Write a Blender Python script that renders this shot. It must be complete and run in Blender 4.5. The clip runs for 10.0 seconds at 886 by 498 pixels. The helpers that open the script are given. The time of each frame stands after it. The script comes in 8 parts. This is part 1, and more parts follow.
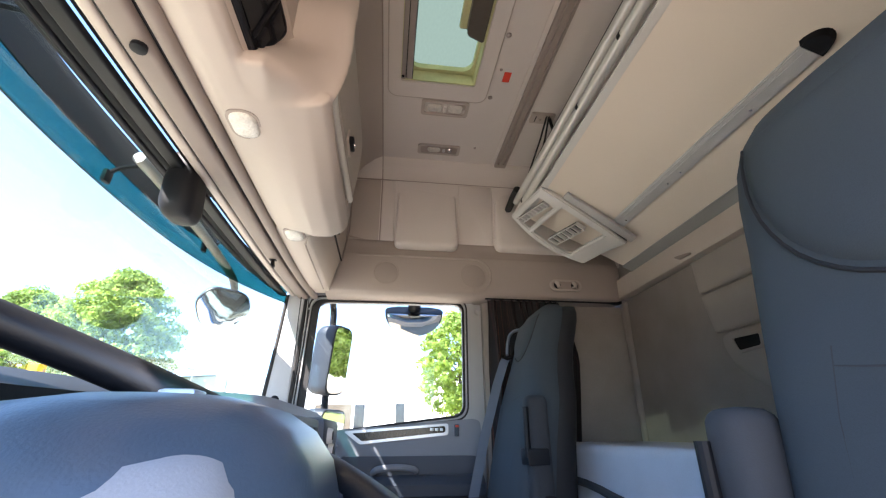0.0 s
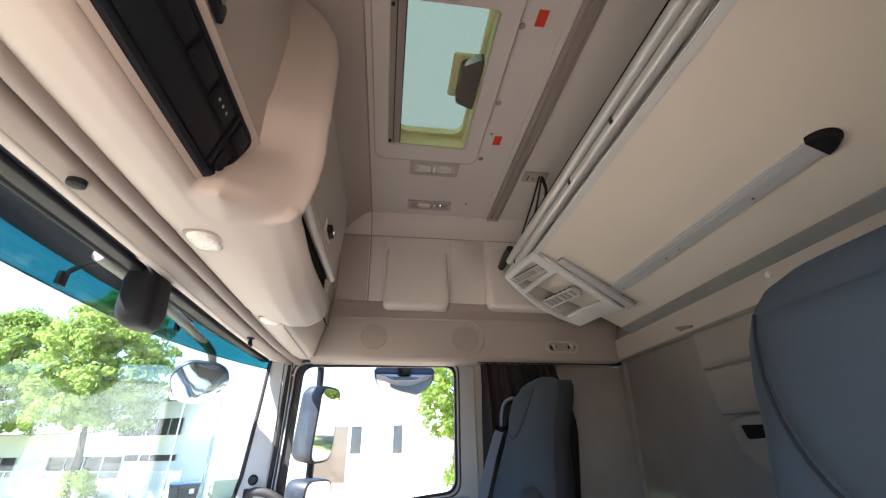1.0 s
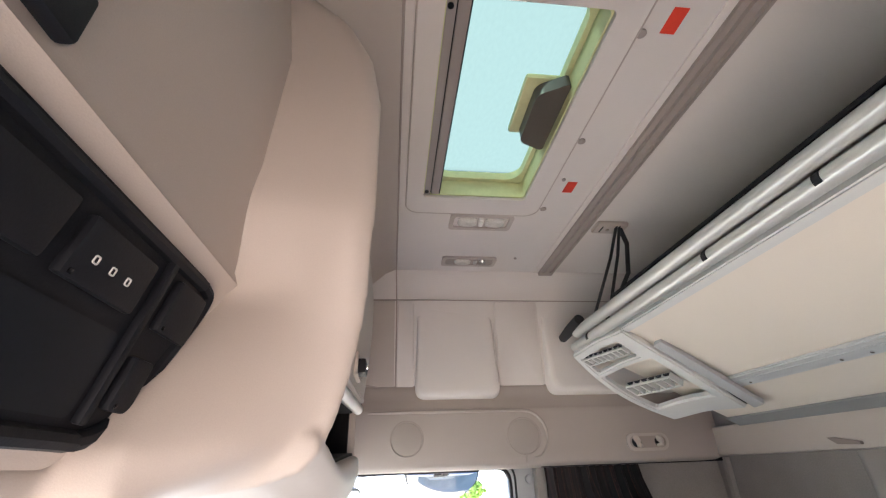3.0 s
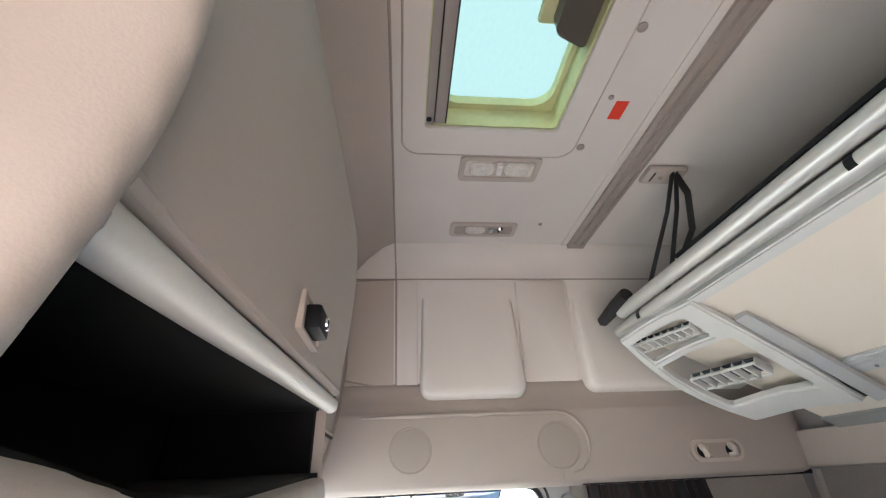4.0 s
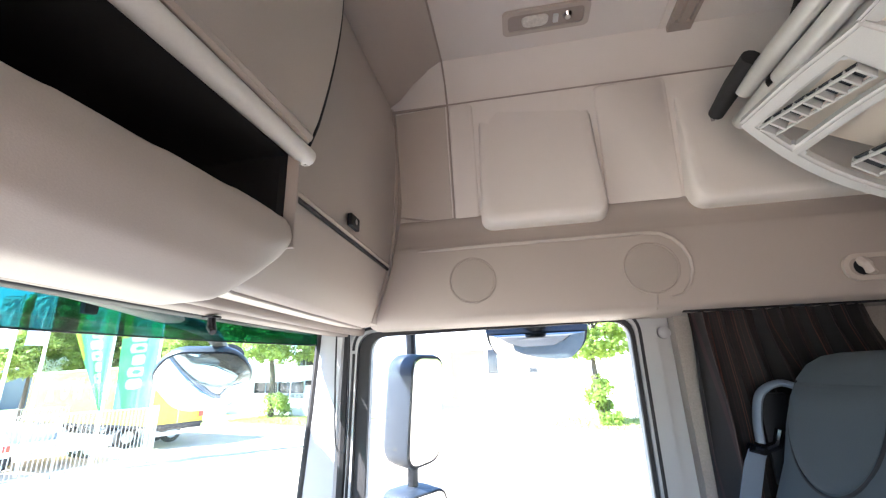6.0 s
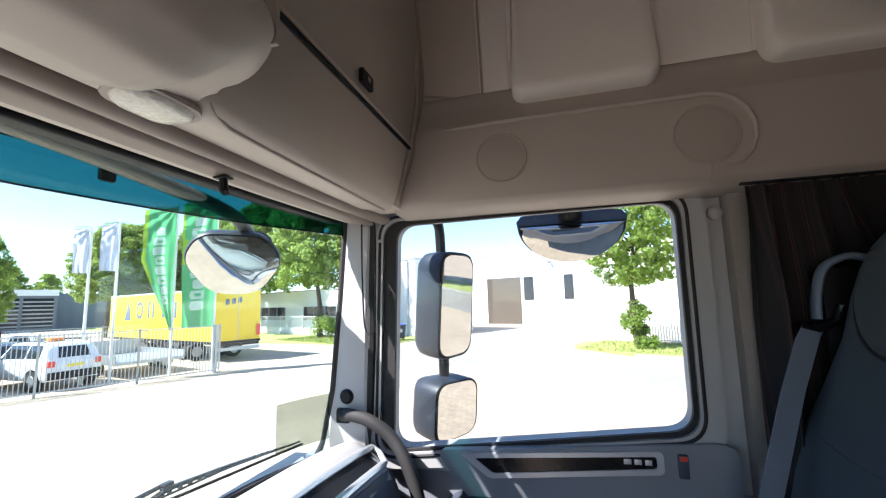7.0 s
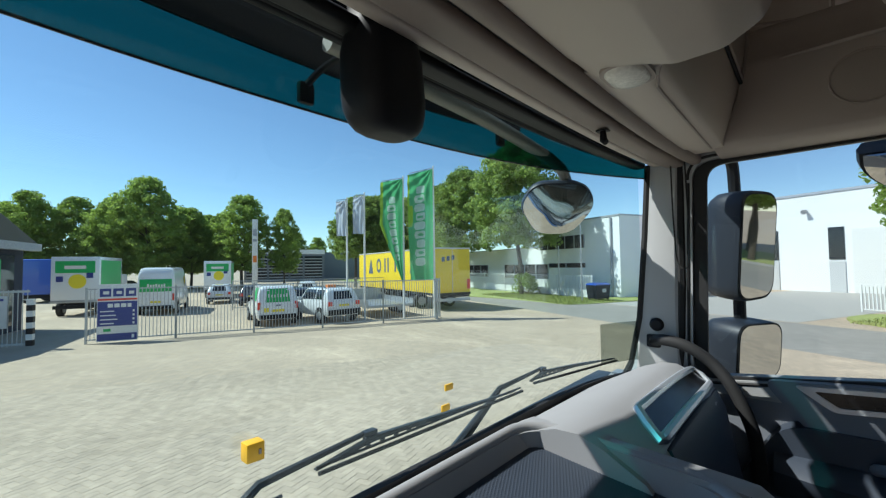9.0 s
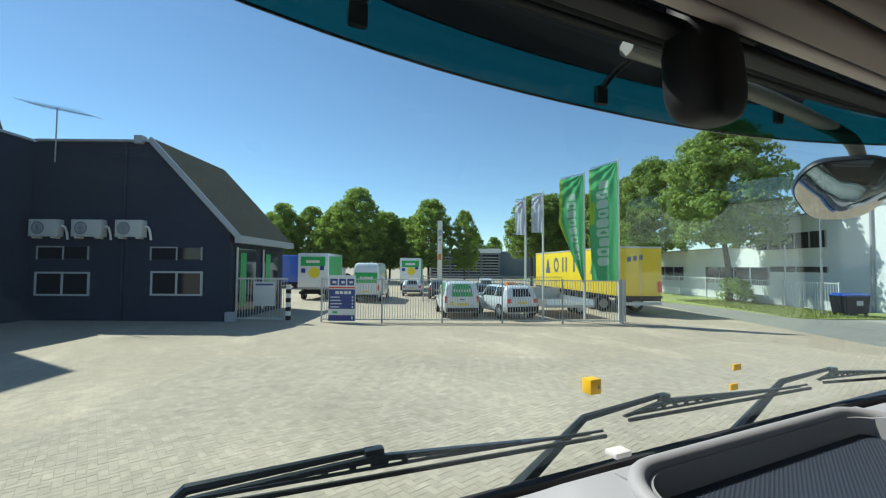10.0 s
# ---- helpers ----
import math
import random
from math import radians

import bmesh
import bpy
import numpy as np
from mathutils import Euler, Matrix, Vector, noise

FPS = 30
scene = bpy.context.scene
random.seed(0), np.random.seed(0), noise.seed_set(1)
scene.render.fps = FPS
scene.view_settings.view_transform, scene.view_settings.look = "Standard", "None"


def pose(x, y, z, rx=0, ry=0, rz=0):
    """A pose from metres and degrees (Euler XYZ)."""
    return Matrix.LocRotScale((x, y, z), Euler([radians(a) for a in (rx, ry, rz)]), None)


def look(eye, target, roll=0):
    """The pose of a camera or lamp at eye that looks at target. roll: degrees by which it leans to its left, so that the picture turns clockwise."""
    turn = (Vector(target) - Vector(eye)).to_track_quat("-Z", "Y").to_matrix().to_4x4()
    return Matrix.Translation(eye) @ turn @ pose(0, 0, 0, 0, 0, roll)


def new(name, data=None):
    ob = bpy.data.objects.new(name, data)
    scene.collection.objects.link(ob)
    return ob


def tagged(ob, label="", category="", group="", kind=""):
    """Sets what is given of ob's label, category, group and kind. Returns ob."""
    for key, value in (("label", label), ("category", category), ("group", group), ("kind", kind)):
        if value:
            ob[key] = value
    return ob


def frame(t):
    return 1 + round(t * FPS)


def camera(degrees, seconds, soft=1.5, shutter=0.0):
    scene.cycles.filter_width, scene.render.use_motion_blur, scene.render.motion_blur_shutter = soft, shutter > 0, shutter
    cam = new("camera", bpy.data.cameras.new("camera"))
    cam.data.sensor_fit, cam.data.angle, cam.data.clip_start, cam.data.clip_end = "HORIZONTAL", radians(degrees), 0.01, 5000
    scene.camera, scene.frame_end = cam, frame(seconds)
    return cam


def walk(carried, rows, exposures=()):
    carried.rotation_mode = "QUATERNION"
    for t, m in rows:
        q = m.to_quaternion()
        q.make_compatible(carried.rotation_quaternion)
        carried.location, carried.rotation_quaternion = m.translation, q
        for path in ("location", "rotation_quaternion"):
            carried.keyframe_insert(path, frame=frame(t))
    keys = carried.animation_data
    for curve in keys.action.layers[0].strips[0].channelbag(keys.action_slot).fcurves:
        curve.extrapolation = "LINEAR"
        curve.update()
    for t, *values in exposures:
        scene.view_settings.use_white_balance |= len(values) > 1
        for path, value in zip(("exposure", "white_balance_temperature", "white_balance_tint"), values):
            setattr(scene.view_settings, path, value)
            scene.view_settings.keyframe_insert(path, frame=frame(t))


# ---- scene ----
cam = camera(93.8, 10.0, soft=1.25)
PATH = [
    (0, (0.039, -0.02, 2.347), (0.276, 1.79, 3.163), -0.2),
    (0.5, (0.069, -0.045, 2.487), (0.309, 1.748, 3.341), -0.4),
    (1, (0.074, -0.043, 2.571), (0.316, 1.733, 3.46), -0.6),
    (1.5, (0.062, 0.088, 2.716), (0.306, 1.862, 3.608), -0.9),
    (2, (0.021, 0.175, 2.833), (0.26, 1.939, 3.744), -1.3),
    (2.5, (-0.05, 0.233, 2.917), (0.18, 1.998, 3.831), -1.6),
    (2.7, (-0.047, 0.232, 2.964), (0.182, 1.994, 3.881), -1.8),
    (3.8, (-0.038, 0.5, 2.963), (0.17, 2.221, 3.96), -2.9),
    (4, (-0.014, 0.59, 2.981), (0.179, 2.322, 3.962), -2.8),
    (4.5, (0.129, 0.668, 2.944), (0.18, 2.405, 3.934), -2.5),
    (5, (0.192, 0.655, 2.967), (0.003, 2.394, 3.937), -2.0),
    (5.5, (0.128, 0.752, 2.918), (-0.129, 2.558, 3.737), -2.2),
    (6, (0.108, 0.843, 2.835), (-0.206, 2.731, 3.415), -2.0),
    (6.2, (0.118, 0.881, 2.806), (-0.228, 2.786, 3.308), -1.9),
    (7.3, (0.107, 0.932, 2.72), (-0.478, 2.835, 2.905), -1.6),
    (7.5, (0.091, 0.925, 2.718), (-0.55, 2.814, 2.865), -1.7),
    (8, (0.041, 0.869, 2.696), (-0.77, 2.694, 2.798), -1.5),
    (8.5, (-0.029, 0.75, 2.695), (-1.07, 2.456, 2.779), -1.2),
    (9, (-0.094, 0.624, 2.669), (-1.418, 2.121, 2.75), -0.8),
    (9.5, (-0.12, 0.497, 2.644), (-1.719, 1.696, 2.727), -0.3),
    (10, (-0.124, 0.386, 2.63), (-1.939, 1.223, 2.711), 0.4),
]
EXPOSURES = [(0.0, 2.95, 6500, 16), (1.0, 2.8, 6380, 17), (2.0, 3.22, 6080, 17), (2.7, 3.5, 5900, 16), (4.0, 3.72, 5680, 11), (5.5, 3.78, 5850, 15), (6.2, 3.42, 5980, 15), (7.3, 1.42, 6250, 16), (8.0, 0.78, 5700, 8), (9.0, 0.46, 6080, 5), (10.0, 0.40, 6330, 5)]
walk(cam, [(t, look(eye, target, roll)) for t, eye, target, roll in PATH], EXPOSURES)

# ---- daylight ----
SUN_AZ, SUN_EL = 215.8, 48.6          # the way towards the sun: degrees from +x, and above the horizon
sun_way = Vector((math.cos(radians(SUN_AZ)) * math.cos(radians(SUN_EL)), math.sin(radians(SUN_AZ)) * math.cos(radians(SUN_EL)), math.sin(radians(SUN_EL))))
world = bpy.data.worlds.new("sky")
scene.world = world
world.use_nodes = True
_sky = world.node_tree.nodes.new("ShaderNodeTexSky")
_sky.sky_type, _sky.sun_disc = "NISHITA", False
_sky.sun_elevation, _sky.sun_rotation = radians(SUN_EL), radians(90 - SUN_AZ)
_sky.air_density, _sky.dust_density, _sky.ozone_density = 1.0, 0.0, 2.0
_sky.altitude = 1000
_bg = world.node_tree.nodes["Background"]
_bg.inputs["Strength"].default_value = 0.122
world.node_tree.links.new(_sky.outputs[0], _bg.inputs["Color"])
_sun = bpy.data.lights.new("sun", "SUN")
_sun.energy, _sun.angle, _sun.color = 4.7, radians(0.6), (1.0, 0.95, 0.87)
sun = new("sun", _sun)
sun.matrix_world = look(sun_way * 60, (0, 0, 0))


# ---- materials ----
def material(name, color, rough=0.6, metal=0.0, vary=0.12, grain=60.0, stain=3.0, bump=0.15, bump_scale=None, coat=0.0, islands=0.0, gloss=0.5):
    """A surface with colour variation at two scales and a fine relief."""
    m = bpy.data.materials.new(name)
    m.use_nodes = True
    nt = m.node_tree
    b = nt.nodes["Principled BSDF"]
    tc = nt.nodes.new("ShaderNodeTexCoord")
    n1 = nt.nodes.new("ShaderNodeTexNoise")
    n1.inputs["Scale"].default_value, n1.inputs["Detail"].default_value = grain, 4
    n2 = nt.nodes.new("ShaderNodeTexNoise")
    n2.inputs["Scale"].default_value, n2.inputs["Detail"].default_value = stain, 5
    mix = nt.nodes.new("ShaderNodeMath")
    mix.operation = "ADD"
    nt.links.new(tc.outputs["Object"], n1.inputs["Vector"])
    nt.links.new(tc.outputs["Object"], n2.inputs["Vector"])
    nt.links.new(n1.outputs["Fac"], mix.inputs[0])
    nt.links.new(n2.outputs["Fac"], mix.inputs[1])
    ramp = nt.nodes.new("ShaderNodeMapRange")
    ramp.inputs["From Min"].default_value, ramp.inputs["From Max"].default_value = 0.6, 1.4
    ramp.inputs["To Min"].default_value, ramp.inputs["To Max"].default_value = 1 - vary, 1 + vary
    nt.links.new(mix.outputs[0], ramp.inputs["Value"])
    scl = nt.nodes.new("ShaderNodeVectorMath")
    scl.operation = "SCALE"
    scl.inputs[0].default_value = color
    nt.links.new(ramp.outputs[0], scl.inputs["Scale"])
    out = scl.outputs[0]
    if islands:
        info = nt.nodes.new("ShaderNodeNewGeometry")
        r2 = nt.nodes.new("ShaderNodeMapRange")
        r2.inputs["To Min"].default_value, r2.inputs["To Max"].default_value = 1 - islands, 1 + islands
        nt.links.new(info.outputs["Random Per Island"], r2.inputs["Value"])
        s2 = nt.nodes.new("ShaderNodeVectorMath")
        s2.operation = "SCALE"
        nt.links.new(out, s2.inputs[0])
        nt.links.new(r2.outputs[0], s2.inputs["Scale"])
        out = s2.outputs[0]
    nt.links.new(out, b.inputs["Base Color"])
    b.inputs["Roughness"].default_value, b.inputs["Metallic"].default_value = rough, metal
    b.inputs["Coat Weight"].default_value = coat
    b.inputs["Specular IOR Level"].default_value = gloss
    if bump > 0:
        bp = nt.nodes.new("ShaderNodeBump")
        bp.inputs["Strength"].default_value, bp.inputs["Distance"].default_value = bump, min(0.002, 0.45 / grain) if not bump_scale else 0.002
        if bump_scale:
            n3 = nt.nodes.new("ShaderNodeTexNoise")
            n3.inputs["Scale"].default_value, n3.inputs["Detail"].default_value = bump_scale, 3
            nt.links.new(tc.outputs["Object"], n3.inputs["Vector"])
            nt.links.new(n3.outputs["Fac"], bp.inputs["Height"])
        else:
            nt.links.new(n1.outputs["Fac"], bp.inputs["Height"])
        nt.links.new(bp.outputs[0], b.inputs["Normal"])
    return m


def glass_material(name, tint, rough=0.0, mirror=0.022, dust=0.0):
    """Clear glass; dust is the share of a thin dirt film that scatters daylight."""
    m = bpy.data.materials.new(name)
    m.use_nodes = True
    nt = m.node_tree
    nt.nodes.remove(nt.nodes["Principled BSDF"])
    tr = nt.nodes.new("ShaderNodeBsdfTransparent")
    tr.inputs["Color"].default_value = (*tint, 1)
    gl = nt.nodes.new("ShaderNodeBsdfGlossy")
    gl.inputs["Roughness"].default_value = rough
    lw = nt.nodes.new("ShaderNodeLayerWeight")
    lw.inputs["Blend"].default_value = 0.5
    pw = nt.nodes.new("ShaderNodeMath")
    pw.operation = "POWER"
    pw.inputs[1].default_value = 5.0
    fr = nt.nodes.new("ShaderNodeMapRange")
    fr.inputs["To Min"].default_value, fr.inputs["To Max"].default_value = mirror, 0.9
    nt.links.new(lw.outputs["Facing"], pw.inputs[0])
    nt.links.new(pw.outputs[0], fr.inputs["Value"])
    mx = nt.nodes.new("ShaderNodeMixShader")
    nt.links.new(fr.outputs[0], mx.inputs[0])
    nt.links.new(tr.outputs[0], mx.inputs[1])
    nt.links.new(gl.outputs[0], mx.inputs[2])
    out = mx.outputs[0]
    if dust:
        film, patch = nt.nodes.new("ShaderNodeBsdfTranslucent"), nt.nodes.new("ShaderNodeTexNoise")
        film.inputs["Color"].default_value = (0.75, 0.75, 0.72, 1)
        patch.inputs["Scale"].default_value, patch.inputs["Detail"].default_value = 6.0, 5
        share, mx2 = nt.nodes.new("ShaderNodeMath"), nt.nodes.new("ShaderNodeMixShader")
        share.operation = "MULTIPLY"
        share.inputs[1].default_value = 2 * dust
        nt.links.new(patch.outputs["Fac"], share.inputs[0])
        nt.links.new(share.outputs[0], mx2.inputs[0])
        nt.links.new(out, mx2.inputs[1])
        nt.links.new(film.outputs[0], mx2.inputs[2])
        out = mx2.outputs[0]
    nt.links.new(out, nt.nodes["Material Output"].inputs["Surface"])
    return m


def translucent_material(name, color, through_color):
    """Leaves and cloth that let light through."""
    m = material(name, color, 0.7, vary=0.25, grain=9, stain=0.7, bump=0.0, islands=0.28)
    nt = m.node_tree
    b = nt.nodes["Principled BSDF"]
    t = nt.nodes.new("ShaderNodeBsdfTranslucent")
    t.inputs["Color"].default_value = (*through_color, 1)
    mx = nt.nodes.new("ShaderNodeMixShader")
    mx.inputs[0].default_value = 0.55
    nt.links.new(b.outputs[0], mx.inputs[1])
    nt.links.new(t.outputs[0], mx.inputs[2])
    nt.links.new(mx.outputs[0], nt.nodes["Material Output"].inputs["Surface"])
    return m


BEIGE = material("beige_grained_plastic", (0.465, 0.407, 0.362), 0.55, vary=0.05, grain=900, stain=4, bump=0.25)
BEIGE_DARK = material("taupe_plastic", (0.34, 0.29, 0.26), 0.6, vary=0.05, grain=900, stain=4, bump=0.25)
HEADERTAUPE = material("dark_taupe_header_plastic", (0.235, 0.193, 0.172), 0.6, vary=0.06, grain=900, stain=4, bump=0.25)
CEILING = material("ceiling_fabric", (0.67, 0.622, 0.585), 0.95, vary=0.05, grain=1400, stain=3, bump=0.3)
WALL = material("grey_wall_cloth", (0.28, 0.253, 0.232), 0.95, vary=0.16, grain=260, stain=7, bump=0.5)
LEDGE = material("ledge_grained_plastic", (0.365, 0.316, 0.284), 0.55, vary=0.05, grain=900, stain=4, bump=0.25)
BUNKBOARD = material("bunk_board_vinyl", (0.66, 0.595, 0.522), 0.7, vary=0.04, grain=700, stain=2, bump=0.15)
LIGHTGREY = material("light_grey_plastic", (0.55, 0.55, 0.54), 0.5, vary=0.05, grain=500, stain=6, bump=0.1)
WHITE = material("white_plastic", (0.75, 0.73, 0.69), 0.45, vary=0.04, grain=300, stain=5, bump=0.05)
LENS = material("frosted_lamp_lens", (0.68, 0.66, 0.61), 0.12, vary=0.16, grain=170, stain=45, bump=0.9)
BLACK = material("black_plastic", (0.008, 0.009, 0.012), 0.55, vary=0.15, grain=500, stain=9, bump=0.15, gloss=0.25)
GLOSSBLACK = material("gloss_black", (0.008, 0.009, 0.012), 0.18, vary=0.1, grain=60, stain=5, bump=0.02, gloss=0.35)
DISPLAY = material("matt_black_display", (0.006, 0.008, 0.012), 0.42, vary=0.1, grain=300, stain=5, bump=0.02, gloss=0.3)
RUBBER = material("black_rubber", (0.016, 0.016, 0.017), 0.75, vary=0.2, grain=300, stain=8, bump=0.2)
DARKFABRIC = material("dark_blind_cloth", (0.012, 0.013, 0.015), 0.9, vary=0.15, grain=800, stain=5, bump=0.2, gloss=0.2)
DASHTOP = material("dashboard_soft_grey", (0.31, 0.31, 0.315), 0.6, vary=0.08, grain=900, stain=5, bump=0.3)
DASHDARK = material("dashboard_dark_blue_grey", (0.040, 0.052, 0.074), 0.55, vary=0.1, grain=900, stain=5, bump=0.3)
DOORGREY = material("door_trim_grey", (0.20, 0.217, 0.25), 0.55, vary=0.08, grain=900, stain=5, bump=0.25)
PILLAR = material("pillar_grey_plastic", (0.37, 0.375, 0.38), 0.6, vary=0.06, grain=900, stain=4, bump=0.25)
ALU = material("brushed_aluminium", (0.56, 0.57, 0.58), 0.45, 0.35, vary=0.06, grain=260, stain=7, bump=0.06)
SATIN = material("satin_rail_paint", (0.60, 0.60, 0.58), 0.35, 0.4, vary=0.04, grain=300, stain=7, bump=0.03)
CHROME = material("chrome", (0.8, 0.8, 0.8), 0.08, 1.0, vary=0.03, grain=50, stain=8, bump=0.0)
SILVERTRIM = material("silver_trim", (0.52, 0.56, 0.61), 0.28, 0.45, vary=0.04, grain=200, stain=6, bump=0.02)
STEEL = material("galvanised_steel", (0.42, 0.43, 0.44), 0.45, 0.7, vary=0.12, grain=40, stain=5, bump=0.05)
SEAT = material("blue_grey_seat_cloth", (0.042, 0.056, 0.069), 0.95, vary=0.12, grain=700, stain=5, bump=0.5)
BELTCLOTH = material("grey_blue_belt_webbing", (0.15, 0.19, 0.25), 0.7, vary=0.08, grain=600, stain=6, bump=0.3)
SEATDARK = material("dark_seat_cloth", (0.035, 0.04, 0.048), 0.95, vary=0.12, grain=700, stain=5, bump=0.5)
MATTRESS = material("pale_mattress_ticking", (0.42, 0.46, 0.52), 0.95, vary=0.08, grain=300, stain=8, bump=0.6, bump_scale=45)
HANDLEBROWN = material("brown_hatch_handle", (0.085, 0.072, 0.058), 0.4, vary=0.08, grain=300, stain=9, bump=0.05)
LEATHER = material("black_wheel_leather", (0.0045, 0.006, 0.010), 0.45, vary=0.15, grain=500, stain=9, bump=0.12)
VOID = material("black_felt_lining", (0.004, 0.004, 0.005), 1.0, vary=0.1, grain=500, stain=9, bump=0.1)
FLOORMAT = material("rubber_floor_mat", (0.03, 0.03, 0.032), 0.8, vary=0.15, grain=200, stain=6, bump=0.3)
WHEELHUB = material("steering_hub_grey", (0.05, 0.075, 0.105), 0.32, vary=0.08, grain=600, stain=5, bump=0.2)
CABPAINT = material("cab_paint_blue", (0.045, 0.10, 0.22), 0.3, vary=0.03, grain=20, stain=2, bump=0.0, coat=0.6)
RED = material("red_sticker", (0.75, 0.06, 0.03), 0.5, vary=0.05, grain=60, stain=8, bump=0.0)
YELLOW = material("yellow_plastic", (0.85, 0.50, 0.02), 0.4, vary=0.05, grain=60, stain=9, bump=0.02)
HATCHSEAL = material("hatch_rim_yellow_green", (0.56, 0.57, 0.30), 0.6, vary=0.1, grain=60, stain=9, bump=0.05)
GLASS = glass_material("window_glass", (0.84, 0.885, 0.895))
WINDSCREEN = glass_material("windscreen_glass", (0.86, 0.945, 0.95), 0.0, 0.03, 0.002)
SHADEBAND = glass_material("teal_visor_acrylic", (0.13, 0.36, 0.335))
FRIT = glass_material("smoky_windscreen_band", (0.035, 0.04, 0.038), 0.05)
HATCHGLASS = bpy.data.materials.new("milky_hatch_glass")
HATCHGLASS.use_nodes = True
_h = HATCHGLASS.node_tree
_h.nodes.remove(_h.nodes["Principled BSDF"])
_ht, _hd, _hm = _h.nodes.new("ShaderNodeBsdfTransparent"), _h.nodes.new("ShaderNodeBsdfTranslucent"), _h.nodes.new("ShaderNodeMixShader")
_hn, _hr = _h.nodes.new("ShaderNodeTexNoise"), _h.nodes.new("ShaderNodeMapRange")
_hn.inputs["Scale"].default_value, _hn.inputs["Detail"].default_value = 35, 6
_hr.inputs["To Min"].default_value, _hr.inputs["To Max"].default_value = 0.58, 0.72
_ht.inputs["Color"].default_value, _hd.inputs["Color"].default_value = (0.37, 0.44, 0.385, 1), (0.16, 0.185, 0.165, 1)
_h.links.new(_hn.outputs["Fac"], _hr.inputs["Value"])
_h.links.new(_hr.outputs[0], _hm.inputs[0])
_h.links.new(_ht.outputs[0], _hm.inputs[1])
_h.links.new(_hd.outputs[0], _hm.inputs[2])
_h.links.new(_hm.outputs[0], _h.nodes["Material Output"].inputs["Surface"])
MIRROR = bpy.data.materials.new("mirror_silvering")
MIRROR.use_nodes = True
MIRROR.node_tree.nodes["Principled BSDF"].inputs["Metallic"].default_value = 1.0
MIRROR.node_tree.nodes["Principled BSDF"].inputs["Roughness"].default_value = 0.02
MIRROR.node_tree.nodes["Principled BSDF"].inputs["Base Color"].default_value = (0.55, 0.56, 0.56, 1)


# ---- builders ----
def mesh_of(name, verts, faces, mat, smooth=True, angle=35):
    me = bpy.data.meshes.new(name)
    me.from_pydata([tuple(v) for v in verts], [], [tuple(f) for f in faces])
    bm = bmesh.new()
    bm.from_mesh(me)
    bmesh.ops.recalc_face_normals(bm, faces=bm.faces)
    bm.to_mesh(me)
    bm.free()
    finish(me, mat, smooth, angle)
    return me


def finish(me, mat, smooth=True, angle=35):
    me.materials.append(mat)
    if smooth:
        for p in me.polygons:
            p.use_smooth = True
        me.set_sharp_from_angle(angle=radians(angle))


def thing(name, label, category, at=(0, 0, 0), group="", kind=""):
    ob = new(name)
    ob.empty_display_size = 0.05
    ob.location = at
    return tagged(ob, label, category, group, kind)


def part(name, bm, mat, parent, label="", smooth=True, angle=35):
    """Links a bmesh or a mesh, given in the coordinates of its thing, as one object under parent."""
    if isinstance(bm, bmesh.types.BMesh):
        me = bpy.data.meshes.new(name)
        bmesh.ops.recalc_face_normals(bm, faces=bm.faces)
        bm.to_mesh(me)
        bm.free()
        finish(me, mat, smooth, angle)
    else:
        me = bm
    ob = new(name, me)
    if parent is not None:
        ob.parent = parent
    if label:
        tagged(ob, label)
    return ob


def structure(name, bm, mat, label, category, smooth=True, angle=35):
    return tagged(part(name, bm, mat, None, "", smooth, angle), label, category, kind="structure")


def box(bm, x0, x1, y0, y1, z0, z1, bevel=0.0, seg=2):
    g = bmesh.ops.create_cube(bm, size=1.0)
    for v in g["verts"]:
        v.co = Vector(((x0 + x1) / 2 + v.co.x * (x1 - x0), (y0 + y1) / 2 + v.co.y * (y1 - y0), (z0 + z1) / 2 + v.co.z * (z1 - z0)))
    if bevel > 0:
        es = list({e for v in g["verts"] for e in v.link_edges})
        bmesh.ops.bevel(bm, geom=es, offset=bevel, segments=seg, affect="EDGES", profile=0.6)
    return bm


def boxed(x0, x1, y0, y1, z0, z1, bevel=0.0, seg=2):
    return box(bmesh.new(), x0, x1, y0, y1, z0, z1, bevel, seg)


def turned(bm, m):
    bmesh.ops.transform(bm, matrix=m, verts=bm.verts)
    return bm


def tube(bm, pts, r, sides=10, flat=1.0):
    """A round bar along pts; r may be a list."""
    pts = [Vector(p) for p in pts]
    rs = r if isinstance(r, (list, tuple)) else [r] * len(pts)
    rings = []
    ref = None
    for i, p in enumerate(pts):
        d = (pts[min(i + 1, len(pts) - 1)] - pts[max(i - 1, 0)]).normalized()
        if ref is None:
            ref = Vector((0, 0, 1)) if abs(d.z) < 0.9 else Vector((1, 0, 0))
        a = d.cross(ref).normalized()
        b = a.cross(d).normalized()
        ref = b
        rings.append([bm.verts.new(p + a * math.cos(k * 2 * math.pi / sides) * rs[i] + b * math.sin(k * 2 * math.pi / sides) * rs[i] * flat) for k in range(sides)])
    for r0, r1 in zip(rings, rings[1:]):
        for k in range(sides):
            bm.faces.new((r0[k], r0[(k + 1) % sides], r1[(k + 1) % sides], r1[k]))
    bm.faces.new(rings[0][::-1])
    bm.faces.new(rings[-1])
    return bm


def tubed(pts, r, sides=10, flat=1.0):
    return tube(bmesh.new(), pts, r, sides, flat)


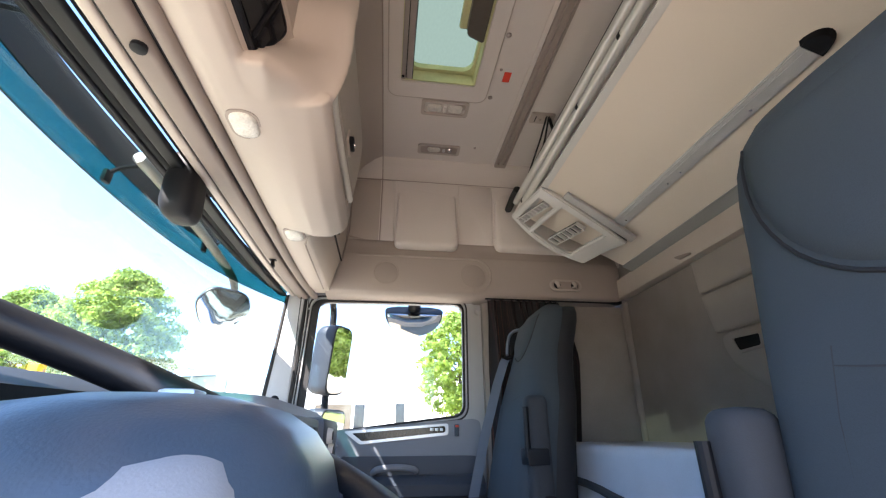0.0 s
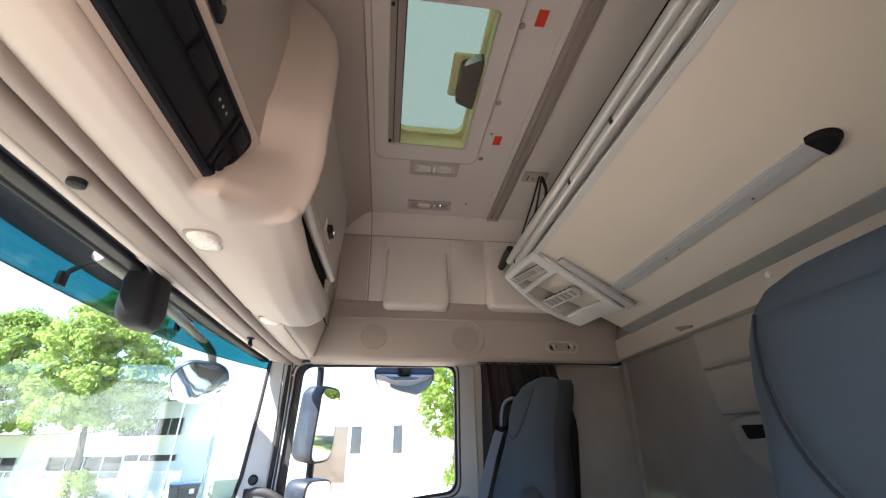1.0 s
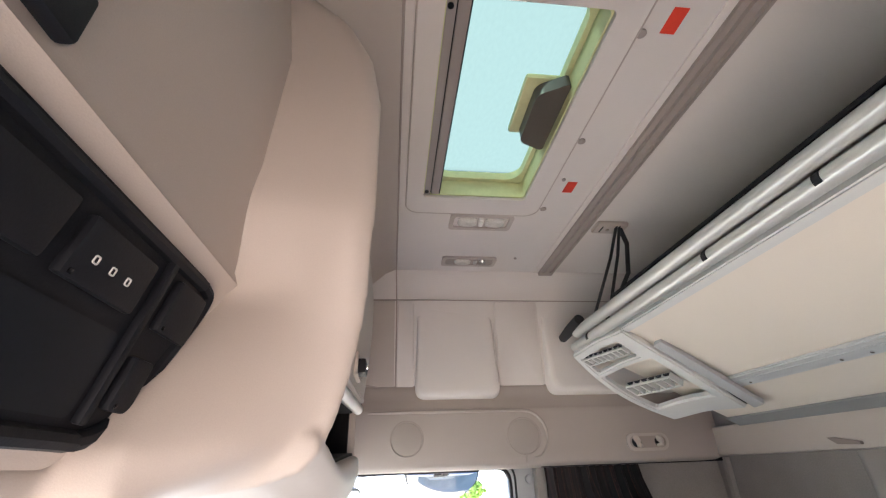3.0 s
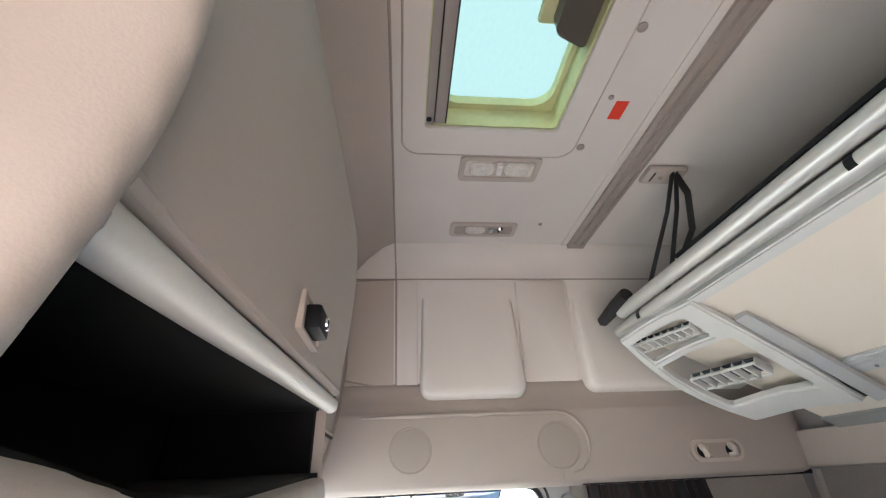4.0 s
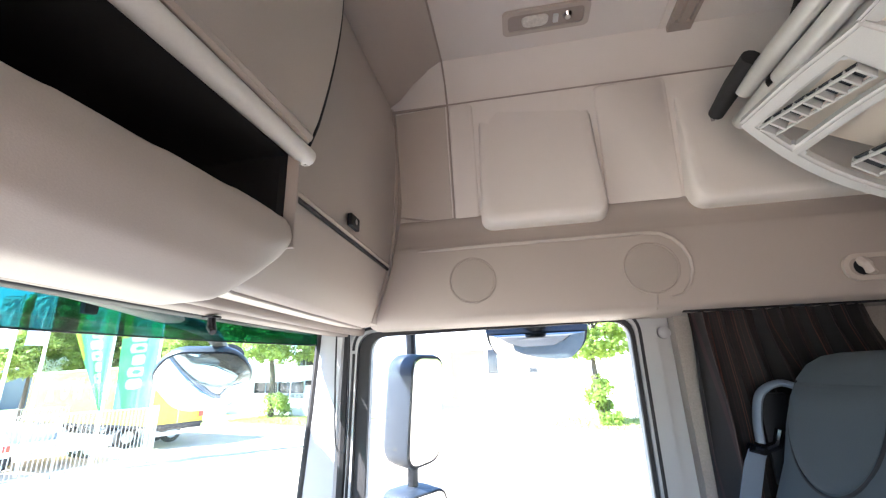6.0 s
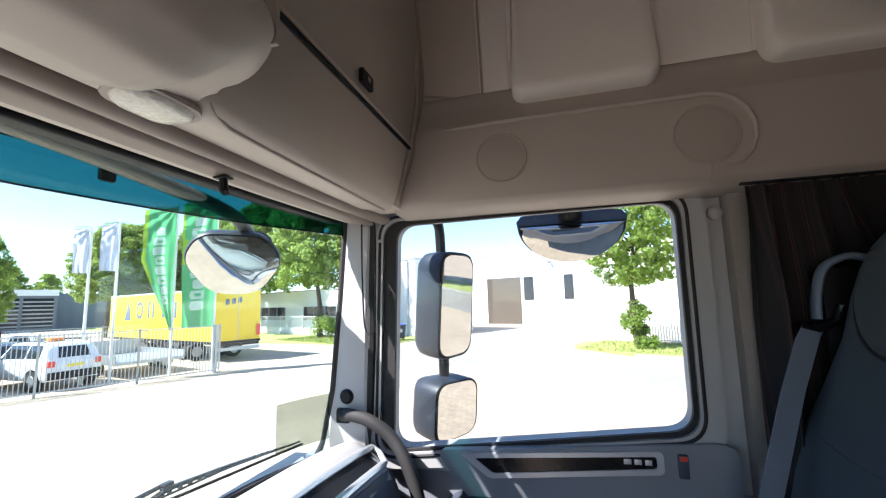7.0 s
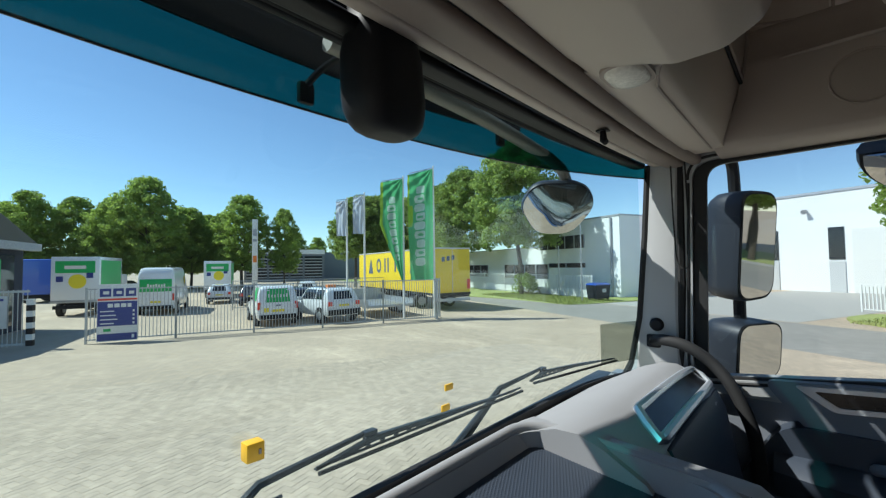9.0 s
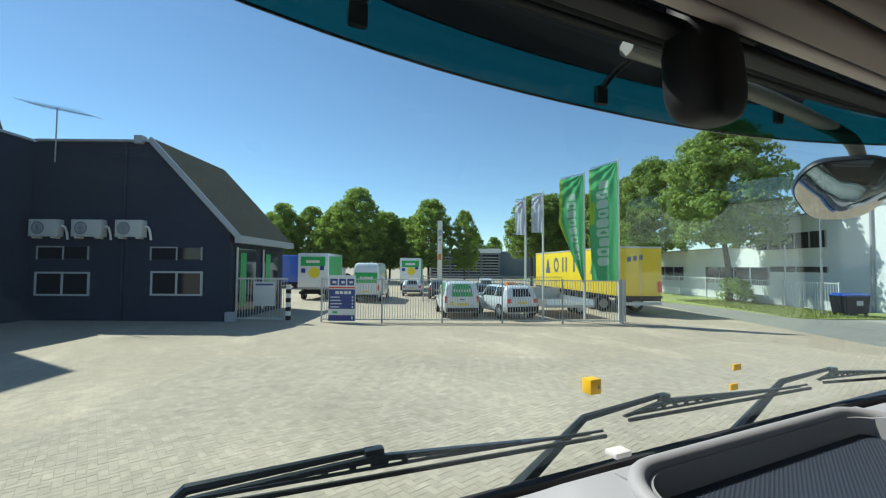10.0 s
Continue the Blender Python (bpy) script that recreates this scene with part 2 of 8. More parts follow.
def smoothed(pts, n=6):
    """Points on a soft curve through pts."""
    pts = [Vector(p) for p in pts]
    out = []
    for i in range(len(pts) - 1):
        p0, p1, p2, p3 = pts[max(i - 1, 0)], pts[i], pts[i + 1], pts[min(i + 2, len(pts) - 1)]
        for k in range(n):
            t = k / n
            out.append(0.5 * (2 * p1 + (p2 - p0) * t + (2 * p0 - 5 * p1 + 4 * p2 - p3) * t * t + (3 * p1 - p0 - 3 * p2 + p3) * t ** 3))
    return out + [pts[-1]]


def loft(rings, closed=True, caps=True):
    """A skin over rings of equally many points."""
    bm = bmesh.new()
    vs = [[bm.verts.new(p) for p in r] for r in rings]
    n = len(rings[0])
    for a, b in zip(vs, vs[1:]):
        for k in range(n if closed else n - 1):
            bm.faces.new((a[k], a[(k + 1) % n], b[(k + 1) % n], b[k]))
    if caps:
        bm.faces.new(vs[0][::-1])
        bm.faces.new(vs[-1])
    return bm


def prism(outline, axis, a, b, bevel=0.0, seg=2):
    """A plate of the given outline (two coordinates, in the order of the other two axes) from a to b along axis."""
    def place(p, w):
        return {"x": (w, p[0], p[1]), "y": (p[0], w, p[1]), "z": (p[0], p[1], w)}[axis]
    bm = loft([[place(p, a) for p in outline], [place(p, b) for p in outline]])
    if bevel > 0:
        es = [e for e in bm.edges if len(e.link_faces) == 2 and e.calc_face_angle(0) > 0.6]
        bmesh.ops.bevel(bm, geom=es, offset=bevel, segments=seg, affect="EDGES", profile=0.6)
    return bm


def rounded(x0, x1, y0, y1, r, n=5):
    """The outline of a rectangle with round corners."""
    out = []
    for cx, cy, a in ((x1 - r, y1 - r, 0), (x0 + r, y1 - r, 90), (x0 + r, y0 + r, 180), (x1 - r, y0 + r, 270)):
        out += [(cx + r * math.cos(radians(a + 90 * k / n)), cy + r * math.sin(radians(a + 90 * k / n))) for k in range(n + 1)]
    return out


def roundpoly(pts, r, n=5):
    """An outline with its corners rounded."""
    out = []
    m = len(pts)
    for i in range(m):
        p, a, b = Vector(pts[i]), Vector(pts[i - 1]), Vector(pts[(i + 1) % m])
        u, w = (a - p).normalized(), (b - p).normalized()
        rr = min(r, (a - p).length * 0.45, (b - p).length * 0.45)
        s, e = p + u * rr, p + w * rr
        for k in range(n + 1):
            t = k / n
            out.append(tuple(s * (1 - t) ** 2 + p * 2 * t * (1 - t) + e * t * t))
    return out


def ring_plate(outer, inner, axis, a, b):
    """A plate with a hole; both outlines have equally many points."""
    def place(p, w):
        return {"x": (w, p[0], p[1]), "y": (p[0], w, p[1]), "z": (p[0], p[1], w)}[axis]
    bm = bmesh.new()
    n = len(outer)
    v = [[bm.verts.new(place(p, w)) for p in o] for o, w in ((outer, a), (inner, a), (inner, b), (outer, b))]
    for i in range(4):
        p, q = v[i], v[(i + 1) % 4]
        for k in range(n):
            bm.faces.new((p[k], p[(k + 1) % n], q[(k + 1) % n], q[k]))
    return bm


# ---- the cab: floor, walls, ceiling ----
CY = 0.975                     # the cab's middle line
CEIL = 3.70
REAR = 1.25
structure("floor", boxed(-0.62, 1.30, -0.12, 2.07, 1.38, 1.44), FLOORMAT, "dark rubber mat over the cab floor", "floor")


def ws_x(y):
    """The windscreen's bow."""
    t = abs((y - CY) / 1.07)
    return -0.605 + 0.075 * t ** 4 + 0.07 * t ** 12


# ceiling with the hatch hole
hole = rounded(0.035, 0.345, 0.675, 1.275, 0.012, 5)
outer = rounded(-0.045, 1.28, CY - 0.86, CY + 0.86, 0.02, 5)
structure("ceiling", ring_plate(outer, hole, "z", CEIL, CEIL + 0.05), CEILING, "pale beige fabric headliner of the cab roof", "ceiling", False)
roof_out = rounded(-0.65, 1.34, -0.12, 2.07, 0.10, 5)
structure("cab_roof", ring_plate(roof_out, hole, "z", CEIL + 0.055, CEIL + 0.10), CABPAINT, "painted outer skin of the cab roof", "roof", False)
structure("ceiling_panel", ring_plate(rounded(-0.015, 0.405, 0.58, 1.36, 0.04, 5), rounded(0.033, 0.347, 0.673, 1.277, 0.012, 5), "z", CEIL - 0.013, CEIL - 0.0005), CEILING, "raised beige surround of the roof hatch", "trim", True)

structure("trim_hatch_seam", tubed([(x, y, CEIL - 0.0125) for x, y in rounded(-0.017, 0.407, 0.578, 1.362, 0.042, 6)] + [(0.407, 1.32, CEIL - 0.0125)], 0.0022, 6), BEIGE, "soft seam round the hatch surround", "trim")

# upper side walls, left and right: from the ceiling's edge down to the ledge
for side, tag in ((1, "right"), (-1, "left")):
    def sy(d):
        return CY + side * d
    prof = [(sy(0.845), 3.697), (sy(0.868), 3.672), (sy(0.888), 3.630), (sy(0.897), 3.588), (sy(0.945), 3.165), (sy(1.05), 3.165), (sy(1.05), 3.72), (sy(0.845), 3.72)]
    structure("wall_upper_" + tag, prism(prof, "x", -0.22, REAR), CEILING, "pale grey-beige fabric side lining below the headliner", "wall", True, 50)
    structure("trim_seam_" + tag, tubed([(-0.2, sy(0.893), 3.586), (REAR, sy(0.893), 3.586)], 0.0022, 6), BEIGE_DARK, "dark seam along the headliner's edge", "trim")
    # ledge with the loudspeakers
    led = [(sy(1.04), 3.252), (sy(0.951), 3.252), (sy(0.929), 3.243), (sy(0.921), 3.205), (sy(0.907), 3.168), (sy(0.9005), 3.145), (sy(0.899), 3.06), (sy(0.905), 2.985), (sy(0.92), 2.966), (sy(0.955), 2.957), (sy(1.04), 2.957)]
    led = [tuple(p) for p in smoothed([(a, b, 0) for a, b in led], 4)]
    led = [(p[0], p[1]) for p in led]
    rings = []
    for x, s in ((-0.27, 1.0), (1.14, 1.0), (1.19, 0.97), (1.222, 0.88), (1.235, 0.7)):
        rings.append([(x, sy(1.04) + (p[0] - sy(1.04)) * s, 3.065 + (p[1] - 3.065) * (0.6 + 0.4 * s)) for p in led])
    structure("ledge_" + tag, loft(rings), LEDGE, "beige plastic ledge with loudspeakers above the door", "ledge")

# pads pressed into the right upper wall: flush at the top, swelling towards the bottom
def upper_y(z):
    return CY + 0.945 - (z - 3.165) * 0.1135


def pad(name, x0, x1, z0, z1, d):
    rings = []
    for g, f in ((0.0, -0.06), (0.002, 0.5), (0.006, 0.86), (0.012, 0.97), (0.030, 1.0)):
        o = rounded(x0 + g, x1 - g, z0 + g, z1 - g * 0.3, 0.035, 7)
        ring_ = []
        for px, pz in o:
            k_ = max(0.0, (z1 - 0.07 - pz) / (z1 - 0.07 - z0))     # flush above, a wedge below
            ring_.append((px + 0.012 * (0.5 - k_) * (1 if px < (x0 + x1) / 2 else -1), upper_y(pz) - (d * f * k_ ** 1.1 if k_ > 0 else -0.004), pz))
        rings.append(ring_)
    return structure(name, loft(rings), CEILING, "soft pressed pad on the upper side lining", "wall pad", True, 70)

pad("wall_pad_front", 0.045, 0.362, 3.195, 3.575, 0.078)
pad("wall_pad_rear", 0.565, 1.10, 3.205, 3.575, 0.075)

def field(name, x0, x1, z0, label):
    rings = []
    for g, f in ((0.0, 0.0), (0.002, 0.004), (0.006, 0.005)):
        o = rounded(x0 + g, x1 - g, z0 + g, 3.58, 0.012, 4)
        rings.append([(p[0], upper_y(p[1]) - f, p[1]) for p in o])
    return structure(name, loft(rings), CEILING, label, "wall pad", True, 60)

field("wall_pad_strip_front", -0.032, 0.036, 3.232, "narrow raised strip of the side lining")
field("wall_pad_strip_middle", 0.372, 0.556, 3.242, "flat raised field of the side lining")
structure("trim_seam_front", tubed([(-0.040, 0.1, CEIL - 0.001), (-0.040, CY + 0.845, CEIL - 0.002), (-0.038, CY + 0.88, 3.65), (-0.036, CY + 0.897, 3.585), (-0.033, CY + 0.934, 3.23)], 0.0028, 6), BEIGE_DARK, "dark seam along the front of the headliner", "trim")
structure("trim_seam_corner", tubed([(-0.19, CY + 0.885, 3.575), (-0.037, CY + 0.894, 3.585)], 0.0025, 6), BEIGE_DARK, "dark seam at the front corner of the side lining", "trim")
corner_out = [(-0.215, 3.24), (-0.040, 3.236), (-0.043, 3.582), (-0.215, 3.572)]
structure("wall_pad_corner", loft([[(x, upper_y(z) + 0.004, z) for x, z in corner_out], [(x, upper_y(z) - 0.004, z) for x, z in corner_out]]), BEIGE, "darker beige corner field of the side lining", "wall pad", True, 60)
structure("trim_seam_corner_low", tubed([(-0.19, CY + 0.928, 3.262), (-0.033, CY + 0.934, 3.232)], 0.0025, 6), BEIGE_DARK, "dark seam at the front corner of the side lining", "trim")

# rear wall with its rounded panel
structure("wall_rear", boxed(REAR, REAR + 0.05, -0.12, 2.07, 1.44, 3.76), WALL, "grey cloth lining of the cab's rear wall", "wall")
structure("wall_corner_trim", tubed([(REAR - 0.005, CY + 0.945, 2.97), (REAR - 0.005, CY + 0.975, 2.5), (REAR - 0.005, CY + 0.985, 2.2)], 0.016, 8), WALL, "rounded seam in the rear corner", "trim")
structure("wall_ledge_rear", boxed(1.195, REAR, 0.02, CY + 0.93, 2.975, 3.075, 0.012), BEIGE, "cream ledge that carries the upper bunk", "ledge")
PANELGREY = material("warm_grey_panel_cloth", (0.335, 0.302, 0.276), 0.95, vary=0.10, grain=420, stain=6, bump=0.4)
def rear_field(name, outline, label, d=0.016):
    rings = [[(REAR - 0.0005, y, z) for y, z in outline]]
    cy_, cz_ = sum(p[0] for p in outline) / len(outline), sum(p[1] for p in outline) / len(outline)
    for g, h in ((0.0, d - 0.006), (0.006, d), (0.02, d + 0.001)):
        rings.append([(REAR - h, y - math.copysign(min(g, abs(y - cy_)), y - cy_), z - math.copysign(min(g, abs(z - cz_)), z - cz_)) for y, z in outline])
    return structure(name, loft(rings), PANELGREY, label, "wall panel", True, 50)

rear_field("wall_panel_upper", roundpoly([(0.28, 2.842), (1.395, 2.842), (1.398, 2.985), (1.385, 3.0), (0.28, 2.972)], 0.012), "warm grey padded field under the rear ledge")
rear_field("wall_panel_middle", roundpoly([(0.28, 2.684), (1.366, 2.684), (1.392, 2.833), (0.28, 2.833)], 0.010), "warm grey padded field on the rear wall")
rear_field("wall_panel_lower", roundpoly([(0.40, 2.47), (1.19, 2.47), (1.30, 2.535), (1.362, 2.675), (0.28, 2.675), (0.30, 2.54)], 0.06), "warm grey rounded lower field of the rear wall")
structure("wall_panel_gap", boxed(REAR - 0.012, REAR - 0.001, 0.28, 1.39, 2.984, 3.012), BLACK, "dark gap between rear ledge and wall panel", "trim")
grip = thing("wall_handle", "recessed black grip in a pale frame on the rear wall", "handle", (REAR - 0.017, 1.236, 2.625))
grip_out = roundpoly([(-0.075, 0.030), (0.062, 0.036), (0.045, -0.030), (-0.070, -0.026)], 0.012)
part("frame", ring_plate(grip_out, [(y * 0.80, z * 0.66) for y, z in grip_out], "x", -0.006, 0.0), PANELGREY, grip, "warm grey bezel")
part("recess", prism([(y * 0.79, z * 0.65) for y, z in grip_out], "x", -0.003, 0.0), VOID, grip, "black recess")
slot_hole = thing("ledge_cutout", "small dark grip hole under the rear ledge", "cutout", (1.19, 1.375, 2.998))
part("recess", prism(roundpoly([(-0.045, -0.004), (0.03, 0.010), (0.045, 0.010), (0.02, -0.008), (-0.045, -0.012)], 0.003), "x", -0.004, 0.050), HEADERTAUPE, slot_hole)

# side walls behind the doors
for side, tag in ((1, "right"), (-1, "left")):
    y = CY + side * 1.005
    structure("wall_side_" + tag, boxed(0.50, REAR, min(y, y + side * 0.08), max(y, y + side * 0.08), 1.44, 2.957), WALL, "grey cloth side wall of the sleeping space", "wall")

# door side: right wall with the window
WIN = [(-0.320, 2.957), (0.410, 2.966), (0.406, 2.424), (-0.337, 2.340)]
hole_y = roundpoly(WIN, 0.055, 6)
big = [(-0.44, 3.0), (0.52, 3.0), (0.52, 2.30), (-0.44, 2.30)]
outer_y = roundpoly(big, 0.002, 6)
structure("wall_right", ring_plate(outer_y, hole_y, "y", 2.022, 2.085), PILLAR, "grey plastic door frame round the side window", "wall", True, 40)
structure("wall_right_lower", boxed(-0.60, 0.52, 2.03, 2.085, 1.44, 2.31), DOORGREY, "lower passenger door skin", "wall")
structure("wall_left_front", boxed(-0.60, -0.42, -0.135, -0.075, 1.44, 3.0), PILLAR, "grey pillar beside the open driver's door", "wall")
structure("wall_left_top", boxed(-0.42, 0.50, -0.135, -0.075, 2.96, 3.2), PILLAR, "frame above the open driver's door", "wall")

window = thing("window_1", "closed side window with a black rubber seal in the passenger door", "window", (0, 0, 0), kind="structure")
seal_in = roundpoly([(-0.306, 2.946), (0.402, 2.955), (0.398, 2.431), (-0.322, 2.347)], 0.05, 6)
part("rubber_seal", ring_plate(roundpoly([(-0.340, 2.958), (0.412, 2.967), (0.408, 2.421), (-0.356, 2.337)], 0.056, 6), seal_in, "y", 2.008, 2.021), RUBBER, window, "black rubber seal")
part("pane", prism(roundpoly([(-0.319, 2.956), (0.409, 2.965), (0.405, 2.425), (-0.336, 2.341)], 0.05, 6), "y", 2.045, 2.049), GLASS, window, "clear glass").visible_shadow = False
part("frame", ring_plate(roundpoly([(-0.362, 2.978), (0.462, 2.988), (0.458, 2.378), (-0.378, 2.298)], 0.07, 6), roundpoly([(-0.341, 2.959), (0.413, 2.968), (0.409, 2.420), (-0.357, 2.336)], 0.056, 6), "y", 1.998, 2.021), PILLAR, window, "pale grey frame")
part("inner_gasket", tubed([(x, 1.999, z) for x, z in roundpoly([(-0.352, 2.969), (0.422, 2.978), (0.418, 2.411), (-0.368, 2.327)], 0.06, 8)] + [(-0.352, 1.999, 2.90)], 0.0045, 6), RUBBER, window, "black inner gasket")

# pillars beside the windscreen
def pillar(side):
    y = CY + side * 1.03
    rings = []
    for z, x0, x1 in ((2.30, -0.535, -0.36), (2.5, -0.492, -0.365), (2.75, -0.470, -0.36), (2.975, -0.455, -0.35)):
        rings.append([(x0 - 0.03, y + side * 0.06, z), (x0, y - side * 0.005, z), (x0 + 0.03, y - side * 0.022, z), (x1 - 0.03, y - side * 0.022, z), (x1, y + side * 0.0, z), (x1, y + side * 0.06, z)])
    return loft(rings)

structure("pillar_right", pillar(1), PILLAR, "grey plastic windscreen pillar with a round cap", "pillar")
structure("pillar_left", pillar(-1), PILLAR, "grey plastic windscreen pillar", "pillar")
cable = thing("cable", "thin black cable hanging in a loop beside the pillar", "cable", (0, 0, 0))
part("wire", tubed(smoothed([(-0.386, 1.952, 2.990), (-0.385, 1.952, 2.837), (-0.381, 1.952, 2.720), (-0.376, 1.952, 2.668), (-0.362, 1.952, 2.652), (-0.349, 1.952, 2.672), (-0.347, 1.952, 2.804), (-0.351, 1.952, 2.990)], 5), 0.0022, 6), RUBBER, cable)
structure("trim_pillar_seal", tubed([(-0.376, 2.000, 2.965), (-0.380, 2.000, 2.6), (-0.392, 2.0, 2.33)], 0.014, 8), RUBBER, "black door seal along the pillar", "trim")

# front: wall under the windscreen and header above
structure("wall_front", boxed(-0.66, -0.61, -0.12, 2.07, 1.40, 2.30), DASHDARK, "front wall of the cab behind the dashboard", "wall")
structure("wall_header", boxed(-0.47, -0.345, -0.12, 2.07, 3.031, 3.72), BEIGE, "front bulkhead behind the overhead console", "wall")
structure("wall_header_front", boxed(-0.64, -0.475, -0.12, 2.07, 3.305, 3.72), BEIGE, "front of the high roof above the windscreen", "wall")

# windscreen, bowed, with a teal band along its top
def bowed(z0, z1, thick, dx=0.0, y0=-0.06, y1=2.01, n=28):
    rings = []
    for k in range(n + 1):
        y = y0 + (y1 - y0) * k / n
        x = ws_x(y) + dx
        rings.append([(x, y, z0), (x, y, z1), (x - thick, y, z1), (x - thick, y, z0)])
    return loft(rings)

screen = thing("window_2", "large bowed windscreen with a smoky black band along the top", "windscreen", (0, 0, 0), kind="structure")
part("pane", bowed(2.28, 3.0900, 0.005), WINDSCREEN, screen, "clear glass").visible_shadow = False
def band_z(y):
    """The band's lower edge, rising towards both sides."""
    return 3.004 + 0.02 * abs(y - CY) ** 2
part("top_band", loft([[(ws_x(y) + 0.002, y, band_z(y)), (ws_x(y) + 0.002, y, 3.090), (ws_x(y) + 0.0005, y, 3.090), (ws_x(y) + 0.0005, y, band_z(y))] for y in [-0.06 + 2.07 * k / 28 for k in range(29)]]), FRIT, screen, "smoky black printed band")
part("upper_pane", bowed(3.0910, 3.30, 0.005), WINDSCREEN, screen, "clear glass").visible_shadow = False
part("lower_seal", bowed(2.265, 2.338, 0.014, 0.018), RUBBER, screen, "black seal")
for s in (1, -1):
    pts = [(x, CY + s * 1.030, z) for x, z in ((-0.56, 2.29), (-0.525, 2.36), (-0.497, 2.5), (-0.475, 2.75), (-0.460, 2.97))]
    part("side_seal", tubed(pts, 0.011, 8), RUBBER, screen, "black seal")

# header trim between windscreen and console: stepped strips along the width
def strip(name, x0, x1, z0, z1, mat, label, bevel=0.006, y0=-0.06, y1=1.98, bow=0.5):
    rings = []
    o = roundpoly([(x0, z0), (x1, z0), (x1, z1), (x0, z1)], bevel, 3)
    for k in range(21):
        y = y0 + (y1 - y0) * k / 20
        b = 0.075 * abs((y - CY) / 1.07) ** 4 * bow
        rings.append([(p[0] + b, y, p[1]) for p in o])
    return structure(name, loft(rings), mat, label, "trim")

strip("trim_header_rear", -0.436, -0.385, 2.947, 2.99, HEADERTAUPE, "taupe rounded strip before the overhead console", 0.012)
strip("trim_header_groove", -0.387, -0.372, 2.962, 2.99, BLACK, "dark groove between header strips", 0.003)
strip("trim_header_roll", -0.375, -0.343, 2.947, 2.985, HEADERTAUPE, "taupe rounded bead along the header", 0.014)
strip("trim_header_middle", -0.472, -0.447, 2.958, 3.00, BEIGE, "beige strip of the windscreen header", 0.008)
strip("trim_header_gap", -0.447, -0.436, 2.962, 3.00, BLACK, "black gap between header strips", 0.002)
strip("trim_header_slot", -0.492, -0.474, 2.976, 3.01, BLACK, "black slot of the roller blind", 0.003)
strip("trim_header_front", -0.525, -0.492, 2.958, 2.974, BLACK, "black front strip of the windscreen header", 0.006)
strip("trim_header_base", -0.47, -0.33, 3.006, 3.03, BLACK, "dark underside above the header strips", 0.002)

# ---- overhead console ----
def ease(t):
    t = min(1.0, max(0.0, t))
    return t * t * (3 - 2 * t)


def lip_drop(y):
    """How far the edge of the lip sinks below its right end."""
    return 0.020 * ease((y - 0.68) / 0.16) * min(1.0, max(0.0, (1.215 - y) / 0.31))


def section(y):
    """The console's outline at y, as (x, z) from the header round the lip to the ceiling."""
    d = 0.048 * ease((y - 0.66) / 0.36) * (1 - ease((y - 1.16) / 0.085))        # the lip hangs lower beside the rib
    e = lip_drop(y)
    c = [(-0.345, 2.962), (-0.30, 2.947 - 0.10 * d), (-0.255, 2.946 - 0.55 * d), (-0.205, 2.949 - 0.98 * d), (-0.155, 2.955 - 1.08 * d), (-0.120, 2.965 - 0.85 * d), (-0.104, 2.981 - 0.45 * d - 0.5 * e), (-0.106, 2.994 - e), (-0.16, 2.997 - e), (-0.30, 2.997 - e)]
    return c


# lower body of the middle part: underside and rounded lip, closed at its right end by a soft curve
rings = []
ys = [0.66, 0.69, 0.72, 0.75, 0.78, 0.81, 0.84, 0.87, 0.90, 0.93, 0.96, 0.99, 1.02, 1.05, 1.08] + [1.08 + 0.195 * math.sin(math.pi / 2 * k / 18) for k in range(1, 19)]
for y in ys:
    t = max(0.0, (y - 1.08) / 0.195)
    pull = 1.0 - max(0.0, 1 - t ** 5) ** 0.28
    rings.append([(p[0] - (p[0] + 0.345) * 0.72 * pull, y, p[1] + (0.012 * pull if i < 5 else -0.02 * pull)) for i, p in enumerate(section(y))])
console = thing("overhead_console", "beige moulded console above the windscreen with lockers and a dark slot", "overhead console", (0, 0, 0))
body_bm = loft(rings)
# slot: dark lining behind the lip
for sb in ((-0.34, -0.325, 0.70, 1.235, 2.965, 3.10), (-0.325, -0.136, 1.222, 1.2365, 2.985, 3.098), (-0.325, -0.130, 0.70, 1.222, 3.076, 3.098), (-0.325, -0.150, 0.722, 0.730, 2.9995, 3.080)):
    part("slot_lining", boxed(*sb), VOID, console, "black lining of the open slot", False)

part("slot_floor", loft([[(-0.325, y, 2.978 - lip_drop(y)), (-0.124, y, 2.978 - lip_drop(y)), (-0.124, y, 2.9995 - lip_drop(y)), (-0.325, y, 2.9995 - lip_drop(y))] for y in (0.70, 0.74, 0.80, 0.9, 1.0, 1.1, 1.222)]), VOID, console, "black floor of the open slot", False)
part("slot_end", boxed(-0.24, -0.122, 1.237, 1.242, 2.972, 3.105, 0.0015), BEIGE, console, "rounded end of the slot")

# flap over the slot with its bright handle bar
def flap_outline(z):
    t = (z - 3.10) / 0.46
    return -0.108 + 0.012 * math.sin(math.pi * t) - 0.045 * t ** 5

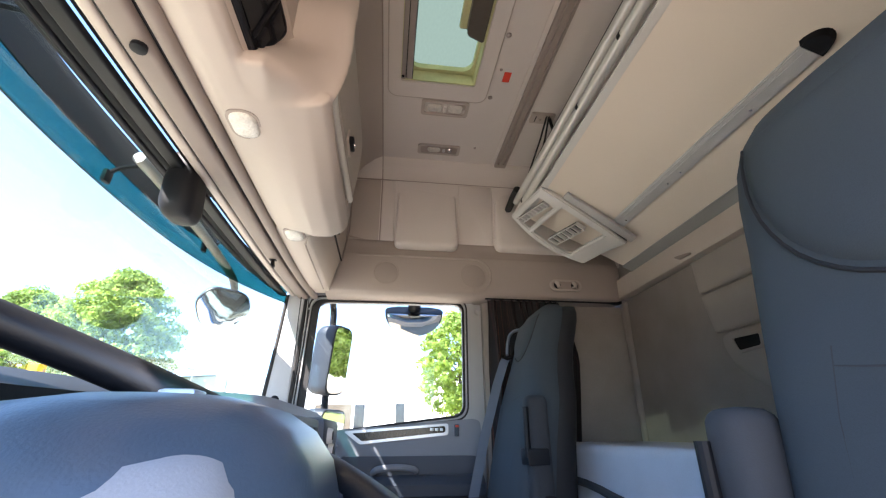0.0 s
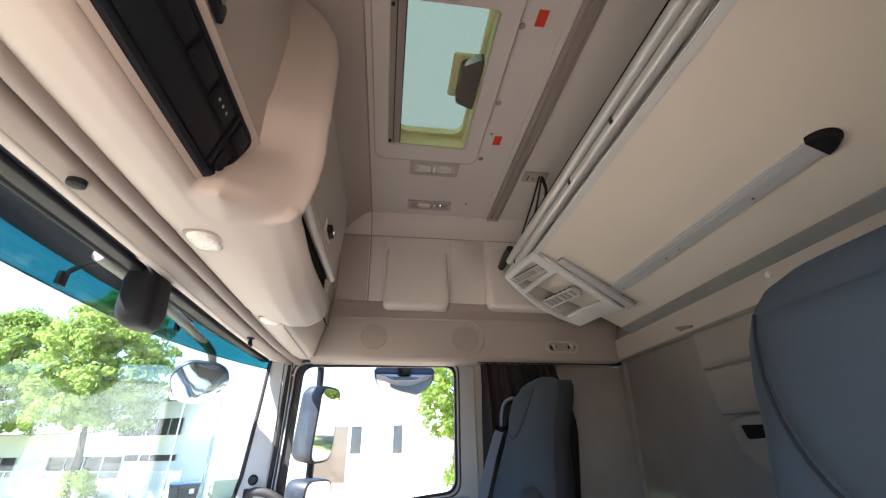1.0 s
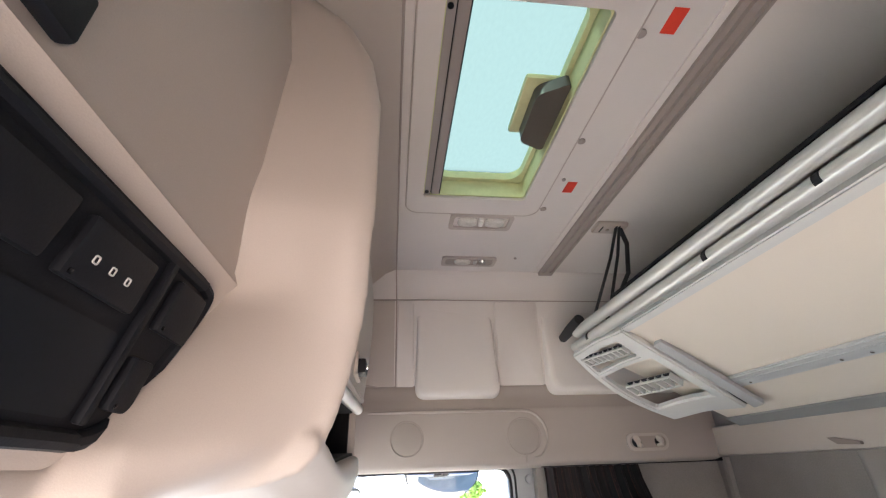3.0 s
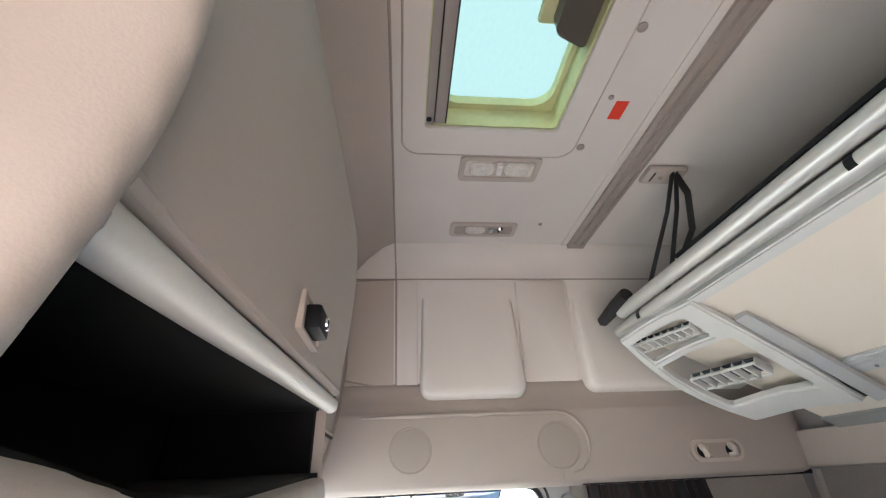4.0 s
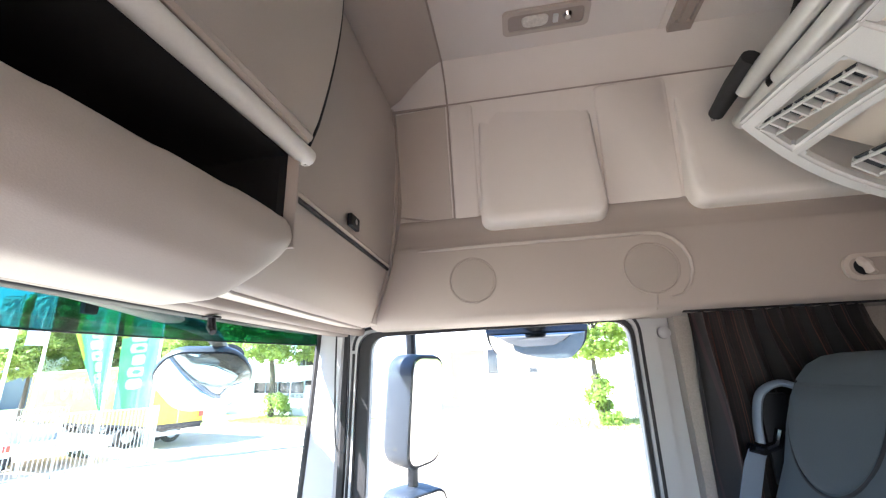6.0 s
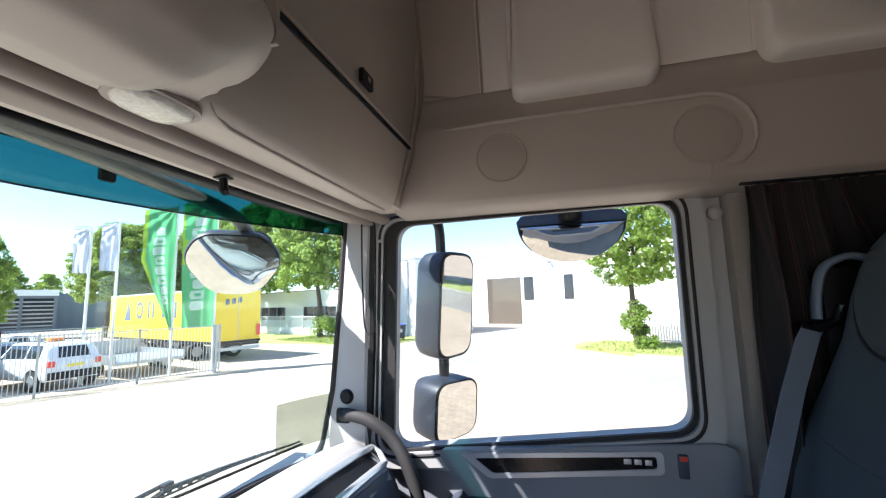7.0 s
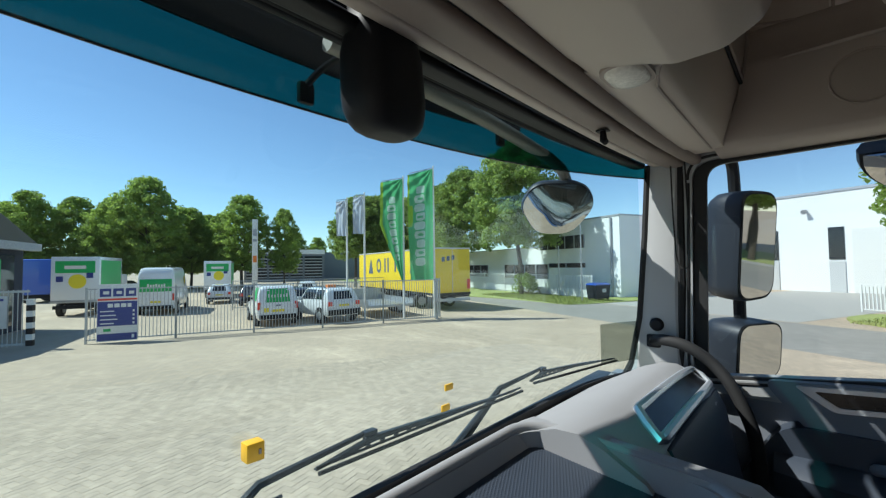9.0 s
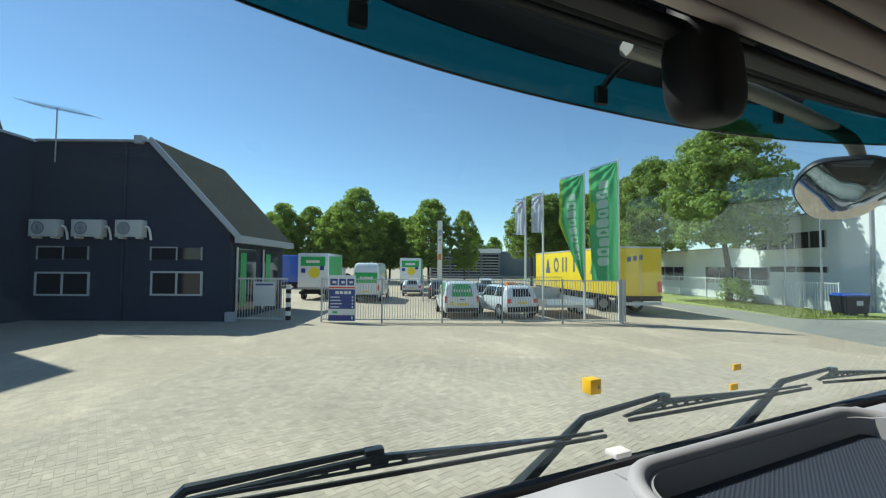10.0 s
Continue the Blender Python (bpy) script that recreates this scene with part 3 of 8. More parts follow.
flap = bmesh.new()
zs = [3.098 + 0.462 * k / 14 for k in range(15)]
rows_ = []
for y0_, y1_ in ((0.700, 1.238),):
    for z in zs:
        x = flap_outline(z)
        e = 1.238 + 0.075 * ((z - 3.098) / 0.462) ** 0.7 - 0.10 * max(0.0, (z - 3.47) / 0.09) ** 2
        rows_.append([(x - 0.02, y0_, z - 0.018 * (1 - (z - 3.098) / 0.462)), (x, y0_ + 0.004, z - 0.018 * (1 - (z - 3.098) / 0.462)), (x, e - 0.005, z), (x - 0.004, e, z), (x - 0.03, e, z)])
fl = part("flap", loft(rows_), BEIGE, console, "grained beige locker flap", True, 50)
bar = part("handle_bar", tubed(smoothed([(-0.112, 0.700, 3.056), (-0.118, 0.74, 3.0615), (-0.122, 0.85, 3.069), (-0.122, 1.0, 3.077), (-0.120, 1.232, 3.087), (-0.120, 1.237, 3.087)], 3), [0.0105, 0.011, 0.0112] + [0.0115] * 11 + [0.0115, 0.008], 14), WHITE, fl, "pale satin handle bar")
part("rim_bead", tubed(smoothed([(-0.108, 0.704, 3.074), (-0.116, 0.74, 3.0825), (-0.117, 0.85, 3.089), (-0.115, 1.0, 3.096), (-0.112, 1.235, 3.104)], 3), 0.0068, 8), BEIGE, fl, "raised rim of the flap")
part("rim_gap", tubed(smoothed([(-0.116, 0.702, 3.065), (-0.122, 0.74, 3.072), (-0.124, 0.85, 3.079), (-0.122, 1.0, 3.086), (-0.120, 1.234, 3.0955)], 3), 0.0055, 6), BLACK, fl, "dark gap under the rim")
part("edge_bead", tubed(smoothed([(-0.110, 0.700, 3.08), (flap_outline(3.2) - 0.003, 0.7005, 3.2), (flap_outline(3.35) - 0.003, 0.701, 3.35), (flap_outline(3.5) - 0.004, 0.702, 3.5)], 5), 0.0045, 6), BEIGE, fl, "raised edge of the flap")
part("end_gap", tubed([(flap_outline(z) - 0.006, 1.2405 + 0.075 * ((z - 3.098) / 0.462) ** 0.7 - 0.10 * max(0.0, (z - 3.47) / 0.09) ** 2, z) for z in zs[:13]], 0.0035, 6), BLACK, fl, "dark joint beside the flap")
part("top_gap", tubed([(flap_outline(3.545) - 0.012, y, 3.560 - 0.004 * k) for k, y in enumerate((0.72, 0.9, 1.05, 1.16, 1.20))], 0.009, 8), BEIGE_DARK, fl, "shadow joint above the flap")
def flap_lock(name, bm, mat, label):
    """A piece of the flap's lock, set on the flap's face."""
    p = part(name, bm, mat, fl, label)
    p.location = (-0.099, 0.985, 3.122)
    return p
flap_lock("latch_frame", ring_plate(rounded(-0.041, 0.041, -0.0188, 0.0188, 0.004), rounded(-0.038, 0.038, -0.0163, 0.0163, 0.003), "x", -0.010, -0.0015), BEIGE, "pale latch frame")
# no hollow is cut here: the recess's shade is put into the floor's colour
flap_lock("latch_recess_shade", boxed(-0.010, -0.0045, -0.0378, 0.0378, -0.0161, 0.0161), BEIGE_DARK, "flat floor in darker beige for the recess's shade")
flap_lock("latch", boxed(-0.006, 0.010, -0.021, 0.024, -0.0125, 0.0115, 0.004), BLACK, "black push latch with a chrome eye")
flap_lock("latch_eye", turned(tubed([(0.009, 0, 0), (0.0118, 0, 0)], [0.0072, 0.0066], 18), Matrix.Translation((0, 0.009, 0.001))), CHROME, "chrome lock barrel")
flap_lock("key_slot", boxed(0.0116, 0.0124, 0.0082, 0.0098, -0.003, 0.005), BLACK, "dark key slot")

# cove between locker and ceiling, carried across the width
cove = [(-0.36, 3.58), (-0.20, 3.575), (-0.165, 3.60), (-0.13, 3.645), (-0.085, 3.685), (-0.042, 3.699), (-0.042, 3.75), (-0.36, 3.75)]
part("cove", prism(cove, "y", 0.05, CY + 0.86), BEIGE, console, "curved lining between locker and headliner", True, 60)

# side part, set back, with its own small locker door
side_out = [(-0.345, 2.962), (-0.285, 2.952), (-0.255, 2.953), (-0.244, 2.962), (-0.226, 3.02), (-0.207, 3.095)]
part("side_panel", prism(side_out + [(-0.34, 3.095)], "y", 1.238, 1.832), BEIGE, console, "lower beige end panel", True, 40)
side_up = [(-0.206, 3.101), (-0.196, 3.16), (-0.187, 3.27), (-0.181, 3.42), (-0.183, 3.50), (-0.195, 3.575), (-0.33, 3.575), (-0.33, 3.101)]
sd = part("side_door", prism(side_up, "y", 1.238, 1.838, 0.0), BEIGE, console, "beige end locker door", True, 40)
part("side_seam", tubed([(-0.203, 1.24, 3.098), (-0.203, 1.835, 3.098)], 0.004, 6), BLACK, sd)
part("side_bead", tubed([(-0.2015, 1.27, 3.106), (-0.2015, 1.835, 3.106)], 0.005, 6), BEIGE, sd)
part("side_edge", tubed(smoothed([(-0.205, 1.262, 3.093), (-0.228, 1.268, 3.02), (-0.246, 1.285, 2.966), (-0.262, 1.325, 2.9525), (-0.268, 1.40, 2.9515), (-0.268, 1.83, 2.9515)], 5), 0.003, 6), BEIGE_DARK, console, "dark joint round the end panel")
l2 = part("latch", boxed(-0.004, 0.005, -0.022, 0.022, -0.013, 0.013, 0.002), BLACK, sd, "black push latch")
l2.location = (-0.193, 1.577, 3.131)
l3 = part("latch_eye", tubed([(0, 0, 0), (0.007, 0, 0)], 0.006, 12), CHROME, sd, "chrome lock barrel")
l3.location = (-0.193, 1.577, 3.131)
part("corner_fill", prism([(-0.33, 2.965), (-0.25, 2.965), (-0.205, 3.1), (-0.182, 3.3), (-0.19, 3.575), (-0.33, 3.575)], "y", 1.838, 1.93), BEIGE, console, "", True, 40)
part("corner_bead", tubed(smoothed([(-0.247, 1.838, 2.965), (-0.203, 1.843, 3.1), (-0.180, 1.845, 3.3), (-0.186, 1.83, 3.56)], 5), 0.004, 6), BEIGE_DARK, console)

# the rib between the driver's shelf and the middle lockers
def rib_nose(z):
    pts = [(2.945, -0.22), (2.952, -0.185), (2.960, -0.150), (2.970, -0.124), (2.980, -0.109), (3.0, -0.097), (3.05, -0.084), (3.12, -0.072), (3.22, -0.066), (3.38, -0.066), (3.46, -0.080), (3.53, -0.115), (3.60, -0.19), (3.66, -0.26)]
    for (z0, x0), (z1, x1) in zip(pts, pts[1:]):
        if z <= z1:
            return x0 + (x1 - x0) * (z - z0) / (z1 - z0)
    return -0.26


def rib_ring(z):
    """A horizontal slice of the rib: its nose towards the rear."""
    n = rib_nose(z)
    y0_ = 0.555 + 0.085 * min(1.0, max(0.0, (z - 2.98) / 0.135)) - 0.034 * ease((z - 3.125) / 0.10)
    ny = 0.679 - 0.036 * ease((z - 3.07) / 0.15)
    o = [(-0.32, y0_, 0), (-0.225, y0_, 0), (-0.205, y0_ + 0.004, 0), ((n - 0.205) / 2 - 0.008, y0_ + (ny - y0_) * 0.40, 0), (n - 0.024, ny - 0.018, 0), (n - 0.006, ny - 0.009, 0), (n, ny, 0), (n - 0.011, ny + 0.014, 0), (n - 0.030, max(0.696, ny + 0.024), 0), (n - 0.044, 0.710, 0), (n - 0.070, 0.721, 0), (-0.32, 0.724, 0)]
    return [(max(-0.32, p[0]), p[1], z) for p in smoothed(o, 3)]

rib_bm = loft([rib_ring(z) for z in (2.948, 2.953, 2.959, 2.966, 2.974, 2.982)] + [rib_ring(2.99 + 0.667 * k / 40) for k in range(41)])

# driver's shelf: underside, radio face and upper locker face
drv = [(-0.345, 2.962), (-0.30, 2.949), (-0.27, 2.953), (-0.248, 2.964), (-0.240, 2.976), (-0.203, 3.118), (-0.196, 3.128), (-0.20, 3.14), (-0.185, 3.25), (-0.178, 3.42), (-0.20, 3.575), (-0.34, 3.575)]
part("shelf_body", prism(drv, "y", -0.02, 0.66), BEIGE, console, "beige shelf face on the driver's side", True, 40)
# underside that swells from the shelf into the lip
rings = []
for k in range(29):
    y = -0.02 + 0.70 * k / 28
    f = ease((y - 0.60) / 0.08)
    rings.append([(-0.345, y, 2.961), (-0.30, y, 2.946), (-0.262, y, 2.9455), (-0.255 + 0.05 * f, y, 2.950 - 0.001 * f), (-0.246 + 0.091 * f, y, 2.953 + 0.005 * f), (-0.244 + 0.122 * f, y, 2.958 + 0.012 * f), (-0.2425 + 0.1325 * f, y, 2.966 + 0.012 * f), (-0.241 + 0.128 * f, y, 2.974 + 0.012 * f), (-0.30, y, 2.975 + 0.013 * f)])
under_bm = loft(rings)
# lip, rib and underside flow into one moulding
whole = bmesh.new()
for b_ in (body_bm, rib_bm, under_bm):
    bmesh.ops.recalc_face_normals(b_, faces=b_.faces)
    tmp = bpy.data.meshes.new("moulding_piece")
    b_.to_mesh(tmp)
    b_.free()
    whole.from_mesh(tmp)
    bpy.data.meshes.remove(tmp)
lower = part("lower_body", whole, BEIGE, console, "smooth beige moulding with rounded lip and broad rib", True, 75)
rm_ = lower.modifiers.new("weld", "REMESH")
rm_.mode, rm_.voxel_size, rm_.use_smooth_shade = "VOXEL", 0.0045, True
sm_ = lower.modifiers.new("soften", "SMOOTH")
sm_.factor, sm_.iterations = 0.5, 9

# radio panel
radio = thing("radio_panel", "black radio and switch panel in the overhead console", "radio", (-0.2215, 0.332, 3.047))
tilt = Matrix.Rotation(radians(14.5), 4, "Y")
def on_radio(bm):
    return turned(bm, tilt)
part("panel", on_radio(prism(roundpoly([(-0.30, -0.068), (0.243, -0.068), (0.264, -0.025), (0.287, 0.067), (-0.30, 0.067)], 0.030), "x", -0.004, 0.004, 0.002)), BLACK, radio)
part("upper_rim", on_radio(tubed(smoothed([(0.004, -0.29, 0.060), (0.004, 0.20, 0.060), (0.004, 0.262, 0.060), (0.004, 0.276, 0.048), (0.004, 0.262, 0.0), (0.004, 0.246, -0.046)], 5), 0.0052, 8)), BLACK, radio, "rounded black rim")
part("lower_bar", on_radio(tubed(smoothed([(0.005, -0.29, -0.062), (0.005, 0.16, -0.062), (0.005, 0.215, -0.062), (0.004, 0.238, -0.052)], 5), 0.0062, 8)), BLACK, radio, "rounded black bar")
part("display", on_radio(prism(roundpoly([(-0.28, -0.051), (0.197, -0.051), (0.198, 0.000), (-0.28, 0.004)], 0.006), "x", 0.004, 0.0065, 0.001)), DISPLAY, radio, "matt black display")
part("ridge", on_radio(boxed(0.004, 0.0105, 0.2035, 0.2105, -0.053, 0.056, 0.002)), BLACK, radio, "raised divider")
for y0, y1, z0, z1, lab in ((-0.030, 0.035, 0.012, 0.047, "blank switch plate"), (0.047, 0.112, 0.012, 0.047, "blank switch plate"), (0.125, 0.190, 0.011, 0.046, "switch with three pale symbols"), (0.222, 0.266, 0.011, 0.050, "small blank switch"), (0.219, 0.243, -0.043, -0.008, "small blank switch")):
    sw_ = part("switch", on_radio(boxed(0.004, 0.0115, y0, y1, z0, z1, 0.003)), BLACK, radio, lab)
    part("switch_dot", on_radio(boxed(0.0115, 0.0128, y0 + 0.003, y0 + 0.006, z0 + 0.002, z0 + 0.005, 0.0008)), GLOSSBLACK, sw_, "small glossy stud")
for k in range(3):
    sy_ = 0.140 + k * 0.015
    part("symbol", on_radio(ring_plate(rounded(sy_ - 0.0022, sy_ + 0.0022, 0.0235, 0.0285, 0.001, 2), rounded(sy_ - 0.0014, sy_ + 0.0014, 0.0243, 0.0277, 0.0006, 2), "x", 0.0115, 0.0121)), LIGHTGREY, radio, "pale switch symbol")
part("tuner", on_radio(boxed(0.004, 0.0115, -0.285, -0.040, 0.010, 0.052, 0.003)), GLOSSBLACK, radio, "gloss black tachograph front")
for k in range(4):
    part("symbol", on_radio(boxed(0.0115, 0.0121, -0.17 + k * 0.028, -0.163 + k * 0.028, 0.020, 0.025)), LIGHTGREY, radio, "pale marking")
part("indicator", on_radio(boxed(0.0115, 0.0122, -0.21, -0.20, 0.030, 0.040)), RED, radio, "red mark")
knob = thing("shelf_latch", "small black latch with a chrome barrel above the radio", "latch", (-0.192, 0.36, 3.15))
part("plate", boxed(-0.004, 0.006, -0.03, 0.03, -0.016, 0.016, 0.003), BLACK, knob)
part("barrel", tubed([(0.004, 0, 0), (0.012, 0, 0)], 0.009, 14), CHROME, knob, "chrome barrel")

# lamps under the console
def under_lamp(y, w):
    lamp = thing("console_lamp", "small frosted reading lamp set into the console's underside", "lamp", (-0.285, y, 2.946), "console lamps")
    part("bezel", prism(rounded(-0.033, 0.033, -w, w, 0.028), "z", -0.002, 0.004, 0.001), BEIGE_DARK, lamp, "shallow taupe recess")
    rings = [[(p[0], p[1], z) for p in rounded(-0.028 * s, 0.028 * s, -(w - 0.006) * s, (w - 0.006) * s, 0.025 * s)] for z, s in ((-0.001, 1.0), (-0.005, 0.96), (-0.008, 0.85), (-0.0095, 0.6))]
    part("lens", loft(rings), LENS, lamp, "ribbed frosted lens")

under_lamp(0.72, 0.046)
under_lamp(1.255, 0.046)

# round press studs on the header
def stud(x, y, z, r=0.011):
    s = thing("press_stud", "black round press stud on the header", "press stud", (x, y, z), "press studs")
    part("cap", tubed([(0, 0, 0.004), (0, 0, -0.006), (0, 0, -0.009)], [r, r, r * 0.6], 14), BLACK, s)

stud(-0.403, 0.54, 2.945, 0.013)
clip = thing("blind_clip", "small black hook on the header strip", "hook", (-0.405, 1.48, 2.945), "press studs")
part("plate", boxed(-0.012, 0.012, -0.010, 0.010, -0.004, 0.0, 0.002), BLACK, clip)
part("hook", tubed([(0, 0, -0.002), (0.0, 0.002, -0.02), (0.006, 0.0, -0.028)], [0.006, 0.008, 0.006], 8), BLACK, clip)

# ---- roof fittings ----
hatch = thing("roof_hatch", "glass roof hatch, shut, with a yellow-green rim and dark handle", "roof hatch", (0, 0, 0))
part("rim", ring_plate(rounded(0.030, 0.350, 0.670, 1.280, 0.02), rounded(0.068, 0.330, 0.692, 1.257, 0.045), "z", CEIL + 0.0505, CEIL + 0.075), HATCHSEAL, hatch, "yellow-green rubber rim")
part("frame_plate", ring_plate(rounded(-0.032, 0.402, 0.600, 1.336, 0.035), rounded(0.033, 0.347, 0.673, 1.277, 0.012), "z", CEIL - 0.0045, CEIL - 0.0005), CEILING, hatch, "pale frame plate round the hatch")
part("pane", prism(rounded(0.04, 0.34, 0.68, 1.27, 0.02), "z", CEIL + 0.085, CEIL + 0.09), HATCHGLASS, hatch, "clear tinted glass")
part("well", ring_plate(rounded(0.034, 0.346, 0.674, 1.276, 0.012), rounded(0.038, 0.342, 0.678, 1.272, 0.012), "z", CEIL - 0.004, CEIL + 0.05), HATCHSEAL, hatch, "yellow-green hatch well")
RAILTAUPE = material("blind_rail_taupe", (0.30, 0.265, 0.25), 0.5, vary=0.06, grain=500, stain=6, bump=0.1)
part("blind_rail", boxed(0.036, 0.054, 0.677, 1.273, CEIL - 0.006, CEIL + 0.02, 0.002), RAILTAUPE, hatch, "taupe blind rail")
part("blind_rail", boxed(0.057, 0.080, 0.680, 1.270, CEIL - 0.005, CEIL + 0.03, 0.002), RAILTAUPE, hatch, "taupe pull bar of the blind")
part("blind_slot", boxed(0.0535, 0.0575, 0.680, 1.270, CEIL, CEIL + 0.02), BLACK, hatch, "black slot")
part("blind_edge", boxed(0.0795, 0.083, 0.680, 1.270, CEIL - 0.003, CEIL + 0.03), BLACK, hatch, "dark edge of the rolled blind")
for yy in (0.695, 1.256):
    part("screw", tubed([(0.043, yy, CEIL - 0.004), (0.043, yy, CEIL - 0.009)], 0.006, 10), BLACK, hatch)
part("handle", prism(roundpoly([(0.272, 0.90), (0.343, 0.86), (0.343, 1.085), (0.272, 1.055)], 0.018), "z", CEIL + 0.018, CEIL + 0.05, 0.006), HANDLEBROWN, hatch, "dark brown hatch handle")
part("crank_base", boxed(0.245, 0.34, 0.88, 1.06, CEIL + 0.052, CEIL + 0.07, 0.01), HATCHSEAL, hatch)


def ceiling_lamp(name, label, x0, x1, y0, y1, glow):
    lamp = thing(name, label, "ceiling lamp", ((x0 + x1) / 2, (y0 + y1) / 2, CEIL), "ceiling lamps")
    hx, hy = (x1 - x0) / 2, (y1 - y0) / 2
    part("surround", ring_plate(rounded(-hx - 0.014, hx + 0.014, -hy - 0.012, hy + 0.012, 0.014), rounded(-hx, hx, -hy, hy, 0.012), "z", -0.008, 0.004), BEIGE, lamp)
    part("housing", prism(rounded(-hx, hx, -hy, hy, 0.012), "z", -0.004, 0.004), CHROME if glow else BEIGE_DARK, lamp, "bright reflector" if glow else "")
    for s in ((-1, 1) if glow else (-0.55,)):
        cx = s * hx * 0.5
        rings = [[(cx + p[0] * k, p[1] * k, z) for p in rounded(-hx * 0.36, hx * 0.36, -hy * 0.62, hy * 0.62, 0.014)] for z, k in ((-0.004, 1.0), (-0.010, 0.93), (-0.014, 0.7))]
        part("lens", loft(rings), LENS, lamp, "ribbed clear lens")
    if not glow:
        part("switch", boxed(0.018, 0.032, -0.012, 0.012, -0.012, -0.004, 0.003), LIGHTGREY, lamp, "small rocker switch")
        part("spot", tubed([(0.055, 0, -0.003), (0.055, 0, -0.012)], [0.014, 0.008], 14), CHROME, lamp, "small chrome spot")
    else:
        part("switch", boxed(-0.007, 0.007, -0.016, 0.016, -0.014, -0.004, 0.003), WHITE, lamp, "white rocker switch")

ceiling_lamp("ceiling_lamp", "twin-lens interior lamp recessed in the headliner", 0.146, 0.332, 1.388, 1.458, True)
ceiling_lamp("ceiling_lamp", "shallow night lamp with small switch in the headliner", 0.152, 0.342, 1.696, 1.748, False)

rail = thing("ceiling_rail", "grooved taupe curtain rail on the headliner", "curtain rail", (0, 0, 0))
rp = [(0.565, CEIL), (0.567, CEIL - 0.010), (0.578, CEIL - 0.012), (0.580, CEIL - 0.004), (0.588, CEIL - 0.004), (0.590, CEIL - 0.012), (0.606, CEIL - 0.012), (0.608, CEIL - 0.004), (0.616, CEIL - 0.004), (0.618, CEIL - 0.012), (0.628, CEIL - 0.010), (0.630, CEIL)]
part("profile", prism(rp, "y", 0.12, 1.825), BEIGE_DARK, rail, "", False)
part("end_cap", boxed(0.568, 0.628, 1.80, 1.83, CEIL - 0.013, CEIL, 0.003), BEIGE_DARK, rail)
part("light_edge", boxed(0.545, 0.5645, 0.12, 1.83, CEIL - 0.004, CEIL, 0.001), CEILING, rail)
for yy in (0.69, 1.215):
    st = thing("sticker", "small red warning sticker on the headliner", "sticker", (0.470, yy, CEIL - 0.001), "red stickers")
    part("sheet", boxed(-0.015, 0.015, -0.026, 0.026, -0.0008, 0.0002), RED, st, "", False)
for xx, yy, rr in ((0.425, 1.02, 0.010), (0.428, 1.335, 0.010), (0.430, 1.69, 0.006), (0.42, 0.72, 0.010), (0.438, 1.18, 0.006)):
    bt = thing("headliner_button", "round beige fixing button in the headliner", "button", (xx, yy, CEIL), "headliner buttons")
    part("cap", tubed([(0, 0, 0.002), (0, 0, -0.003), (0, 0, -0.005)], [rr, rr, rr * 0.7], 14), BEIGE_DARK, bt)
ft = thing("headliner_tab", "small oblong tab at the end of the ceiling rail", "tab", (0.605, 1.862, CEIL - 0.02))
part("plate", boxed(-0.008, 0.008, -0.02, 0.012, -0.004, 0.004, 0.002), BEIGE_DARK, ft)

# hooks and loudspeakers on the right ledge
LY = CY + 0.899
GRILLE = material("perforated_beige_grille", (0.325, 0.282, 0.252), 0.7, vary=0.10, grain=900, stain=420, bump=0.5)
for xx, rr in ((0.010, 0.058), (0.438, 0.062)):
    sp = thing("loudspeaker", "round beige loudspeaker grille set in the ledge", "loudspeaker", (xx, LY, 3.062), "loudspeakers")
    bm = bmesh.new()
    tube(bm, [(rr * math.cos(a), -0.0008 + 0.002 * math.sin(a), rr * math.sin(a)) for a in [k * 2 * math.pi / 40 for k in range(41)]], 0.0024, 6)
    part("ring", bm, BEIGE_DARK, sp, "thin dark ring")
    part("grille", tubed([(0, 0.004, 0), (0, -0.0008, 0), (0, -0.0022, 0)], [rr - 0.002, rr - 0.003, rr * 0.85], 40), GRILLE, sp, "fine beige grille")
arc = [(-0.13, LY + 0.004, 3.150)] + [(x, LY - 0.001, 3.1515) for x in (0.0, 0.2, 0.36, 0.44)] + [(0.44 + 0.088 * math.sin(a), LY - 0.002, 3.064 + 0.088 * math.cos(a)) for a in [radians(20 * k) for k in range(1, 8)]] + [(0.47, LY, 2.99)]
bead = thing("ledge_bead", "raised beige bead round the loudspeaker panel", "trim bead", (0, 0, 0))
part("bead", tubed(arc, [0.004] + [0.006] * (len(arc) - 6) + [0.0055, 0.005, 0.004, 0.003, 0.002], 8), LEDGE, bead)
part("joint", tubed([(0.440, LY - 0.003, 3.0), (0.440, LY + 0.002, 2.985), (0.440, LY + 0.02, 2.966)], 0.002, 6), BEIGE_DARK, bead)
hk = thing("coat_hooks", "twin folding coat hooks in an oval plate on the ledge", "coat hooks", (0.910, LY, 3.03))
part("plate", prism(rounded(-0.078, 0.078, -0.026, 0.026, 0.025), "y", -0.006, 0.006, 0.003), BEIGE_DARK, hk)
part("rim", ring_plate(rounded(-0.082, 0.082, -0.030, 0.030, 0.028), rounded(-0.072, 0.072, -0.020, 0.020, 0.019), "y", -0.009, 0.0), BEIGE, hk)
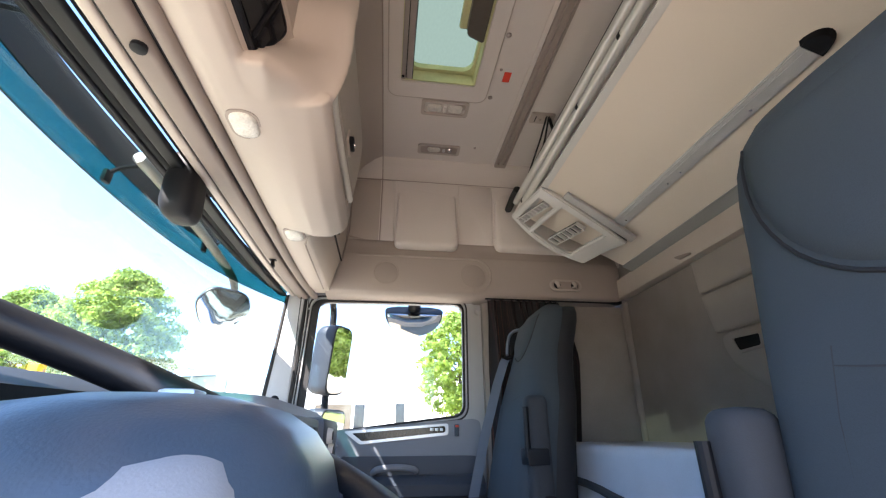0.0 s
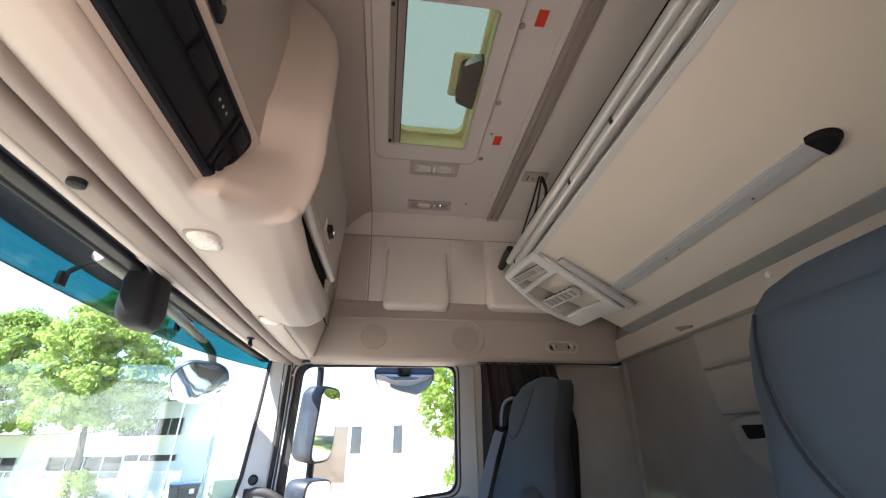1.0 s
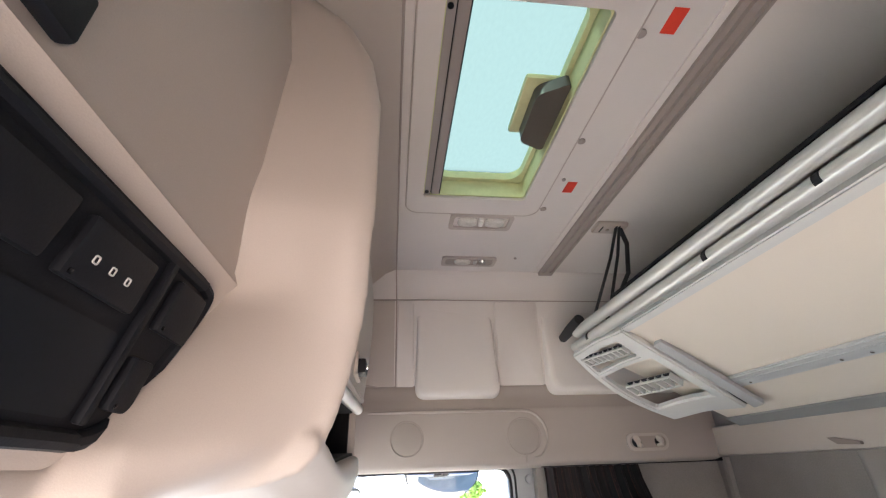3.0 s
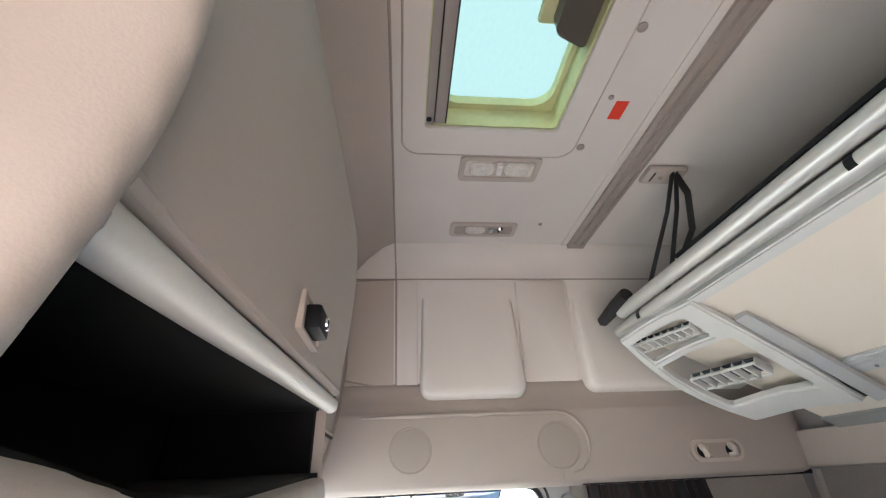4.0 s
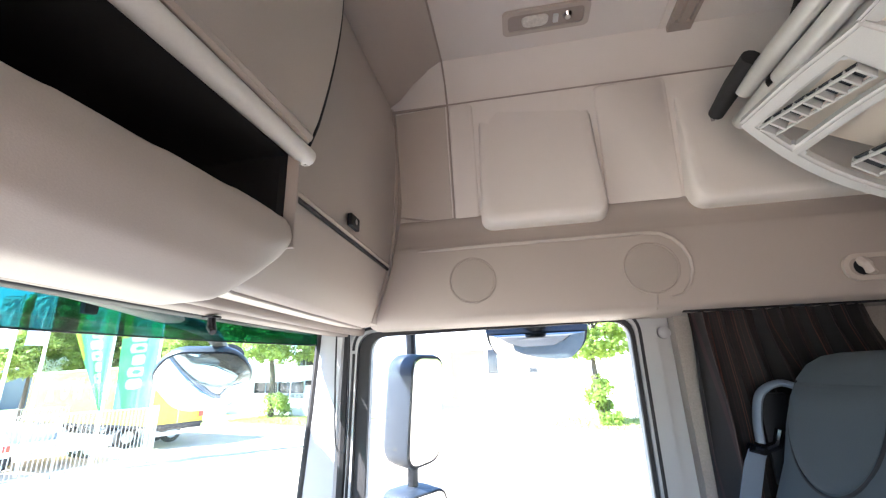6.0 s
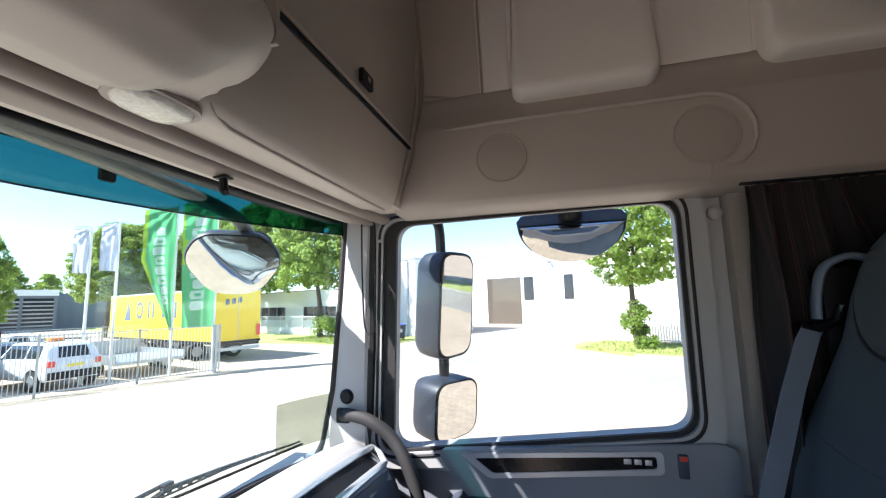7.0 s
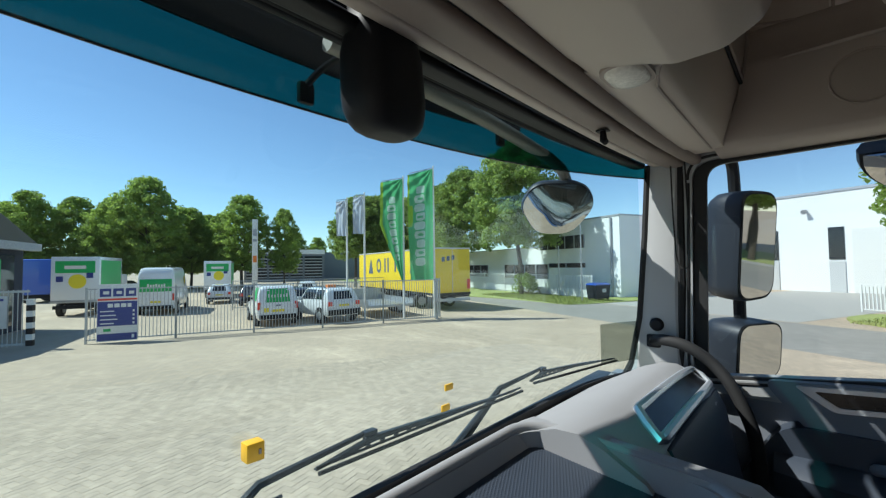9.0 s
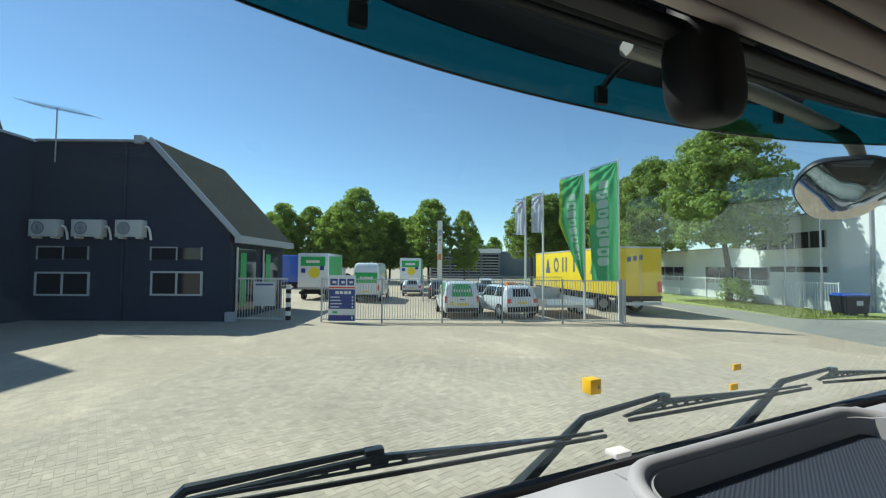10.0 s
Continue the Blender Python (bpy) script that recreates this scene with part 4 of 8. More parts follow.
for s in (-1, 1):
    part("hook", tubed([(s * 0.045, -0.006, 0.014), (s * 0.045, -0.02, 0.002), (s * 0.045, -0.022, -0.012), (s * 0.03, -0.012, -0.014)], [0.012, 0.010, 0.009, 0.006], 10), BEIGE, hk)
    part("pocket", tubed([(s * 0.045, -0.0065, 0.0), (s * 0.045, -0.0085, 0.0)], 0.018, 14), BLACK, hk, "dark pocket")
btn = thing("pillar_button", "round grey cap on the door pillar", "button", (0.484, 2.02, 2.92))
part("cap", tubed([(0, 0.0, 0), (0, -0.010, 0), (0, -0.014, 0)], [0.016, 0.016, 0.010], 16), PILLAR, btn)
btn = thing("round_button", "round black press button on the windscreen pillar", "button", (-0.445, 1.992, 2.485))
part("cap", tubed([(0, 0.0, 0), (0, -0.012, 0), (0.0, -0.018, 0)], [0.020, 0.020, 0.013], 18), BLACK, btn)

# ---- upper bunk, folded up at its front ----
bunk = thing("upper_bunk", "folded-up upper bunk with cream board and satin front rails", "bunk bed", (0, 0, 0))
BF, BR = Vector((0.672, 0, 3.342)), Vector((1.205, 0, 3.070))
bd = (BR - BF).normalized()
bn = Vector((-bd.z, 0, bd.x))            # away from the underside, upwards
def on_bunk(u, y, h):
    p = BF + bd * u + bn * h
    return (p.x, y, p.z)
def bunk_slab(u0, u1, y0, y1, h0, h1, bevel=0.004):
    bm = loft([[on_bunk(u0, y, h0), on_bunk(u1, y, h0), on_bunk(u1, y, h1), on_bunk(u0, y, h1)] for y in (y0, y1)])
    if bevel:
        bmesh.ops.bevel(bm, geom=bm.edges[:], offset=bevel, segments=2, affect="EDGES")
    return bm
part("board", bunk_slab(0.02, 0.592, -0.03, 1.735, 0.0, 0.022), BUNKBOARD, bunk, "cream vinyl-faced board")
part("edge_strip", bunk_slab(-0.002, 0.026, -0.03, 1.74, -0.006, 0.03), LIGHTGREY, bunk, "pale front edge strip")
part("mattress", bunk_slab(0.03, 0.56, -0.02, 1.70, 0.0225, 0.12, 0.02), SEATDARK, bunk, "dark mattress")
stripp = part("aluminium_strip", bunk_slab(0.335, 0.388, 0.56, 1.515, -0.013, -0.0005), ALU, bunk, "aluminium strip with rivets")
part("rib", bunk_slab(0.352, 0.358, 0.57, 1.51, -0.0155, -0.0135, 0.0), ALU, stripp)
cap = [on_bunk(0.3615 + 0.033 * math.cos(a), 0.56 - 0.05 * math.sin(a), -0.0005) for a in [math.pi * k / 12 for k in range(13)]]
cap2 = [on_bunk(0.3615 + 0.028 * math.cos(a), 0.56 - 0.042 * math.sin(a), -0.018) for a in [math.pi * k / 12 for k in range(13)]]
part("end_cap", loft([cap, cap2]), BLACK, stripp, "black half-round end cap")
for yy in (0.75, 1.05, 1.12, 1.4):
    a, b = on_bunk(0.372, yy, -0.013), on_bunk(0.372, yy, -0.016)
    part("rivet", tubed([a, b], 0.004, 8), CHROME, stripp)
STRIPGREY = material("mid_grey_strip_plastic", (0.27, 0.275, 0.27), 0.5, vary=0.06, grain=400, stain=5, bump=0.1)
part("rear_strip", bunk_slab(0.540, 0.592, -0.03, 1.735, -0.007, -0.0005, 0.001), STRIPGREY, bunk, "grey strip along the hinge")
part("stud", tubed([(1.196, 0.965, 3.045), (1.188, 0.965, 3.043)], [0.011, 0.008], 12), WHITE, bunk, "white bolt cap")
railb = part("front_rail", tubed([(0.647, -0.03, 3.359), (0.647, 1.765, 3.359)], 0.0178, 18), SATIN, bunk, "satin round rail")
part("upper_rail", tubed([(0.6325, -0.03, 3.397), (0.6325, 1.70, 3.397)], 0.0185, 16), SATIN, bunk, "satin round rail")
for yy in (0.36, 0.722, 0.998, 1.62):
    part("clip", loft([[(0.647 + 0.0192 * math.cos(a), y, 3.359 + 0.0192 * math.sin(a)) for a in [math.radians(60 + 150 * k / 14) for k in range(15)]] + [(0.647 + 0.0170 * math.cos(a), y, 3.359 + 0.0170 * math.sin(a)) for a in [math.radians(210 - 150 * k / 14) for k in range(15)]] for y in (yy - 0.007, yy + 0.007)]), BLACK, railb, "dark half-ring clip")
part("safety_net", boxed(0.624, 0.640, -0.03, 1.40, 3.417, 3.427, 0.004), DARKFABRIC, bunk, "rolled black safety net")
part("foot", tubed([(0.620, 1.63, 3.425), (0.617, 1.70, 3.415), (0.615, 1.79, 3.402)], [0.020, 0.021, 0.017], 12), RUBBER, bunk, "ribbed black rubber foot")
part("foot_bolt", tubed([(0.612, 1.795, 3.400), (0.606, 1.797, 3.400)], 0.011, 12), BEIGE_DARK, bunk)

strut = thing("bunk_strap", "black double retaining strap hung from a beige ceiling bracket", "strap", (0, 0, 0))
brk = part("bracket", boxed(0.64, 0.752, 1.392, 1.455, CEIL - 0.018, CEIL, 0.008), BEIGE, strut, "beige ceiling bracket")
part("bracket_slot", boxed(0.660, 0.664, 1.405, 1.440, CEIL - 0.0195, CEIL - 0.0175), BLACK, brk)
part("bracket_screw", tubed([(0.686, 1.425, CEIL - 0.017), (0.686, 1.425, CEIL - 0.021)], 0.006, 10), BEIGE_DARK, brk)
part("strap", tubed([(0.722, 1.405, 3.69), (0.700, 1.425, 3.58), (0.664, 1.480, 3.42), (0.650, 1.505, 3.37)], 0.0095, 8, 0.35), RUBBER, strut, "black webbing")
part("strap", tubed([(0.712, 1.405, 3.69), (0.682, 1.440, 3.58), (0.632, 1.520, 3.42), (0.622, 1.535, 3.39)], 0.0095, 8, 0.35), RUBBER, strut, "black webbing")
part("strap", tubed([(0.730, 1.42, 3.69), (0.735, 1.41, 3.62), (0.725, 1.43, 3.52), (0.69, 1.46, 3.45)], 0.012, 8, 0.4), RUBBER, strut, "black webbing")

# pale tray at the bunk's end
HA, HB, HC, HD = Vector((0.669, 1.457, 3.335)), Vector((1.048, 1.500, 3.105)), Vector((0.629, 1.689, 3.288)), Vector((0.963, 1.728, 3.082))
hX = (HB - HA).normalized()
hZ = hX.cross((HC - HA).normalized()).normalized()
hY = hZ.cross(hX)
hM = Matrix.Translation(HA) @ Matrix((hX, hY, hZ)).transposed().to_4x4()
holder = thing("bunk_tray", "pale grey plastic ladder-like tray with slots at the bunk's end", "tray", (0, 0, 0))
def on_tray(bm):
    return turned(bm, hM)
hl, hw = (HB - HA).length, (HC - HA).length
def tray_plate():
    """A slightly domed plate with bowed long sides and two openings."""
    us = [0.0, 0.03, 0.07, 0.13, 0.19, 0.25, 0.30, 0.38, 0.46, 0.54, 0.63, 0.71, 0.80, 0.90, 0.96, 1.0]
    vs = [0.0, 0.05, 0.14, 0.24, 0.42, 0.58, 0.76, 0.90, 0.96, 1.0]
    bm = bmesh.new()
    def spot(u, v, z):
        ends = 0.014 * (1 - math.sin(math.pi * min(1.0, max(0.0, u))) ** 0.6)
        y0, y1 = -0.016 * math.sin(math.pi * u), hw + 0.030 * math.sin(math.pi * u)
        x = hl * u - 0.12 * hw * v - 0.03 * u * v
        return (x, y0 + (y1 - y0) * v, z + 0.010 * math.sin(math.pi * v) ** 2 - 0.012 * math.sin(math.pi * u) + ends * 0.3)
    grid = {}
    for i, u in enumerate(us):
        for j, v in enumerate(vs):
            grid[i, j] = bm.verts.new(spot(u, v, -0.010))
    for i in range(len(us) - 1):
        for j in range(len(vs) - 1):
            um, vm = (us[i] + us[i + 1]) / 2, (vs[j] + vs[j + 1]) / 2
            if (0.24 if um < 0.28 else 0.14) < vm < 0.90 and (0.07 < um < 0.25 or 0.30 < um < 0.80):
                continue
            bm.faces.new((grid[i, j], grid[i, j + 1], grid[i + 1, j + 1], grid[i + 1, j]))
    ext = bmesh.ops.extrude_face_region(bm, geom=bm.faces[:])
    for g in ext["geom"]:
        if isinstance(g, bmesh.types.BMVert):
            g.co.z += 0.026
    bmesh.ops.recalc_face_normals(bm, faces=bm.faces)
    sharp = [e for e in bm.edges if len(e.link_faces) == 2 and e.calc_face_angle(0) > 0.9]
    bmesh.ops.bevel(bm, geom=sharp, offset=0.0055, segments=3, affect="EDGES")
    return bm
part("plate", on_tray(tray_plate()), LIGHTGREY, holder, "bowed pale plate with two openings", True, 60)
def comb(u0, u1, n):
    """A ladder of small cells across an opening."""
    v0, v1 = 0.93, 0.26
    for k in range(n + 1):
        v = v0 + (v1 - v0) * k / n
        u = u0 + 0.05 * k / n
        x0, x1, y = hl * u - 0.12 * hw * v, hl * (u + u1 - u0) - 0.12 * hw * v, hw * v
        part("fin", on_tray(boxed(x0, x1, y - 0.0022, y + 0.0022, -0.014, 0.012, 0.001)), LIGHTGREY, holder, "thin pale fin")
    for s_ in (0.0, 1.0):
        xa, xb = hl * (u0 + (u1 - u0) * s_) - 0.12 * hw * v0, hl * (u0 + 0.05 + (u1 - u0) * s_) - 0.12 * hw * v1
        part("comb_bar", on_tray(tubed([(xa, hw * v0, -0.008), (xb, hw * v1, -0.008)], 0.003, 6, 1.6)), LIGHTGREY, holder)
    part("comb_floor", on_tray(loft([[(hl * u0 - 0.12 * hw * v0, hw * v0, z), (hl * u1 - 0.12 * hw * v0, hw * v0, z), (hl * (u1 + 0.05) - 0.12 * hw * v1, hw * v1, z), (hl * (u0 + 0.05) - 0.12 * hw * v1, hw * v1, z)] for z in (0.006, 0.010)])), SEATDARK, holder, "dark floor of the cells")
comb(0.075, 0.145, 8)
comb(0.465, 0.575, 6)
part("hinge", on_tray(boxed(0.10, hl + 0.005, -0.052, -0.018, -0.010, 0.010, 0.004)), PILLAR, holder, "grey hinge bar")
part("hinge_gap", on_tray(boxed(0.11, hl - 0.01, -0.020, -0.006, 0.000, 0.006)), BLACK, holder, "dark gap at the hinge")

# ---- lower bunk ----
low = thing("lower_bunk", "lower bunk with a pale blue-grey quilted mattress and dark piping", "bunk bed", (0.72, 0.975, 1.46))
part("base", boxed(0.02, 0.52, -0.93, 0.95, 0.0, 0.60, 0.02), DASHDARK, low, "dark bunk base")
part("mattress", boxed(0.0, 0.52, -0.93, 0.95, 0.60, 0.855, 0.03, 4), MATTRESS, low, "pale quilted mattress")
part("piping", tubed(smoothed([(-0.004, -0.9, 0.70), (-0.004, 0.1, 0.70), (-0.004, 0.5, 0.735), (-0.004, 0.94, 0.745)], 4), 0.013, 8), SEATDARK, low, "dark piping")

# ---- seats ----
SEATSEAM = material("dark_seat_stitching", (0.012, 0.014, 0.018), 0.9, vary=0.1, grain=900, stain=9, bump=0.3)
SHELL = material("black_seat_shell", (0.008, 0.009, 0.012), 0.7, vary=0.1, grain=500, stain=5, bump=0.2)
def seat(name, label, yc, arm_side, dx=0.0, dz=0.0, arm_top=0.99, adx=0.0, upright=1.0, head=1.0):
    s = thing(name, label, "seat", (0.42 + dx, yc, 1.50 + dz), "cab seats")
    def ring(z, cx, hw_, dep, bulge=0.6):
        o = []
        for k in range(24):
            a = 2 * math.pi * k / 24
            c, q = math.cos(a), math.sin(a)
            o.append((cx + dep * math.copysign(abs(c) ** 0.6, c), hw_ * math.copysign(abs(q) ** 0.45, q), z))
        return o
    back = [(0.42, 0.02, 0.22, 0.085), (0.50, 0.03, 0.245, 0.10), (0.65, 0.05, 0.25, 0.095), (0.82, 0.075, 0.245, 0.085), (0.98, 0.105, 0.243, 0.075), (1.08, 0.128, 0.238, 0.070), (1.17, 0.152, 0.232, 0.068), (1.24, 0.172, 0.230, 0.068), (1.29, 0.188, 0.224, 0.066), (1.325, 0.199, 0.212, 0.060), (1.35, 0.207, 0.190, 0.050), (1.365, 0.212, 0.155, 0.035), (1.370, 0.214, 0.10, 0.02)]
    back = [(z, 0.165 + (cx - 0.165) * upright if z > 0.6 else cx + 0.04 * (1 - upright), w * (1 - (1 - head) * min(1.0, max(0.0, (z - 1.02) / 0.10))), d) for z, cx, w, d in back]
    part("backrest", loft([ring(z, cx, w, d) for z, cx, w, d in back]), SEAT, s, "blue-grey cloth back", True, 60)
    part("back_panel", loft([ring(z, cx + 0.062, w * 1.0, d * 0.80) for z, cx, w, d in back[:-2]]), SHELL, s, "dark back shell", True, 60)
    def front(y, z):
        """The front surface of the backrest."""
        for (za, ca, wa, da), (zb, cb_, wb, db) in zip(back, back[1:]):
            if za <= z <= zb:
                f = (z - za) / (zb - za)
                cx, w, d = ca + (cb_ - ca) * f, wa + (wb - wa) * f, da + (db - da) * f
                q = min(0.98, (abs(y) / w) ** (1 / 0.45))
                return cx - d * ((1 - q * q) ** 0.5) ** 0.6
        return back[-1][1]
    sw, sd = 0.185 * (0.62 if head < 1 else 1.0), 0.125 if head < 1 else 0.20
    us = [(-sw, 1.32), (-sw, 1.295)] + [(-sw * math.cos(a), 1.27 - sd * math.sin(a)) for a in [math.pi * k / 24 for k in range(25)]] + [(sw, 1.295), (sw, 1.32)]
    part("headrest_seam", tubed([(front(y, z) + (0.001 if head < 1 else 0.0), y, z) for y, z in us], 0.0032 if head < 1 else 0.0028, 6), SEATSEAM, s, "dark seam round the head pad")
    rings = []
    for g, lift in ((0.97, -0.004), (0.93, 0.004), (0.84, 0.010), (0.66, 0.014), (0.4, 0.016), (0.12, 0.016)):
        o = [(y * g, 1.27 + (z - 1.27) * g) for y, z in us]
        rings.append([(front(y, z) - lift, y, z) for y, z in o])
    part("head_pad", loft(rings), SEAT, s, "padded cloth head pad", True, 70)
    for y_ in (-0.135, 0.135):
        part("bolster_seam", tubed([(front(y_ * f, z) + 0.001, y_ * f, z) for z, f in ((0.52, 1.0), (0.65, 1.0), (0.80, 1.0), (0.95, 0.98), (1.02, 0.9))], 0.0012, 6), SEATDARK, s, "stitched seam of the side bolster")
    part("shoulder_seam", tubed([(front(-0.125 + 0.25 * k / 10, 1.0 - 0.012 * math.sin(math.pi * k / 10)) + 0.001, -0.125 + 0.25 * k / 10, 1.0 - 0.012 * math.sin(math.pi * k / 10)) for k in range(11)], 0.0012, 6), SEATDARK, s, "stitched seam across the back")
    part("cushion", boxed(-0.40, 0.08, -0.25, 0.25, 0.38, 0.52, 0.05, 4), SEAT, s, "seat cushion")
    part("pedestal", boxed(-0.32, 0.06, -0.20, 0.20, -0.055, 0.38, 0.03), BLACK, s, "black suspension pedestal")
    arm = part("armrest", boxed(adx, adx + 0.075, arm_side * 0.265 - 0.035, arm_side * 0.265 + 0.035, 0.62, arm_top, 0.03, 4), SEATDARK, s, "folded-up padded armrest")
    part("arm_hinge", tubed([(adx + 0.05, arm_side * 0.225, 0.66), (adx + 0.05, arm_side * 0.305, 0.66)], 0.035, 16), BLACK, arm, "black hinge")
    part("arm_lever", tubed([(adx - 0.005, arm_side * 0.29, arm_top - 0.04), (adx - 0.007, arm_side * 0.29, arm_top - 0.19)], 0.010, 10), BLACK, arm, "dark adjuster")
    part("arm_bracket", boxed(adx - 0.012, adx + 0.06, arm_side * 0.265 - 0.041, arm_side * 0.265 + 0.041, arm_top - 0.215, arm_top - 0.165, 0.006), BLACK, arm, "dark hinge bracket")
    return s

seat("passenger_seat", "blue-grey cloth passenger seat with folded-up armrest and dark shell", 1.70, -1, 0.085, -0.02, head=0.70)
seat("driver_seat", "blue-grey cloth driver seat with a broad rounded backrest", 0.238, 1, 0.0, -0.09, 0.968, 0.035, upright=0.35)

belt = thing("seat_belt", "grey-blue seat belt webbing hanging beside the passenger seat", "seat belt", (0, 0, 0))
part("webbing", loft([[(x - 0.022, y, z), (x + 0.022, y + 0.012, z), (x + 0.022, y + 0.015, z), (x - 0.022, y + 0.003, z)] for x, y, z in ((0.583, 1.87, 2.672), (0.566, 1.865, 2.646), (0.527, 1.855, 2.55), (0.455, 1.84, 2.33), (0.40, 1.83, 2.12))]), BELTCLOTH, belt)
part("guide", tubed(smoothed([(0.668, 1.845, 2.785), (0.640, 1.862, 2.795), (0.604, 1.870, 2.775), (0.588, 1.872, 2.725), (0.584, 1.872, 2.680)], 5), 0.020, 12, 0.35), BELTCLOTH, belt, "curved blue-grey belt guide")
part("buckle", tubed([(0.560, 1.872, 2.672), (0.585, 1.872, 2.664), (0.612, 1.868, 2.676), (0.622, 1.864, 2.705)], 0.009, 10), GLOSSBLACK, belt, "glossy black belt ring")
part("guide_plate", boxed(0.600, 0.655, 1.874, 1.884, 2.60, 2.775, 0.004), BLACK, belt, "black plate behind the belt")

# curtain gathered beside the door
CURTAIN = material("striped_curtain_cloth", (0.035, 0.030, 0.036), 0.95, vary=0.1, grain=300, stain=6, bump=0.3)
_nt = CURTAIN.node_tree
_tc = _nt.nodes.new("ShaderNodeTexCoord")
_wv = _nt.nodes.new("ShaderNodeTexNoise")
_wv.noise_dimensions = "1D"
_wv.inputs["Scale"].default_value, _wv.inputs["Detail"].default_value = 55, 2
_sp = _nt.nodes.new("ShaderNodeSeparateXYZ")
_rm = _nt.nodes.new("ShaderNodeValToRGB")
_rm.color_ramp.interpolation = "CONSTANT"
for pos, col in ((0.0, (0.012, 0.010, 0.011, 1)), (0.41, (0.026, 0.014, 0.016, 1)), (0.44, (0.011, 0.010, 0.011, 1)), (0.558, (0.10, 0.040, 0.026, 1)), (0.574, (0.013, 0.011, 0.012, 1)), (0.665, (0.050, 0.037, 0.038, 1)), (0.685, (0.016, 0.013, 0.014, 1))):
    el = _rm.color_ramp.elements.new(pos)
    el.color = col
_nt.links.new(_tc.outputs["UV"], _sp.inputs[0])
_nt.links.new(_sp.outputs["X"], _wv.inputs["W"])
_nt.links.new(_wv.outputs["Fac"], _rm.inputs[0])
_nt.links.new(_rm.outputs[0], _nt.nodes["Principled BSDF"].inputs["Base Color"])
cur = thing("curtain", "dark striped curtain gathered in folds beside the door", "curtain", (0, 0, 0))
cv, cf, cuv = [], [], []
NX, NZ = 170, 24
for j in range(NZ + 1):
    t = j / NZ
    z = 2.965 - 1.25 * t
    k_ = min(1.0, t / 0.22)
    k_ = k_ * k_ * (3 - 2 * k_)
    span = 0.37 + 0.06 * k_ - 0.16 * max(0.0, t - 0.25)
    for i in range(NX + 1):
        s_ = i / NX
        ph = s_ * 2 * math.pi * (8 + 2.5 * s_) + 1.1 * math.sin(3.1 * s_ * 4 + 1.8 * t) + 0.9 * t
        amp = (0.020 + 0.014 * math.sin(s_ * 17.0 + 3 * t)) * (0.45 + 1.0 * k_)
        cv.append((0.515 + span * s_ + 0.006 * math.sin(ph * 2 + t), 1.925 + amp * math.sin(ph) - 0.02 * t, z))
        cuv.append((s_ * 1.3 + 0.012 * math.sin(ph), t))
for j in range(NZ):
    for i in range(NX):
        a = j * (NX + 1) + i
        cf.append((a, a + 1, a + NX + 2, a + NX + 1))
cme = bpy.data.meshes.new("cloth")
cme.from_pydata(cv, [], cf)
uvl = cme.uv_layers.new(name="UVMap")
for lp in cme.loops:
    uvl.data[lp.index].uv = cuv[lp.vertex_index]
finish(cme, CURTAIN)
part("cloth", cme, CURTAIN, cur)
part("rail", boxed(0.50, 1.22, 1.905, 1.945, 2.958, 2.972, 0.003), BLACK, cur, "black curtain track")

# ---- passenger door trim ----
door = thing("door_1", "shut passenger door with grey trim, gloss strip and dark armrest", "door", (0, 0, 0), kind="structure")
part("upper_trim", prism(roundpoly([(-0.20, 2.362), (0.44, 2.412), (0.47, 2.40), (0.475, 2.22), (-0.05, 2.195), (-0.13, 2.27)], 0.03), "y", 1.985, 2.029, 0.010), DOORGREY, door, "grey upper trim")
fr_o = roundpoly([(-0.137, 2.360), (0.322, 2.392), (0.322, 2.344), (-0.065, 2.308)], 0.012)
fr_i = roundpoly([(-0.100, 2.352), (0.308, 2.381), (0.308, 2.355), (-0.055, 2.320)], 0.008)
part("trim_frame", ring_plate(fr_o, fr_i, "y", 1.977, 1.986), SILVERTRIM, door, "silver trim frame")
part("gloss_strip", prism(fr_i, "y", 1.981, 1.9855), GLOSSBLACK, door, "gloss black strip")
for k, w in enumerate((0.016, 0.015, 0.014)):
    part("badge_bar", boxed(0.240 + k * 0.022, 0.240 + k * 0.022 + w, 1.9785, 1.981, 2.361, 2.372, 0.001), SILVERTRIM, door, "small silver badge bar")
part("lower_trim", prism(roundpoly([(-0.16, 2.262), (0.47, 2.262), (0.47, 1.55), (-0.30, 1.55), (-0.26, 2.1)], 0.05), "y", 1.972, 2.029, 0.015), DASHDARK, door, "dark lower trim")
part("armrest", loft([[(x, 1.975, 2.19), (x, 1.93 - b, 2.185), (x, 1.90 - b, 2.16), (x, 1.905 - b, 2.12), (x, 1.975, 2.08)] for x, b in ((-0.18, -0.02), (-0.10, 0.0), (0.1, 0.015), (0.35, 0.015), (0.44, 0.0), (0.47, -0.02))]), DASHDARK, door, "dark moulded armrest", True, 50)
part("door_pull", tubed(smoothed([(0.0, 1.965, 2.20), (0.02, 1.93, 2.215), (0.10, 1.925, 2.222), (0.16, 1.935, 2.215), (0.18, 1.965, 2.205)], 5), 0.013, 10), DOORGREY, door, "grey door pull")
part("lock_button", boxed(0.350, 0.371, 1.976, 1.986, 2.338, 2.388, 0.004), DASHDARK, door, "dark lock slider")
part("lock_mark", boxed(0.353, 0.368, 1.9745, 1.976, 2.376, 2.385), RED, door, "red mark")
